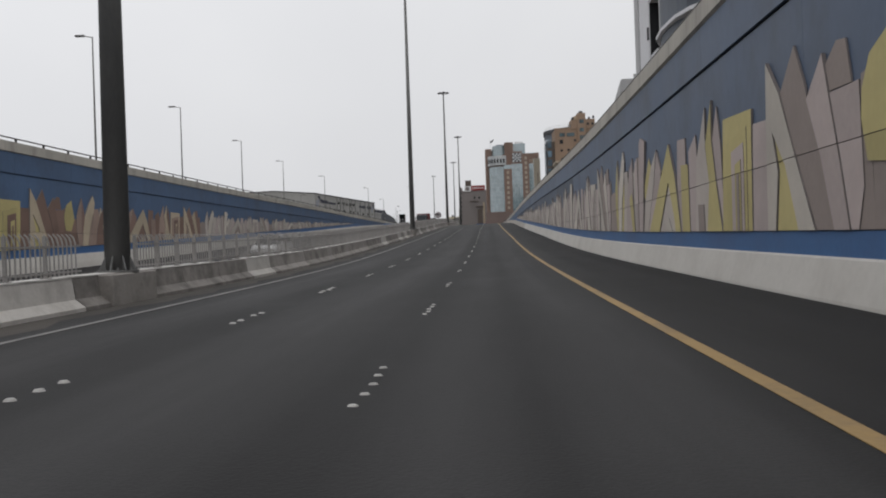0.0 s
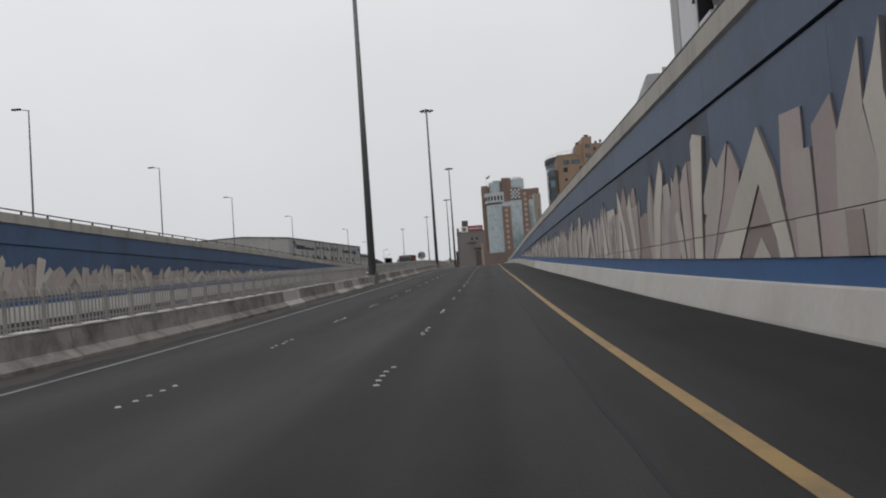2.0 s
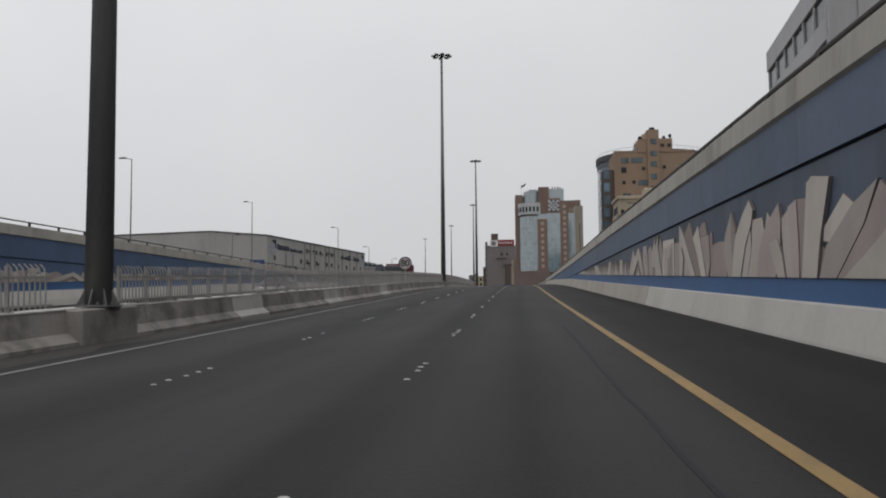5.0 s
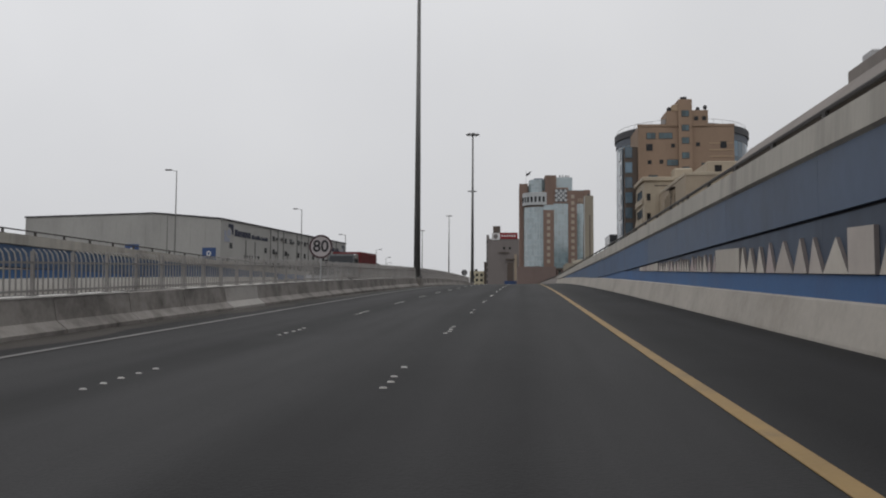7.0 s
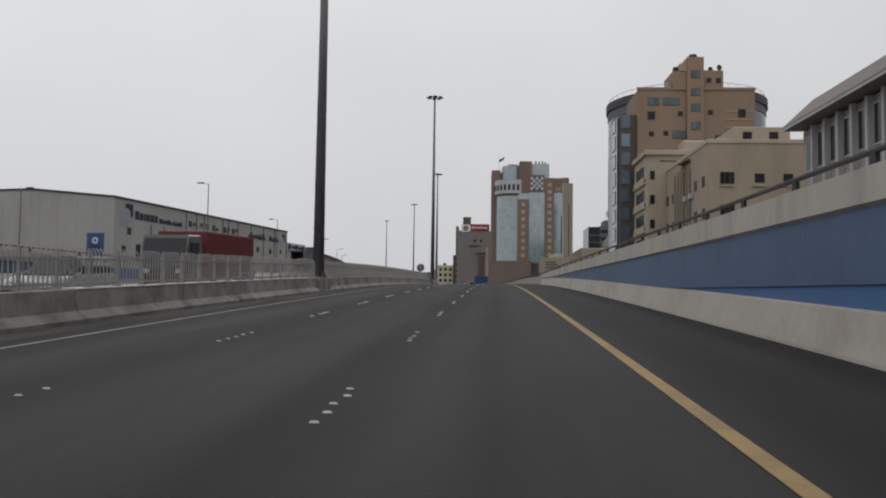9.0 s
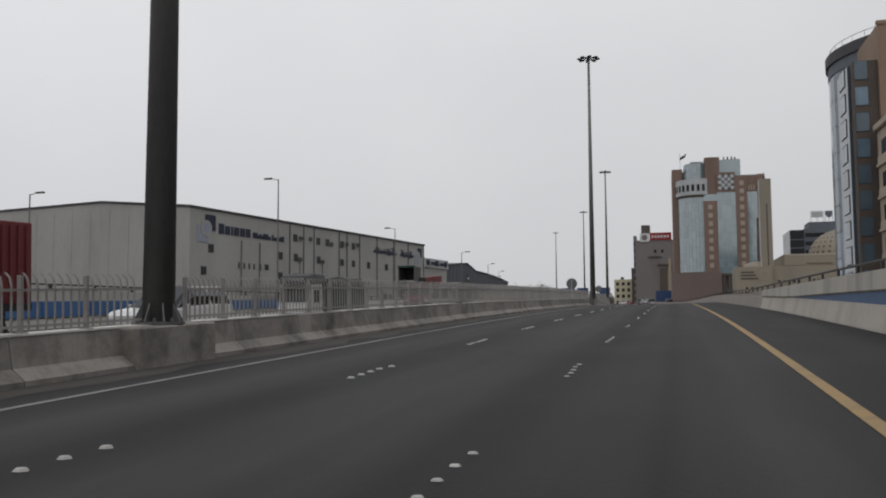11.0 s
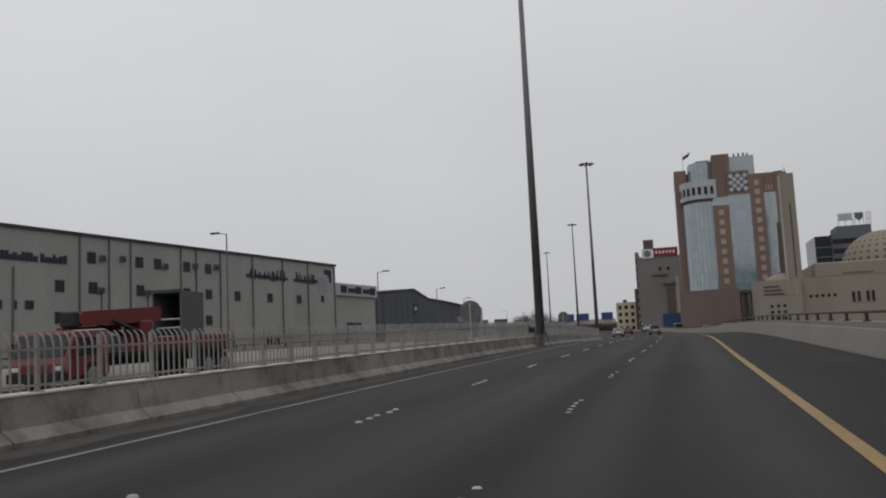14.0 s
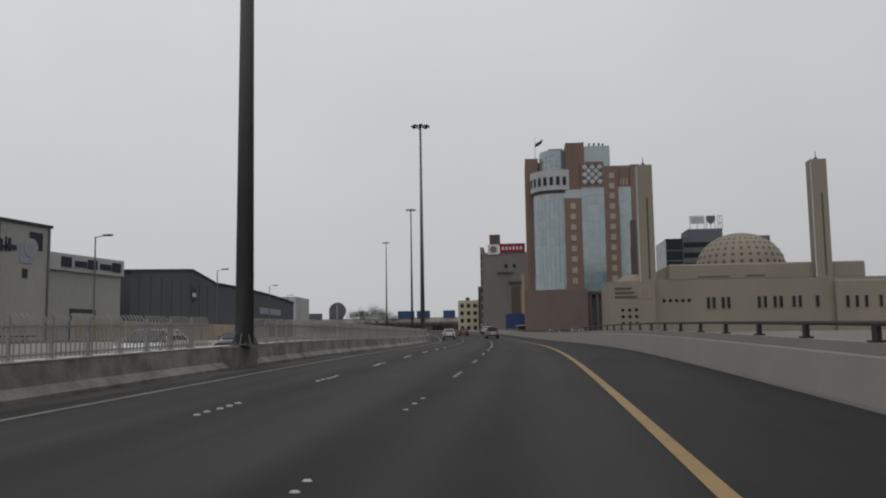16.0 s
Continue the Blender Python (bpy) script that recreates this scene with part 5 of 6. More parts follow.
for i in range(40):
    t0, t1 = 2 * math.pi * i / 40, 2 * math.pi * (i + 1) / 40
    p0, p1 = [Vector((CX + (CR - 0.2) * math.cos(t), CY + (CR - 0.2) * math.sin(t), 42.1)) for t in (t0, t1)]
    tube(bm, p0, p1, 0.04, seg=4)
    tube(bm, p0 - Vector((0, 0, 1.0)), p0, 0.03, seg=4)
part("roof_railing", bm, M_GALV, cyl)
db = thing("brown_facade_block", "dark brown clad bay with a column of pale windows", "building")
boxpart("body", db, M_DKBROWN, 22.4, 25.5, 313.6, 322, 9.5, 36.2)
boxpart("side_glass", db, M_CYLGLASS, 22.1, 22.4, 315.0, 320.5, 12, 36.0)
sw = window_mesh(2.6, 1.8, M_CYLTRIM, M_CYLGLASS, 1, 0.1)
bay = window_mesh(1.25, 1.9, M_CYLTRIM, M_CYLGLASS, 0, 0.06)
for i in range(9):
    put_window(sw, db, facing((22.09, 317.7, 13.2 + i * 2.75), (0, -1)))
    put_window(bay, db, Matrix.Translation((23.15, 313.59, 13.2 + i * 2.75)))

# ---- cream apartment house in front ----
cb = thing("cream_apartment_house", "cream rendered apartment house with balconies and small windows", "apartment block")
boxpart("main_block", cb, M_CREAM, 24.3, 40.0, 303.0, 312.8, 9.3, 28.4)
boxpart("cornice", cb, M_CREAM, 23.9, 40.2, 302.6, 312.8, 28.4, 29.1, bevel=0.08)
boxpart("cornice_line", cb, M_DKBROWN, 26.0, 33.4, 302.93, 302.997, 27.55, 27.7)
boxpart("front_wing", cb, M_CREAM2, 26.8, 40.0, 281.0, 302.99, 9.3, 26.0)
boxpart("wing_parapet", cb, M_CREAM, 26.7, 40.1, 280.9, 302.5, 26.0, 26.5, bevel=0.05)
boxpart("stair_head", cb, M_CREAM, 31.0, 37.5, 286.0, 296.0, 26.5, 28.9, bevel=0.1)
boxpart("side_wing", cb, M_CREAM2, 40.0, 52.0, 279.0, 300, 9.3, 27.2)
w_tallslim = window_mesh(0.6, 1.15, M_CREAM2, M_WIN, 0, 0.08)
for z in (12.5, 15.8, 19.1, 22.4, 25.7):
    boxpart("balcony_slab", cb, M_CREAM, 24.0, 24.3, 303.8, 312.4, z - 1.1, z - 0.8)
    boxpart("balcony_wall", cb, M_CREAM, 24.05, 24.15, 304.2, 312.0, z - 0.8, z - 0.1)
    boxpart("balcony_door", cb, M_WIN, 24.24, 24.297, 305.2, 311.0, z - 0.7, z + 1.5)
    put_window(w_tallslim, cb, Matrix.Translation((25.0, 302.99, z)))
w_c = window_mesh(1.1, 1.12, M_DKBROWN, M_DARKPANE, 1, 0.05)
w_flat = window_mesh(1.45, 1.2, M_DKBROWN, M_DARKPANE, 2, 0.06)
w_box = window_mesh(0.95, 0.9, M_DKBROWN, M_DARKPANE, 0, 0.05)
for z in (22.0, 18.4, 14.8):
    for y in (301.8, 298.4, 286.5, 282.9):
        put_window(w_c, cb, facing((26.79, y, z), (0, -1)))
    for x in (28.9, 32.4, 35.5, 38.4):
        put_window(w_flat if x < 30 else w_box, cb, Matrix.Translation((x, 280.99, z + 0.2)))
        boxpart("sill", cb, M_CREAM, x - 0.8, x + 0.8, 280.82, 280.995, z - 0.72, z - 0.6)
    put_window(w_c, cb, Matrix.Translation((43.0, 278.99, z)))
    for y in (288.0, 290.6):
        boxpart("air_conditioner", cb, M_LIGHTGREY, 26.35, 26.79, y - 0.45, y + 0.45, z - 1.3, z - 0.7)
for x in (32.6, 35.6):
    put_window(w_box, cb, Matrix.Translation((x, 285.99, 27.8)))
# a flat dark panel paints the shaded gaps behind the fins
boxpart("fin_recess", cb, M_DKBROWN, 26.72, 26.796, 288.9, 296.9, 13.0, 24.3, label="dark panel standing in for the shade between the fins")
# tall rendered fins and pipes between the window columns
for y, top in ((296.7, 24.6), (295.2, 24.9), (293.6, 25.2), (292.1, 25.3), (290.6, 25.1), (289.1, 25.0)):
    boxpart("fin", cb, M_CREAM2, 26.5, 26.8, y - 0.15, y + 0.15, 13.0, top)
boxpart("fin_canopy", cb, M_DKBROWN, 26.1, 26.79, 288.8, 292.4, 25.32, 25.5, label="dark canopy over the fins")
for y in (295.7, 293.8, 291.8):
    bm = bmesh.new()
    tube(bm, (26.68, y, 12), (26.68, y, 24.4), 0.09, 0.09, 8)
    part("drain_pipe", bm, M_DKBROWN, cb)
boxpart("shop_awning", cb, M_DKBROWN, 26.0, 33.0, 279.8, 280.99, 13.2, 13.6)
for x, y, w, h in ((31.5, 308, 3.2, 2.6), (36.4, 307, 3.8, 3.0), (40.5, 303, 2.0, 2.2)):
    boxpart("roof_tank", cb, M_LIGHTGREY if w < 3 else M_CREAM, x - w / 2, x + w / 2, y - 1.5, y + 1.5, 28.4, 28.6 + h, bevel=0.25)

# ---- low arcade building right beside the wall ----
lb = thing("arcade_building", "low grey-beige building with a deep overhanging roof and dark windows", "building")
boxpart("body", lb, M_GREYBEIGE, 29.6, 46.0, 214.0, 260.0, 8.0, 23.1)
bm = bmesh.new()
rings = [[bm.verts.new(v) for v in ((28.0 + i, 213.0 + j, z), (46.2 - i, 213.0 + j, z), (46.2 - i, 260.6 - j, z), (28.0 + i, 260.6 - j, z))]
         for i, j, z in ((0.0, 0.0, 23.3), (0.0, 0.0, 23.6), (1.7, 2.6, 25.5))]
for p, q in zip(rings, rings[1:]):
    for k in range(4):
        bm.faces.new((p[k], p[(k + 1) % 4], q[(k + 1) % 4], q[k]))
bm.faces.new(rings[0][::-1])
bm.faces.new(rings[-1])
part("hipped_roof", bm, M_ROOFBEIGE, lb, "sloping grey-brown roof above deep eaves")
boxpart("soffit_line", lb, M_LIGHTGREY, 27.93, 27.998, 213.0, 260.6, 23.22, 23.4)
boxpart("roof_box", lb, M_ROOFBEIGE, 30.2, 40.0, 219, 229.0, 25.5, 26.9, bevel=0.1)
boxpart("roof_box", lb, M_GREYBEIGE, 30.4, 40.0, 216, 221.0, 26.9, 28.2, bevel=0.1)
boxpart("roof_tank", lb, M_LIGHTGREY, 31.0, 33.0, 226.0, 228.0, 26.9, 28.0, bevel=0.15)
lw = window_mesh(1.7, 2.8, M_LIGHTGREY, M_WIN, 1, 0.12, 0.1)
for i in range(17):
    put_window(lw, lb, facing((29.59, 258.2 - i * 2.6, 21.0), (0, -1)))
    put_window(lw, lb, facing((29.59, 258.2 - i * 2.6, 16.6), (0, -1)))
    boxpart("pilaster", lb, M_LIGHTGREY, 29.1, 29.6, 256.7 - i * 2.6, 257.1 - i * 2.6, 8.0, 23.1)

# office block turned a little to the road; local x runs along its front, local y back along its windowed side
sl = thing("office_block", "grey rendered office block with ribbon windows between piers", "building",
           Matrix.Translation((24.3, 185.4, 0)) @ Matrix.Rotation(math.radians(-6), 4, 'Z'))
boxpart("body", sl, M_LIGHTGREY, 0.25, 28.0, 0.0, 22.8, 8.0, 30.1)
boxpart("front_pier", sl, M_LIGHTGREY, 0.0, 1.9, -0.12, 0.6, 8.0, 30.2)
boxpart("front_slab", sl, M_LIGHTGREY, 1.93, 28.0, -0.3, 0.0, 8.0, 30.9)
boxpart("parapet", sl, M_LIGHTGREY, -0.1, 0.25, 0.6, 22.9, 28.3, 30.2)
for k in range(6):
    zt = 28.3 - k * 3.6
    for i in range(6):
        boxpart("window", sl, M_WIN, 0.12, 0.248, 0.8 + i * 3.65, 4.1 + i * 3.65, zt - 2.0, zt)
    boxpart("spandrel", sl, M_LIGHTGREY, -0.05, 0.249, 0.6, 22.85, zt - 3.6, zt - 2.0)
for i in range(7):
    boxpart("pier", sl, M_LIGHTGREY, -0.02, 0.247, 0.5 + i * 3.65, 0.8 + i * 3.65, 8.0, 28.3)

M_WHITECLAD = wallmat("white_tower_cladding", (0.64, 0.64, 0.66))
ht = thing("grey_tower", "pale grey tower with dark glazed recess and rounded balconies", "tower")
boxpart("core", ht, M_WHITECLAD, 22.6, 42.0, 153.1, 162.4, 7.5, 62.0)
boxpart("corner_fin", ht, M_LIGHTGREY, 22.45, 22.597, 159.6, 162.3, 7.5, 62.0)
boxpart("recess_wall", ht, M_DARKPANE, 24.4, 42.0, 126.0, 153.09, 7.5, 62.0)
boxpart("recess_glazing", ht, M_DARKPANE, 22.7, 24.39, 152.9, 153.09, 26.9, 62.0)
boxpart("corner_column", ht, M_LIGHTGREY, 22.9, 23.5, 147.3, 148.5, 7.5, 62.0)
boxpart("dark_downpipe", ht, M_CYLTRIM, 22.4, 22.597, 153.4, 153.7, 29.0, 30.6)
curve = [(24.3, 134.2), (22.9, 134.4), (22.2, 136), (21.9, 139), (21.9, 142), (22.2, 144.6), (22.9, 146.2), (24.3, 146.6)]
bm = bmesh.new()
prism(bm, curve, 7.5, 62.0, lambda u, v, d: (u, v, d))
part("glazed_bay", bm, M_OFFICE, ht, "blue-grey curved glazed bay")
for i in range(7):
    z = 12.1 + i * 7.4
    bm = bmesh.new()
    pts = [(23.6, 130), (23.6, 148.9), (22.6, 147.6), (21.7, 145), (21.4, 140.5), (21.7, 135), (22.6, 131.5)]
    prism(bm, pts, z, z + 0.4, lambda u, v, d: (u, v, d))
    part("balcony_slab", bm, M_WHITECLAD, ht)
    boxpart("recess_sill", ht, M_WHITECLAD, 22.7, 24.39, 149.0, 152.89, z - 0.7, z)

# ---- mosque ----
mq = thing("mosque", "sand-coloured stone mosque with a studded dome and slit windows", "mosque")
MY = 470.0
boxpart("main_hall", mq, M_MOSQUE, 31.0, 100.0, MY, MY + 40, 11.5, 23.6)
boxpart("entrance_block", mq, M_MOSQUE, 21.9, 31.0, MY - 1.5, MY + 16, 11.5, 23.4)
boxpart("upper_tier", mq, M_MOSQUE, 34.6, 74.0, MY + 3, MY + 38, 23.6, 27.0, bevel=0.3)
boxpart("upper_line", mq, M_DKBROWN, 40.5, 47.0, MY + 2.93, MY + 2.997, 24.2, 24.45)
boxpart("upper_line", mq, M_DKBROWN, 50.2, 54.0, MY + 2.93, MY + 2.997, 24.2, 24.5)
boxpart("side_bay", mq, M_MOSQUE, 66.5, 84.0, MY - 1.2, MY, 11.5, 22.9, bevel=0.2)


def dome(name, parent, cx, cy, cz, r, squash, mat):
    bm = bmesh.new()
    bmesh.ops.create_uvsphere(bm, u_segments=48, v_segments=24, radius=r)
    bmesh.ops.delete(bm, geom=[v for v in bm.verts if v.co.z < -0.01 * r], context='VERTS')
    bmesh.ops.transform(bm, matrix=Matrix.Translation((cx, cy, cz)) @ Matrix.Diagonal((1, 1, squash, 1)), verts=bm.verts)
    return part(name, bm, mat, parent, smooth=True)


DX, DY, DR = 53.3, MY + 20, 9.7
DSQ = 0.84
dome("dome", mq, DX, DY, 27.0, DR, DSQ, M_MOSQUE)
bm = bmesh.new()
block(bm, -0.5, 0.5, -0.5, 0.5, -0.06, 0.03)
dstud = mesh_of("dome_stud", bm, [M_DKBROWN])
for i in range(32):
    a = 2 * math.pi * i / 32
    for e in (8, 19, 30, 41, 52, 63):
        t = radians(e)
        p = Vector((DR * math.cos(t) * math.cos(a), DR * math.cos(t) * math.sin(a), DR * DSQ * math.sin(t)))
        n = Vector((p.x, p.y, p.z / DSQ ** 2)).normalized()
        s_ = 0.72 - 0.006 * e
        again("dome_stud", dstud, mq, Matrix.Translation(p + Vector((DX, DY, 27.0))) @ n.to_track_quat("Z", "Y").to_matrix().to_4x4() @ Matrix.Diagonal((s_, s_, 1, 1)))
dome("small_dome", mq, 28.3, MY + 6, 23.3, 4.2, 0.48, M_MOSQUE)
for i in range(5):
    bm = bmesh.new()
    tube(bm, (33.0 + i * 1.25, MY - 0.05, 19.4), (33.0 + i * 1.25, MY + 0.1, 19.4), 0.38, 0.38, 10)
    part("round_window", bm, M_WIN, mq)
slit = window_mesh(0.62, 2.3, M_MOSQUE, M_WIN, 0, 0.1, 0.12)
for x in (41.8, 42.9, 44.7, 45.8, 51.8, 53.0, 54.9, 56.1, 58.6, 59.8, 63.2):
    put_window(slit, mq, Matrix.Translation((x, MY - 0.01, 18.8)))
for x in (68.6, 70.4, 72.2, 75, 77, 79):
    put_window(slit, mq, Matrix.Translation((x, MY - 1.21, 18.6)))
for i in range(3):
    for j in range(3):
        boxpart("square_opening", mq, M_WIN, 24.2 + i * 1.35, 24.8 + i * 1.35, MY - 1.56, MY - 1.503, 14.6 + j * 1.35, 15.2 + j * 1.35)
for i in range(3):
    boxpart("inscription_bar", mq, M_DKBROWN, 23.0, 27.4 - i * 0.5, MY - 1.58, MY - 1.503, 20.0 + i * 0.85, 20.45 + i * 0.85)
boxpart("inscription_panel", mq, M_CREAM2, 28.0, 30.2, MY - 1.6, MY - 1.503, 19.9, 22.6)
boxpart("inscription_panel", mq, M_MOSQUE, 28.35, 29.85, MY - 1.64, MY - 1.603, 20.3, 22.2)


def minaret(x, y, top):
    root = thing("minaret", "slender square sand-coloured minaret with a dark slit", "minaret", Matrix.Translation((x, y, 0)), "minarets of the mosque")
    boxpart("shaft", root, M_MOSQUE, -1.6, 1.6, -1.6, 1.6, 11.5, top, bevel=0.08)
    boxpart("edge", root, M_PALE, -1.72, -1.5, -1.72, -1.5, 11.5, top - 0.5)
    boxpart("slit", root, M_DKBROWN, 0.15, 0.5, -1.64, -1.603, 24, top - 7)
    bm = bmesh.new()
    tube(bm, (0, 0, top), (0, 0, top + 0.6), 0.5, 0.3, 10)
    tube(bm, (0, 0, top + 0.6), (0, 0, top + 2.0), 0.12, 0.03, 8)
    part("finial", bm, M_DARKROOF, root)


minaret(30.3, 473.5, 48.0)
minaret(65.6, 473.5, 48.1)

of = thing("glass_office", "blue-grey office block behind the mosque with a roof sign frame", "office block")
OY = 540.0
boxpart("body", of, M_OFFICE, 49.8, 74.0, OY, OY + 20, 14, 40.2)
boxpart("glazed_wing", of, M_WIN, 45.2, 49.8, OY - 0.5, OY + 18, 14, 39.8)
boxpart("penthouse", of, M_OFFICE, 51.8, 61.3, OY + 1, OY + 12, 40.2, 42.6)
for i in range(8):
    boxpart("ribbon", of, M_WIN, 50.2, 73.6, OY - 0.08, OY - 0.003, 17 + i * 2.9, 18.4 + i * 2.9)
    boxpart("floor_edge", of, M_OFFICE, 45.1, 49.8, OY - 0.6, OY - 0.503, 16 + i * 2.9, 16.35 + i * 2.9)
for x0, x1 in ((52.6, 56.6), (57.2, 59.6), (60.4, 61.6)):
    bm = bmesh.new()
    for u in (x0, (x0 + x1) / 2, x1):
        tube(bm, (u, OY + 2, 42.6), (u, OY + 2, 46.4), 0.1, seg=6)
    tube(bm, (x0, OY + 2, 46.4), (x1, OY + 2, 46.4), 0.1, seg=6)
    tube(bm, (x0, OY + 2, 44.4), (x1, OY + 2, 44.4), 0.1, seg=6)
    part("sign_frame", bm, M_PALE, of)
boxpart("sign_board", of, M_PALE, 52.8, 56.4, OY + 1.8, OY + 1.95, 44.2, 46.2)
bm = bmesh.new()
prism(bm, [(57.3, 46.3), (57.3, 44.9), (58.4, 43.9), (59.5, 44.9), (59.5, 46.3)], OY + 1.7, OY + 1.9, lambda u, v, d: (u, d, v))
part("sign_shield", bm, M_OFFICE, of)

rb = thing("taupe_block", "taupe apartment block with a red roof sign", "building")
RY = 585.0
boxpart("body", rb, M_TAUPE, -8.6, 7.0, RY, RY + 18, 14, 41.6)
boxpart("left_bay", rb, M_TAUPE, -9.2, -8.0, RY + 0.5, RY + 16, 14, 43.6)
for i in range(9):
    boxpart("bay_window", rb, M_WIN, -9.0, -8.6, RY + 0.42, RY + 0.497, 17 + i * 2.8, 18.6 + i * 2.8)
boxpart("red_sign", rb, M_RED, -2.6, 6.0, RY - 0.3, RY - 0.003, 41.6, 44.6)
boxpart("sign_roundel_panel", rb, M_WHITEMARK, -6.6, -2.8, RY - 0.4, RY - 0.003, 41.0, 44.4)
bm = bmesh.new()
tube(bm, (-4.7, RY - 0.5, 42.7), (-4.7, RY - 0.41, 42.7), 1.15, 1.15, 18)
part("sign_roundel", bm, M_TAUPE, rb)
for i in range(6):
    boxpart("sign_bar", rb, M_WHITEMARK, -1.8 + i * 1.2, -1.1 + i * 1.2, RY - 0.36, RY - 0.303, 42.5, 43.5)
boxpart("dark_board", rb, M_DKBROWN, -6.0, -2.4, RY + 2, RY + 2.4, 44.2, 48.0)
boxpart("ledge", rb, M_DKBROWN, 0.2, 4.6, RY - 0.8, RY - 0.003, 31.2, 31.8)
boxpart("roof_beam", rb, M_DKBROWN, -3.5, 2.0, RY - 0.5, RY - 0.003, 34.6, 35.0)
boxpart("tall_opening", rb, M_DKBROWN, 1.0, 4.0, RY - 0.08, RY - 0.003, 17, 30)
boxpart("light_pier", rb, M_CREAM2, 4.4, 5.6, RY - 0.5, RY - 0.003, 15, 34)
for x in (-1, 1.8):
    boxpart("window", rb, M_WIN, x, x + 0.9, RY - 0.06, RY - 0.003, 36.4, 37.6)

sc = thing("far_apartment_house", "small cream apartment house with rows of dark windows", "apartment block")
boxpart("body", sc, M_PALECREAM, -18.0, -10.6, 600, 612, 14, 26.4)
for i in range(3):
    for j in range(4):
        boxpart("window", sc, M_WIN, -17.2 + i * 2.3, -16.0 + i * 2.3, 599.93, 599.997, 16 + j * 2.6, 17.4 + j * 2.6)
boxpart("roof_tank", sc, M_DARKROOF, -15.5, -14.2, 604, 606, 26.4, 27.6)
# wall in shadow beside the house, its shade put into the dark brown
boxpart("shadow_wall", sc, M_DKBROWN, -10.6, -9.6, 596, 612, 14, 31.0, label="dark narrow slab standing in for a shaded wall")

fb = thing("far_block", "distant pale block of flats beyond the sheds", "building")
boxpart("body", fb, M_LIGHTGREY, -64, -56, 520, 535, 10, 24.5)
for j in range(4):
    for i in range(3):
        boxpart("window", fb, M_WIN, -63 + i * 2.4, -61.6 + i * 2.4, 519.93, 519.997, 13 + j * 2.8, 14.4 + j * 2.8)

# distant flyover with sign boards
fo = thing("flyover", "distant concrete flyover deck with blue direction boards", "bridge", kind="structure")
boxpart("deck", fo, M_CONC, -190, -22, 655, 667, 19.6, 21.0)
boxpart("abutment", fo, M_CONC, -190, -22, 668, 676, 12, 20.4, label="stained concrete abutment below the deck")
boxpart("parapet", fo, M_CONC_PALE, -190, -22, 654.7, 655.0, 20.4, 22.2)
for i in range(7):
    boxpart("pier", fo, M_CONC, -186 + i * 25, -183 + i * 25, 658, 663, 13, 19.6)
for x0, x1 in ((-47, -40), (-39, -33.5), (-28, -23)):
    boxpart("direction_board", fo, M_BLUESIGN, x0, x1, 653.9, 654.2, 22.0, 25.0)
    boxpart("board_post", fo, M_GALV, (x0 + x1) / 2 - 0.2, (x0 + x1) / 2 + 0.2, 654.22, 654.6, 20.4, 25.0)
for x0, x1 in ((-92, -79), (-76, -70)):
    boxpart("dark_board", fo, M_SLATECLAD, x0, x1, 653.9, 654.2, 22.2, 24.6)
bs = thing("blue_truck_board", "blue direction board beside the road ahead", "sign")
boxpart("board", bs, M_BLUESIGN, -0.2, 5.6, 530, 530.2, 15.2, 19.2)
boxpart("post", bs, M_GALV, 0.6, 0.9, 530.21, 530.5, 13, 18)
boxpart("post", bs, M_GALV, 4.5, 4.8, 530.21, 530.5, 13, 18)

# ---- trees ----
M_BARK = surface("bark", (0.12, 0.09, 0.07), 0.9, 0.25, 2, 12, 0.4)
M_LEAF = surface("dark_leaves", (0.045, 0.062, 0.03), 0.7, 0.3, 0.8, 6, 0.1, island=0.45)


def tree(x, y, z, h, spread, seed, label):
    rng = random.Random(seed)
    root = thing("tree", label, "tree", Matrix.Translation((x, y, z)))
    bm = bmesh.new()
    tube(bm, (0, 0, -0.2), (0.1, 0, h * 0.45), 0.22, 0.14, 8)
    tips = []
    for i in range(7):
        a = 2 * math.pi * i / 7 + rng.uniform(-0.3, 0.3)
        t = Vector((math.cos(a) * spread * rng.uniform(0.35, 0.7), math.sin(a) * spread * rng.uniform(0.35, 0.7), h * rng.uniform(0.6, 0.9)))
        tube(bm, (0.1, 0, h * rng.uniform(0.3, 0.45)), t, 0.09, 0.03, 6)
        tips.append(t)
    part("trunk", bm, M_BARK, root)
    bm = bmesh.new()
    for k in range(1500):
        c = rng.choice(tips)
        d = Vector((rng.gauss(0, 1), rng.gauss(0, 1), rng.gauss(0, 0.7)))
        p = c + d * spread * 0.24
        q = Matrix.Translation(p) @ Euler((rng.uniform(0, 6), rng.uniform(0, 6), rng.uniform(0, 6))).to_matrix().to_4x4()
        s = rng.uniform(0.1, 0.24)
        vs = [bm.verts.new(q @ Vector(v)) for v in ((-s, 0, 0), (0, -s * 0.5, 0.02), (s, 0, 0), (0, s * 0.5, 0.02))]
        bm.faces.new(vs)
    part("crown", bm, M_LEAF, root)


tree(26.0, 492.0, 13.6, 6.5, 3.6, 5, "dark bushy tree by the tower entrance")
tree(29.0, 495.0, 13.6, 5.0, 3.0, 6, "dark bushy tree by the tower entrance")
for i, (x, y, h) in enumerate(((-58, 640, 10.5), (-54, 642, 11.5), (-61, 638, 9), (-50, 645, 9.5))):
    tree(x, y, 15.5, h, 4.8, 20 + i, "distant dark green tree below the flyover")

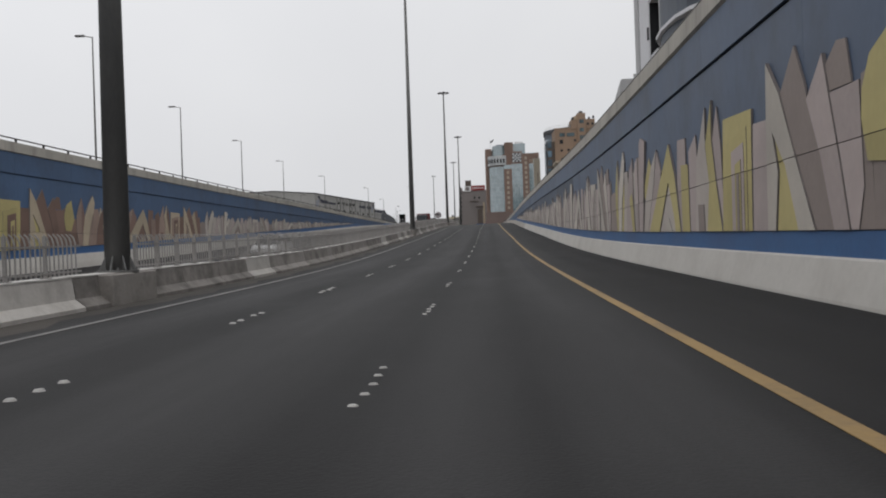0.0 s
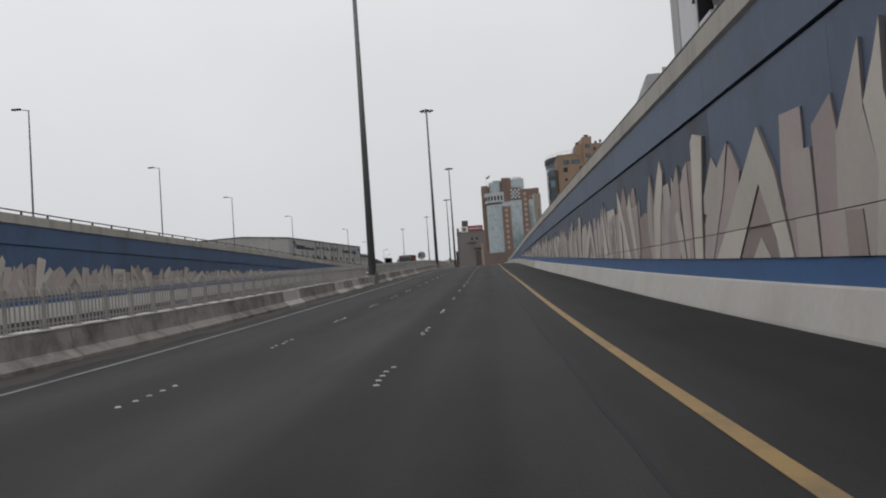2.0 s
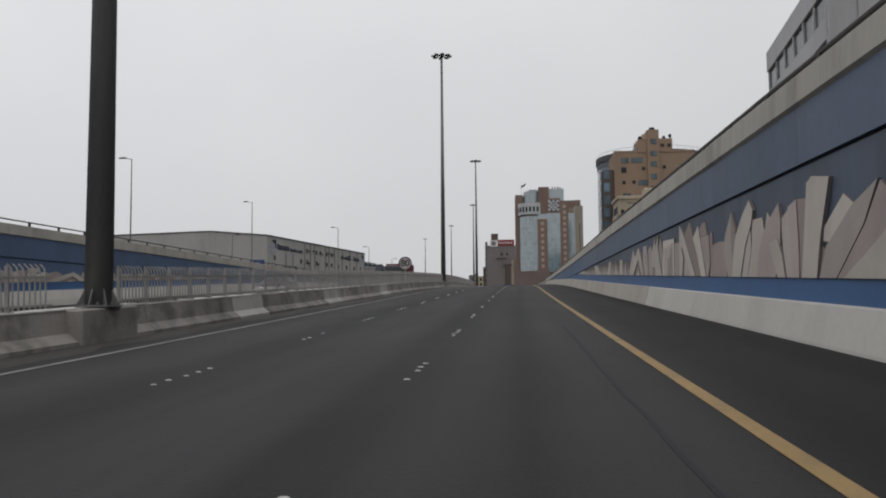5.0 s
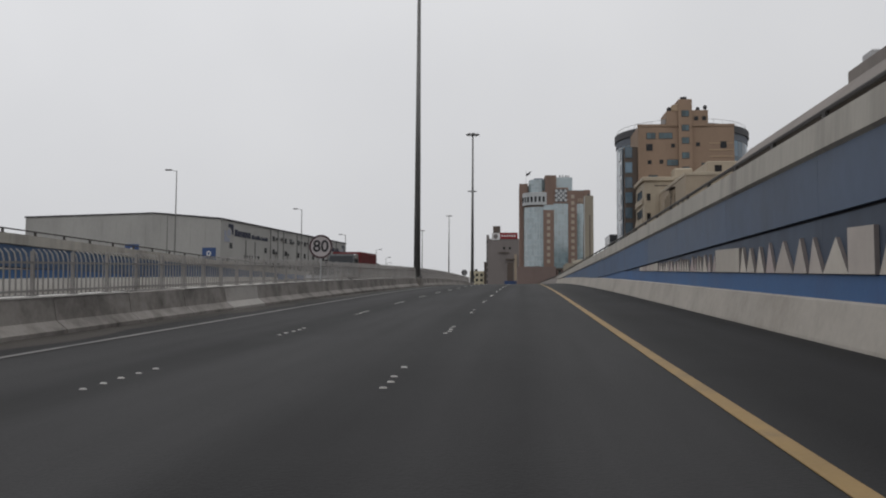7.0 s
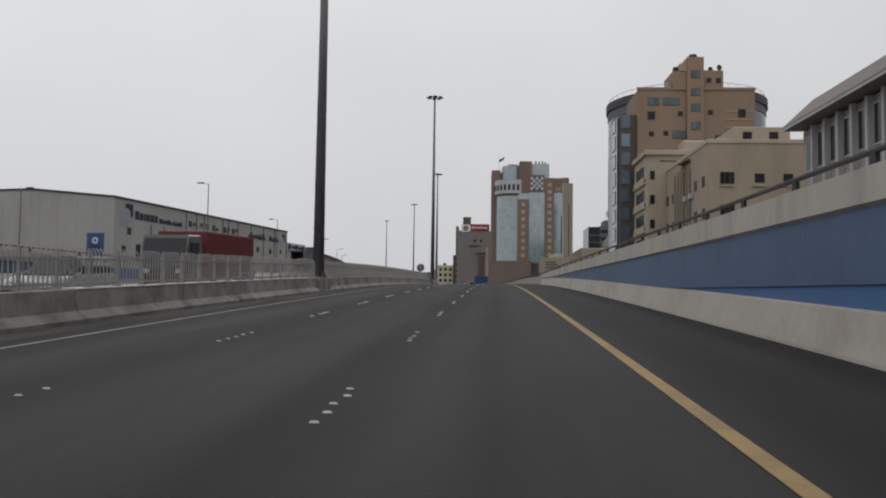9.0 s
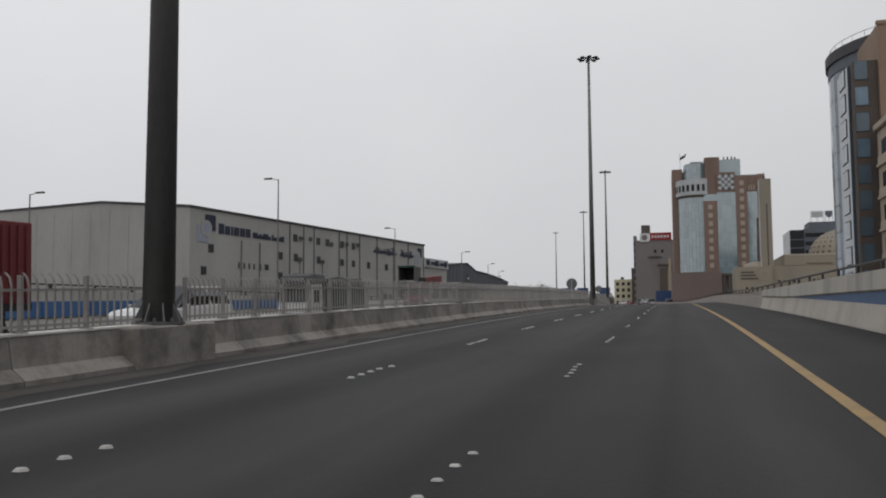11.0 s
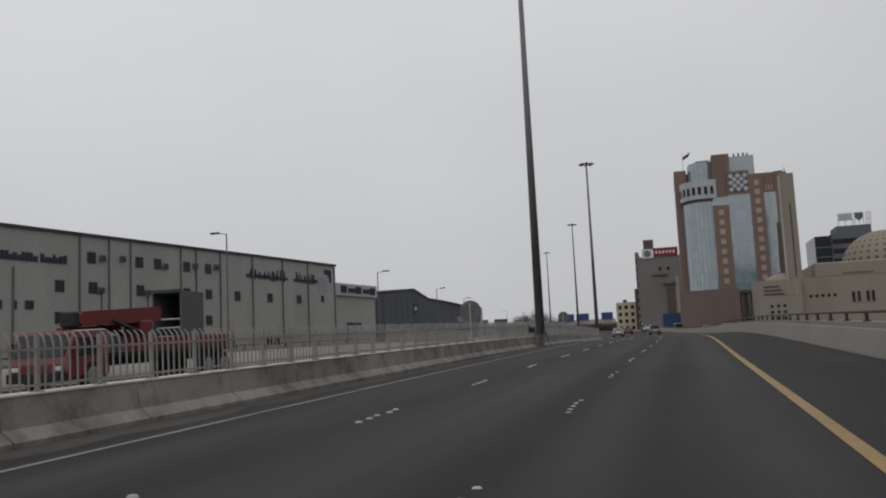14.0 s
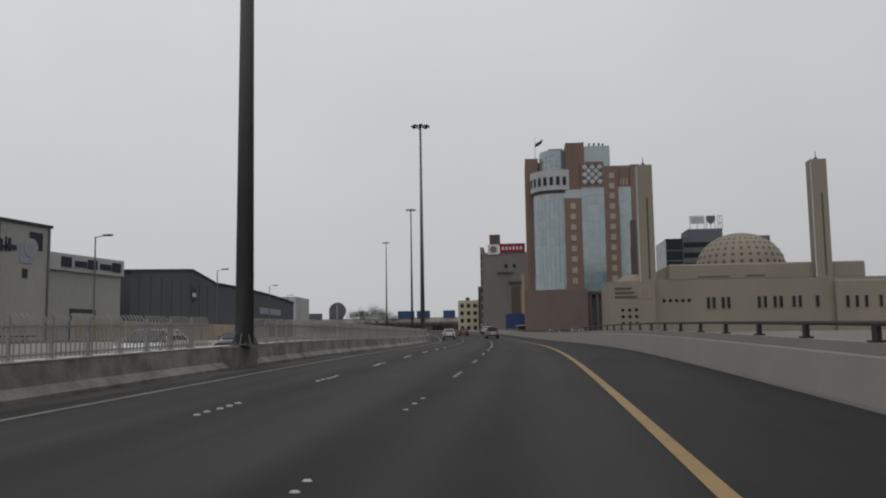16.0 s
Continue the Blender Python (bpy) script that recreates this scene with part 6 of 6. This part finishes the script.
# ---- vehicles ----
def paint(name, col, rough=0.3):
    m = surface(name, col, rough, 0.06, 0.8, 6, 0.0, spec=0.6)
    m.node_tree.nodes["Principled BSDF"].inputs["Coat Weight"].default_value = 0.5
    return m


P_WHITE = paint("white_car_paint", (0.62, 0.62, 0.62))
P_DARK = paint("charcoal_car_paint", (0.05, 0.055, 0.06))
P_RED = paint("dark_red_car_paint", (0.16, 0.02, 0.025))
P_SILVER = paint("silver_car_paint", (0.30, 0.31, 0.32))
M_TYRE = surface("tyre_rubber", (0.025, 0.025, 0.025), 0.85, 0.1, 4, 30, 0.2)
M_RIM = surface("alloy_rim", (0.35, 0.35, 0.36), 0.35, 0.1, 4, 30, 0.0, metal=0.7)
M_CARGLASS = glass_material("car_glass", (0.018, 0.021, 0.025), 0.08, 0.1, 0.0, 1.4)
M_TAIL = surface("tail_lamp_red", (0.30, 0.015, 0.015), 0.3, 0.1, 4, 10, 0.0)
M_HEAD = surface("head_lamp", (0.6, 0.6, 0.58), 0.15, 0.1, 4, 10, 0.0)
M_TRIM = surface("black_plastic", (0.02, 0.02, 0.022), 0.6, 0.1, 3, 20, 0.1)
M_BEDGREEN = surface("dark_green_boards", (0.03, 0.06, 0.045), 0.6, 0.2, 0.5, 6, 0.1)
M_TARP = surface("grey_green_tarpaulin", (0.085, 0.092, 0.078), 0.7, 0.25, 0.9, 6, 0.3, dirt=(0.04, 0.042, 0.038), dirt_amount=0.7, dirt_scale=1.2)
M_BOXRED = surface("red_container", (0.17, 0.028, 0.03), 0.6, 0.15, 0.4, 5, 0.1, dirt=(0.08, 0.03, 0.03), dirt_amount=0.4)


def loft(bm, sections):
    """Cross-sections (y, half width low, half width high, z low, z high) joined into one skin."""
    rings = []
    for y, a, b, z0, z1 in sections:
        m = (z0 + z1) / 2
        pts = [(-a * 0.94, z0), (a * 0.94, z0), (a, z0 + 0.12 * (z1 - z0)), (max(a, b), m), (b, z1 - 0.06), (b * 0.9, z1), (-b * 0.9, z1), (-b, z1 - 0.06), (-max(a, b), m), (-a, z0 + 0.12 * (z1 - z0))]
        rings.append([bm.verts.new((x, y, z)) for x, z in pts])
    n = len(rings[0])
    for p, q in zip(rings, rings[1:]):
        for i in range(n):
            bm.faces.new((p[i], p[(i + 1) % n], q[(i + 1) % n], q[i]))
    bm.faces.new(rings[0][::-1])
    bm.faces.new(rings[-1])
    return bm


def wheels(root, xs, ys, r=0.34, w=0.22):
    for y in ys:
        for s in (-1, 1):
            bm = bmesh.new()
            x = s * xs
            tube(bm, (x - w / 2, y, r), (x + w / 2, y, r), r, r, 18)
            wh_ = part("wheel", bm, M_TYRE, root)
            bm = bmesh.new()
            tube(bm, (x + s * (w / 2 + 0.003), y, r), (x + s * (w / 2 + 0.015), y, r), r * 0.64, r * 0.58, 14)
            part("rim", bm, M_RIM, wh_)


def car(m, kind, mat, label, group=""):
    """Rear at local -y, front at +y; the wheels stand on z = 0."""
    root = thing({"suv": "suv", "sedan": "sedan", "pickup": "pickup_truck", "van": "van"}[kind], label, "car", m @ Matrix.Scale(0.9, 4), group)
    bm = bmesh.new()
    if kind == "pickup":
        loft(bm, [(-2.6, 0.86, 0.86, 0.55, 1.0), (-2.55, 0.9, 0.9, 0.45, 1.05), (0.9, 0.92, 0.9, 0.4, 1.1), (1.2, 0.92, 0.88, 0.4, 1.12), (2.45, 0.88, 0.8, 0.42, 1.02), (2.6, 0.8, 0.72, 0.5, 0.9)])
        cab = [(-0.75, 0.84, 0.70, 1.08, 1.15), (-0.65, 0.84, 0.66, 1.08, 1.78), (0.7, 0.84, 0.66, 1.1, 1.78), (1.45, 0.82, 0.7, 1.1, 1.16)]
    elif kind == "sedan":
        loft(bm, [(-2.25, 0.78, 0.74, 0.5, 0.92), (-2.15, 0.86, 0.82, 0.38, 1.0), (-1.2, 0.9, 0.86, 0.3, 1.02), (1.0, 0.9, 0.85, 0.3, 0.98), (2.1, 0.86, 0.78, 0.36, 0.84), (2.3, 0.74, 0.66, 0.44, 0.72)])
        cab = [(-1.75, 0.8, 0.7, 0.98, 1.02), (-1.0, 0.82, 0.62, 0.98, 1.42), (0.3, 0.82, 0.62, 0.97, 1.44), (1.2, 0.82, 0.7, 0.95, 1.0)]
    elif kind == "van":
        loft(bm, [(-2.45, 0.9, 0.84, 0.42, 1.9), (-2.4, 0.94, 0.86, 0.35, 1.98), (1.0, 0.94, 0.86, 0.35, 1.98), (1.7, 0.93, 0.84, 0.35, 1.4), (2.3, 0.9, 0.82, 0.36, 1.05), (2.45, 0.82, 0.74, 0.42, 0.9)])
        cab = None
    else:
        loft(bm, [(-2.2, 0.8, 0.78, 0.5, 1.05), (-2.1, 0.9, 0.86, 0.4, 1.12), (-1.0, 0.93, 0.9, 0.36, 1.12), (1.0, 0.93, 0.88, 0.36, 1.06), (2.0, 0.88, 0.82, 0.4, 0.96), (2.2, 0.78, 0.7, 0.48, 0.84)])
        cab = [(-2.05, 0.82, 0.7, 1.08, 1.12), (-1.75, 0.84, 0.66, 1.08, 1.62), (0.2, 0.84, 0.66, 1.06, 1.66), (1.1, 0.84, 0.72, 1.04, 1.08)]
    rear = {"pickup": -2.6, "sedan": -2.25, "van": -2.45, "suv": -2.2}[kind]
    part("body", bm, mat, root, smooth=False)
    if cab:
        bm = bmesh.new()
        loft(bm, cab)
        part("glasshouse", bm, M_CARGLASS, root, "dark tinted glass")
        y0, y1 = cab[1][0], cab[2][0]
        top, hw = cab[1][4], cab[1][2]
        bm = bmesh.new()
        block(bm, -hw * 0.96, hw * 0.96, y0 - 0.02, y1 + 0.02, top - 0.05, top + 0.03, 0.02)
        for s in (-1, 1):
            for ya, yb in ((cab[0][0], y0), ((y0 + y1) / 2 - 0.05, (y0 + y1) / 2 + 0.05)):
                zb = cab[0][3]
                if yb - ya > 0.2:
                    tube(bm, (s * 0.80, ya + 0.03, zb), (s * hw * 0.98, yb, top), 0.055, seg=6)
                else:
                    tube(bm, (s * 0.845, yb, zb), (s * hw * 1.0, yb, top), 0.05, seg=6)
        part("roof", bm, mat, root)
    else:
        for nm, q in (("rear_window", (-0.7, 0.7, -2.475, -2.44, 1.15, 1.75)), ("windscreen", (-0.7, 0.7, 1.05, 1.12, 1.35, 1.8)),
                      ("side_window", (-0.93, -0.87, -1.9, 1.0, 1.25, 1.75)), ("side_window", (0.87, 0.93, -1.9, 1.0, 1.25, 1.75))):
            bm = bmesh.new()
            block(bm, *q, 0.01)
            part(nm, bm, M_CARGLASS, root)
    if kind == "pickup":
        bm = bmesh.new()
        block(bm, -0.78, 0.78, -2.45, -0.85, 0.8, 1.053)
        part("load_bed", bm, M_TRIM, root, "dark open load bed")
    bm = bmesh.new()
    block(bm, -0.82, 0.82, rear - 0.07, rear + 0.12, 0.42, 0.66, 0.03)
    part("rear_bumper", bm, M_TRIM if kind in ("suv", "pickup") else mat, root)
    bm = bmesh.new()
    block(bm, -0.82, 0.82, -rear - 0.1, -rear + 0.06, 0.40, 0.60, 0.03)
    part("front_bumper", bm, M_TRIM, root)
    for s in (-1, 1):
        bm = bmesh.new()
        block(bm, min(s * 0.5, s * 0.8), max(s * 0.5, s * 0.8), rear - 0.035, rear + 0.1, 0.8, 1.0, 0.02)
        part("tail_light", bm, M_TAIL, root)
        bm = bmesh.new()
        block(bm, min(s * 0.45, s * 0.74), max(s * 0.45, s * 0.74), -rear - 0.12, -rear + 0.03, 0.66, 0.8, 0.02)
        part("headlight", bm, M_HEAD, root)
        bm = bmesh.new()
        block(bm, min(s * 0.86, s * 1.04), max(s * 0.86, s * 1.04), 0.72, 0.84, 0.98, 1.14, 0.02)
        part("wing_mirror", bm, mat, root)
    bm = bmesh.new()
    block(bm, -0.26, 0.26, rear - 0.05, rear - 0.02, 0.66, 0.77)
    part("number_plate", bm, M_WHITEMARK, root)
    wheels(root, 0.82, (-1.4, 1.4) if kind != "pickup" else (-1.55, 1.6), 0.36)
    return root


def on_road(lat, y, back=False, dz=0.0):
    m = frame_at(lat, y, dz)
    return m @ Matrix.Rotation(math.pi, 4, 'Z') if back else m


TRAFFIC = "cars waiting on the road ahead"
car(on_road(-6.2, 410), "suv", P_WHITE, "white compact suv seen from behind on the asphalt", TRAFFIC)
car(on_road(-2.9, 437), "sedan", P_RED, "dark red sedan with red tail lamps on the asphalt", TRAFFIC)
car(on_road(-0.4, 407), "pickup", P_SILVER, "grey pickup truck seen from behind on the asphalt", TRAFFIC)
car(on_road(2.6, 453), "suv", P_WHITE, "white suv far ahead on the asphalt", TRAFFIC)
car(on_road(4.2, 470), "van", P_DARK, "dark van far ahead on the asphalt", TRAFFIC)
SIDE = "cars on the street beside the railing"
for lat, y, kind, mat, lab in ((8.4, 411, "sedan", P_WHITE, "white sedan on the street beside the railing"), (9.4, 397, "suv", P_WHITE, "white suv on the street beside the railing"), (8.8, 452, "van", P_DARK, "dark van on the street beside the railing")):
    p = at(lat, y)
    car(Matrix.Translation((p.x, p.y, grade(y))) @ Matrix.Rotation(-heading(y), 4, 'Z'), kind, mat, lab, SIDE)
ONC = "oncoming traffic behind the median fence"
car(on_road(-13.2, 90, True), "suv", P_WHITE, "white suv coming on behind the median fence", ONC)
car(on_road(-13.2, 169, True), "sedan", P_SILVER, "silver sedan coming on behind the median fence", ONC)
car(on_road(-13.0, 209, True), "suv", P_SILVER, "grey suv coming on behind the median fence", ONC)
car(on_road(-17.0, 340, True), "sedan", P_DARK, "dark sedan coming on behind the median fence", ONC)
car(on_road(-13.4, 318, True), "sedan", P_WHITE, "white sedan coming on behind the median fence", ONC)


def truck(m, label, load, cab_paint):
    """Cab at local +y; load is 'container', 'slats', 'tarpaulin' or 'crane'."""
    root = thing("lorry", label, "truck", m)
    bm = bmesh.new()
    loft(bm, [(2.6, 1.1, 1.08, 0.6, 2.7), (2.7, 1.15, 1.1, 0.5, 2.8), (4.3, 1.15, 1.08, 0.5, 2.75), (4.65, 1.12, 1.04, 0.5, 1.7), (4.7, 1.1, 1.0, 0.55, 1.3)])
    cab = part("cab", bm, cab_paint, root)
    bm = bmesh.new()
    prism(bm, [(4.33, 2.6), (4.36, 2.6), (4.69, 1.65), (4.66, 1.65)], -0.98, 0.98, lambda u, v, d: (d, u + 0.03, v))
    part("windscreen", bm, M_CARGLASS, cab)
    for s in (-1, 1):
        bm = bmesh.new()
        block(bm, s * 1.14 - 0.02, s * 1.14 + 0.02, 3.2, 4.2, 1.6, 2.4)
        part("side_window", bm, M_CARGLASS, cab)
    bm = bmesh.new()
    block(bm, -1.1, 1.1, 4.62, 4.85, 0.5, 0.95, 0.04)
    part("bumper", bm, M_TRIM, cab)
    for s in (-1, 1):
        bm = bmesh.new()
        block(bm, s * 0.8 - 0.17, s * 0.8 + 0.17, 4.7, 4.8, 1.0, 1.2, 0.02)
        part("headlight", bm, M_HEAD, cab)
        bm = bmesh.new()
        block(bm, s * 1.3 - 0.1, s * 1.3 + 0.1, 4.3, 4.4, 1.7, 2.3, 0.02)
        tube(bm, (s * 1.1, 4.35, 2.2), (s * 1.3, 4.35, 2.2), 0.02, seg=6)
        part("wing_mirror", bm, M_TRIM, cab)
    bm = bmesh.new()
    block(bm, -0.5, 0.5, -6.0, 3.0, 0.75, 1.05)
    block(bm, -1.2, 1.2, -6.0, 2.3, 1.05, 1.2)
    part("chassis", bm, M_TRIM, root)
    if load == "container":
        bm = bmesh.new()
        block(bm, -1.2, 1.2, -6.0, 2.2, 1.2, 3.0, 0.02)
        box = part("container", bm, M_BOXRED, root, "dark red corrugated container")
        bm = bmesh.new()
        block(bm, -0.03, 0.03, -0.06, 0.06, 1.28, 2.92)
        rib = mesh_of("rib", bm, [M_BOXRED])
        for i in range(34):
            for s in (-1, 1):
                again("rib", rib, box, pose(s * 1.2, -5.84 + i * 0.24, 0))
    elif load in ("slats", "tarpaulin"):
        for k in range(5):
            bm = bmesh.new()
            for x in (-1.18, 1.12):
                block(bm, x, x + 0.06, -5.9, 2.2, 1.3 + k * 0.36, 1.54 + k * 0.36)
            block(bm, -1.1, 1.1, -5.95, -5.88, 1.3 + k * 0.36, 1.54 + k * 0.36)
            part("side_board", bm, M_BEDGREEN, root, "dark green painted side board")
        for v in (-5.85, -3.8, -1.8, 0.2, 2.1):
            bm = bmesh.new()
            for x in (-1.24, 1.18):
                block(bm, x, x + 0.06, v - 0.06, v + 0.06, 1.2, 3.1)
            part("stake", bm, M_TRIM, root)
        bm = bmesh.new()
        loft(bm, [(-5.7, 1.0, 0.85, 1.25, 3.0), (-5.0, 1.05, 1.0, 1.22, 3.3), (-2.4, 1.05, 0.96, 1.22, 3.2), (-0.4, 1.05, 1.0, 1.22, 3.35), (1.9, 1.05, 0.9, 1.22, 3.15), (2.1, 1.0, 0.8, 1.25, 2.9)])
        part("cargo", bm, M_TARP, root, "cargo under a grey-green tarpaulin")
    if load == "tarpaulin":
        bm = bmesh.new()
        loft(bm, [(1.6, 1.0, 0.9, 2.85, 3.2), (2.4, 1.2, 1.1, 2.84, 3.4), (3.6, 1.2, 1.05, 2.86, 3.45), (4.5, 1.1, 0.95, 2.84, 3.3), (5.0, 0.9, 0.8, 2.78, 2.95)])
        part("rolled_tarpaulin", bm, M_TRIM, root, "dark tarpaulin rolled over the cab roof")
    if load == "crane":
        # a low cab, and over it a folded two-part boom carried on a slewing column
        cab.matrix_basis = Matrix.Diagonal((1, 1, 0.72, 1))
        bm = bmesh.new()
        prism(bm, [(-1.7, 2.3), (-1.7, 2.85), (2.9, 2.62), (3.1, 2.3), (2.9, 2.12)], -0.32, 0.32, lambda u, v, d: (d, u, v))
        crane = part("crane", bm, M_BOXRED, root, "red folded loading crane")
        bm = bmesh.new()
        block(bm, -0.42, 0.42, -1.0, -0.3, 1.2, 2.32, 0.06)
        tube(bm, (0, -0.65, 1.2), (0, -0.65, 1.45), 0.6, 0.55, 14)
        part("column", bm, M_BOXRED, crane)
        bm = bmesh.new()
        prism(bm, [(-0.2, 2.0), (-0.2, 2.22), (3.0, 2.1), (3.0, 1.98)], 0.38, 0.66, lambda u, v, d: (d, u, v))
        part("jib", bm, M_BOXRED, crane)
        for x in (-0.42, 0.42):
            bm = bmesh.new()
            tube(bm, (x, -0.4, 1.8), (x, 1.4, 2.3), 0.09, 0.06, 8)
            part("hydraulic_ram", bm, M_TRIM, crane)
        bm = bmesh.new()
        block(bm, -0.3, 0.3, 3.0, 3.3, 2.1, 2.62, 0.05)
        tube(bm, (0, 3.2, 2.1), (0, 3.2, 1.95), 0.08, 0.05, 8)
        part("boom_head", bm, M_TRIM, crane)
        for x in (-1.15, 1.05):
            bm = bmesh.new()
            block(bm, x, x + 0.1, -5.9, -1.4, 1.2, 1.7, 0.02)
            part("side_board", bm, M_BOXRED, root)
    wheels(root, 1.0, (-4.9, -3.7, 3.5), 0.48, 0.3)
    return root


truck(on_road(-14.2, 224.6, True) @ Matrix.Scale(0.94, 4), "lorry with a dark red container behind the median fence", "container", P_DARK)
car(on_road(-13.3, 236, True), "suv", P_WHITE, "white suv coming on behind the median fence", ONC)
truck(on_road(-19.6, 286, True), "lorry with a red loading crane behind the median fence", "crane", P_RED)
truck(on_road(-13.3, 246.6, True) @ Matrix.Scale(0.57, 4), "white lorry with a dark tarpaulin rolled over its cab", "tarpaulin", P_WHITE)
truck(on_road(-13.3, 267.5, True) @ Matrix.Scale(0.57, 4), "small silver lorry with a dark green slatted load bed", "slats", P_SILVER)



def open_box(m):
    """An empty box body, open at the end that looks down the road, on a low chassis."""
    root = thing("box_trailer", "tall dark box trailer standing open with a green top rail", "truck", m)
    w, n = 0.85, 2.2
    for x in (-w, w - 0.06):
        boxpart("side_panel", root, M_DOWNPIPE, x, x + 0.06, 0, n, 1.1, 3.9)
    boxpart("floor_panel", root, M_TRIM, -w, w, 0, n, 0.98, 1.096)
    boxpart("end_panel", root, M_TRIM, -w + 0.064, w - 0.064, n - 0.06, n, 1.1, 3.9)
    boxpart("roof_panel", root, M_DOWNPIPE, -w, w, 0, n, 3.904, 3.97)
    for k in range(3):
        boxpart("cargo_bar", root, M_GALV, -w + 0.064, w - 0.064, 0.3, 0.36, 1.6 + k * 0.45, 1.68 + k * 0.45)
    boxpart("top_rail", root, M_BEDGREEN, -w - 0.03, w + 0.03, -0.05, 0.0, 3.88, 4.05, label="green top rail")
    boxpart("chassis", root, M_TRIM, -0.5, 0.5, -0.1, n, 0.7, 0.976)
    wheels(root, 0.7, (0.6, 1.7), 0.42, 0.26)


p = at(-25.6, 297.8)
open_box(Matrix.Translation((p.x, p.y, grade(297.8, -1))) @ Matrix.Rotation(-heading(297.8), 4, 'Z'))

# from plan units to metres
for ob in list(scene.objects):
    if ob.parent is None and ob.type in ('MESH', 'EMPTY'):
        ob.matrix_basis = Matrix.Scale(UNIT, 4) @ ob.matrix_basis
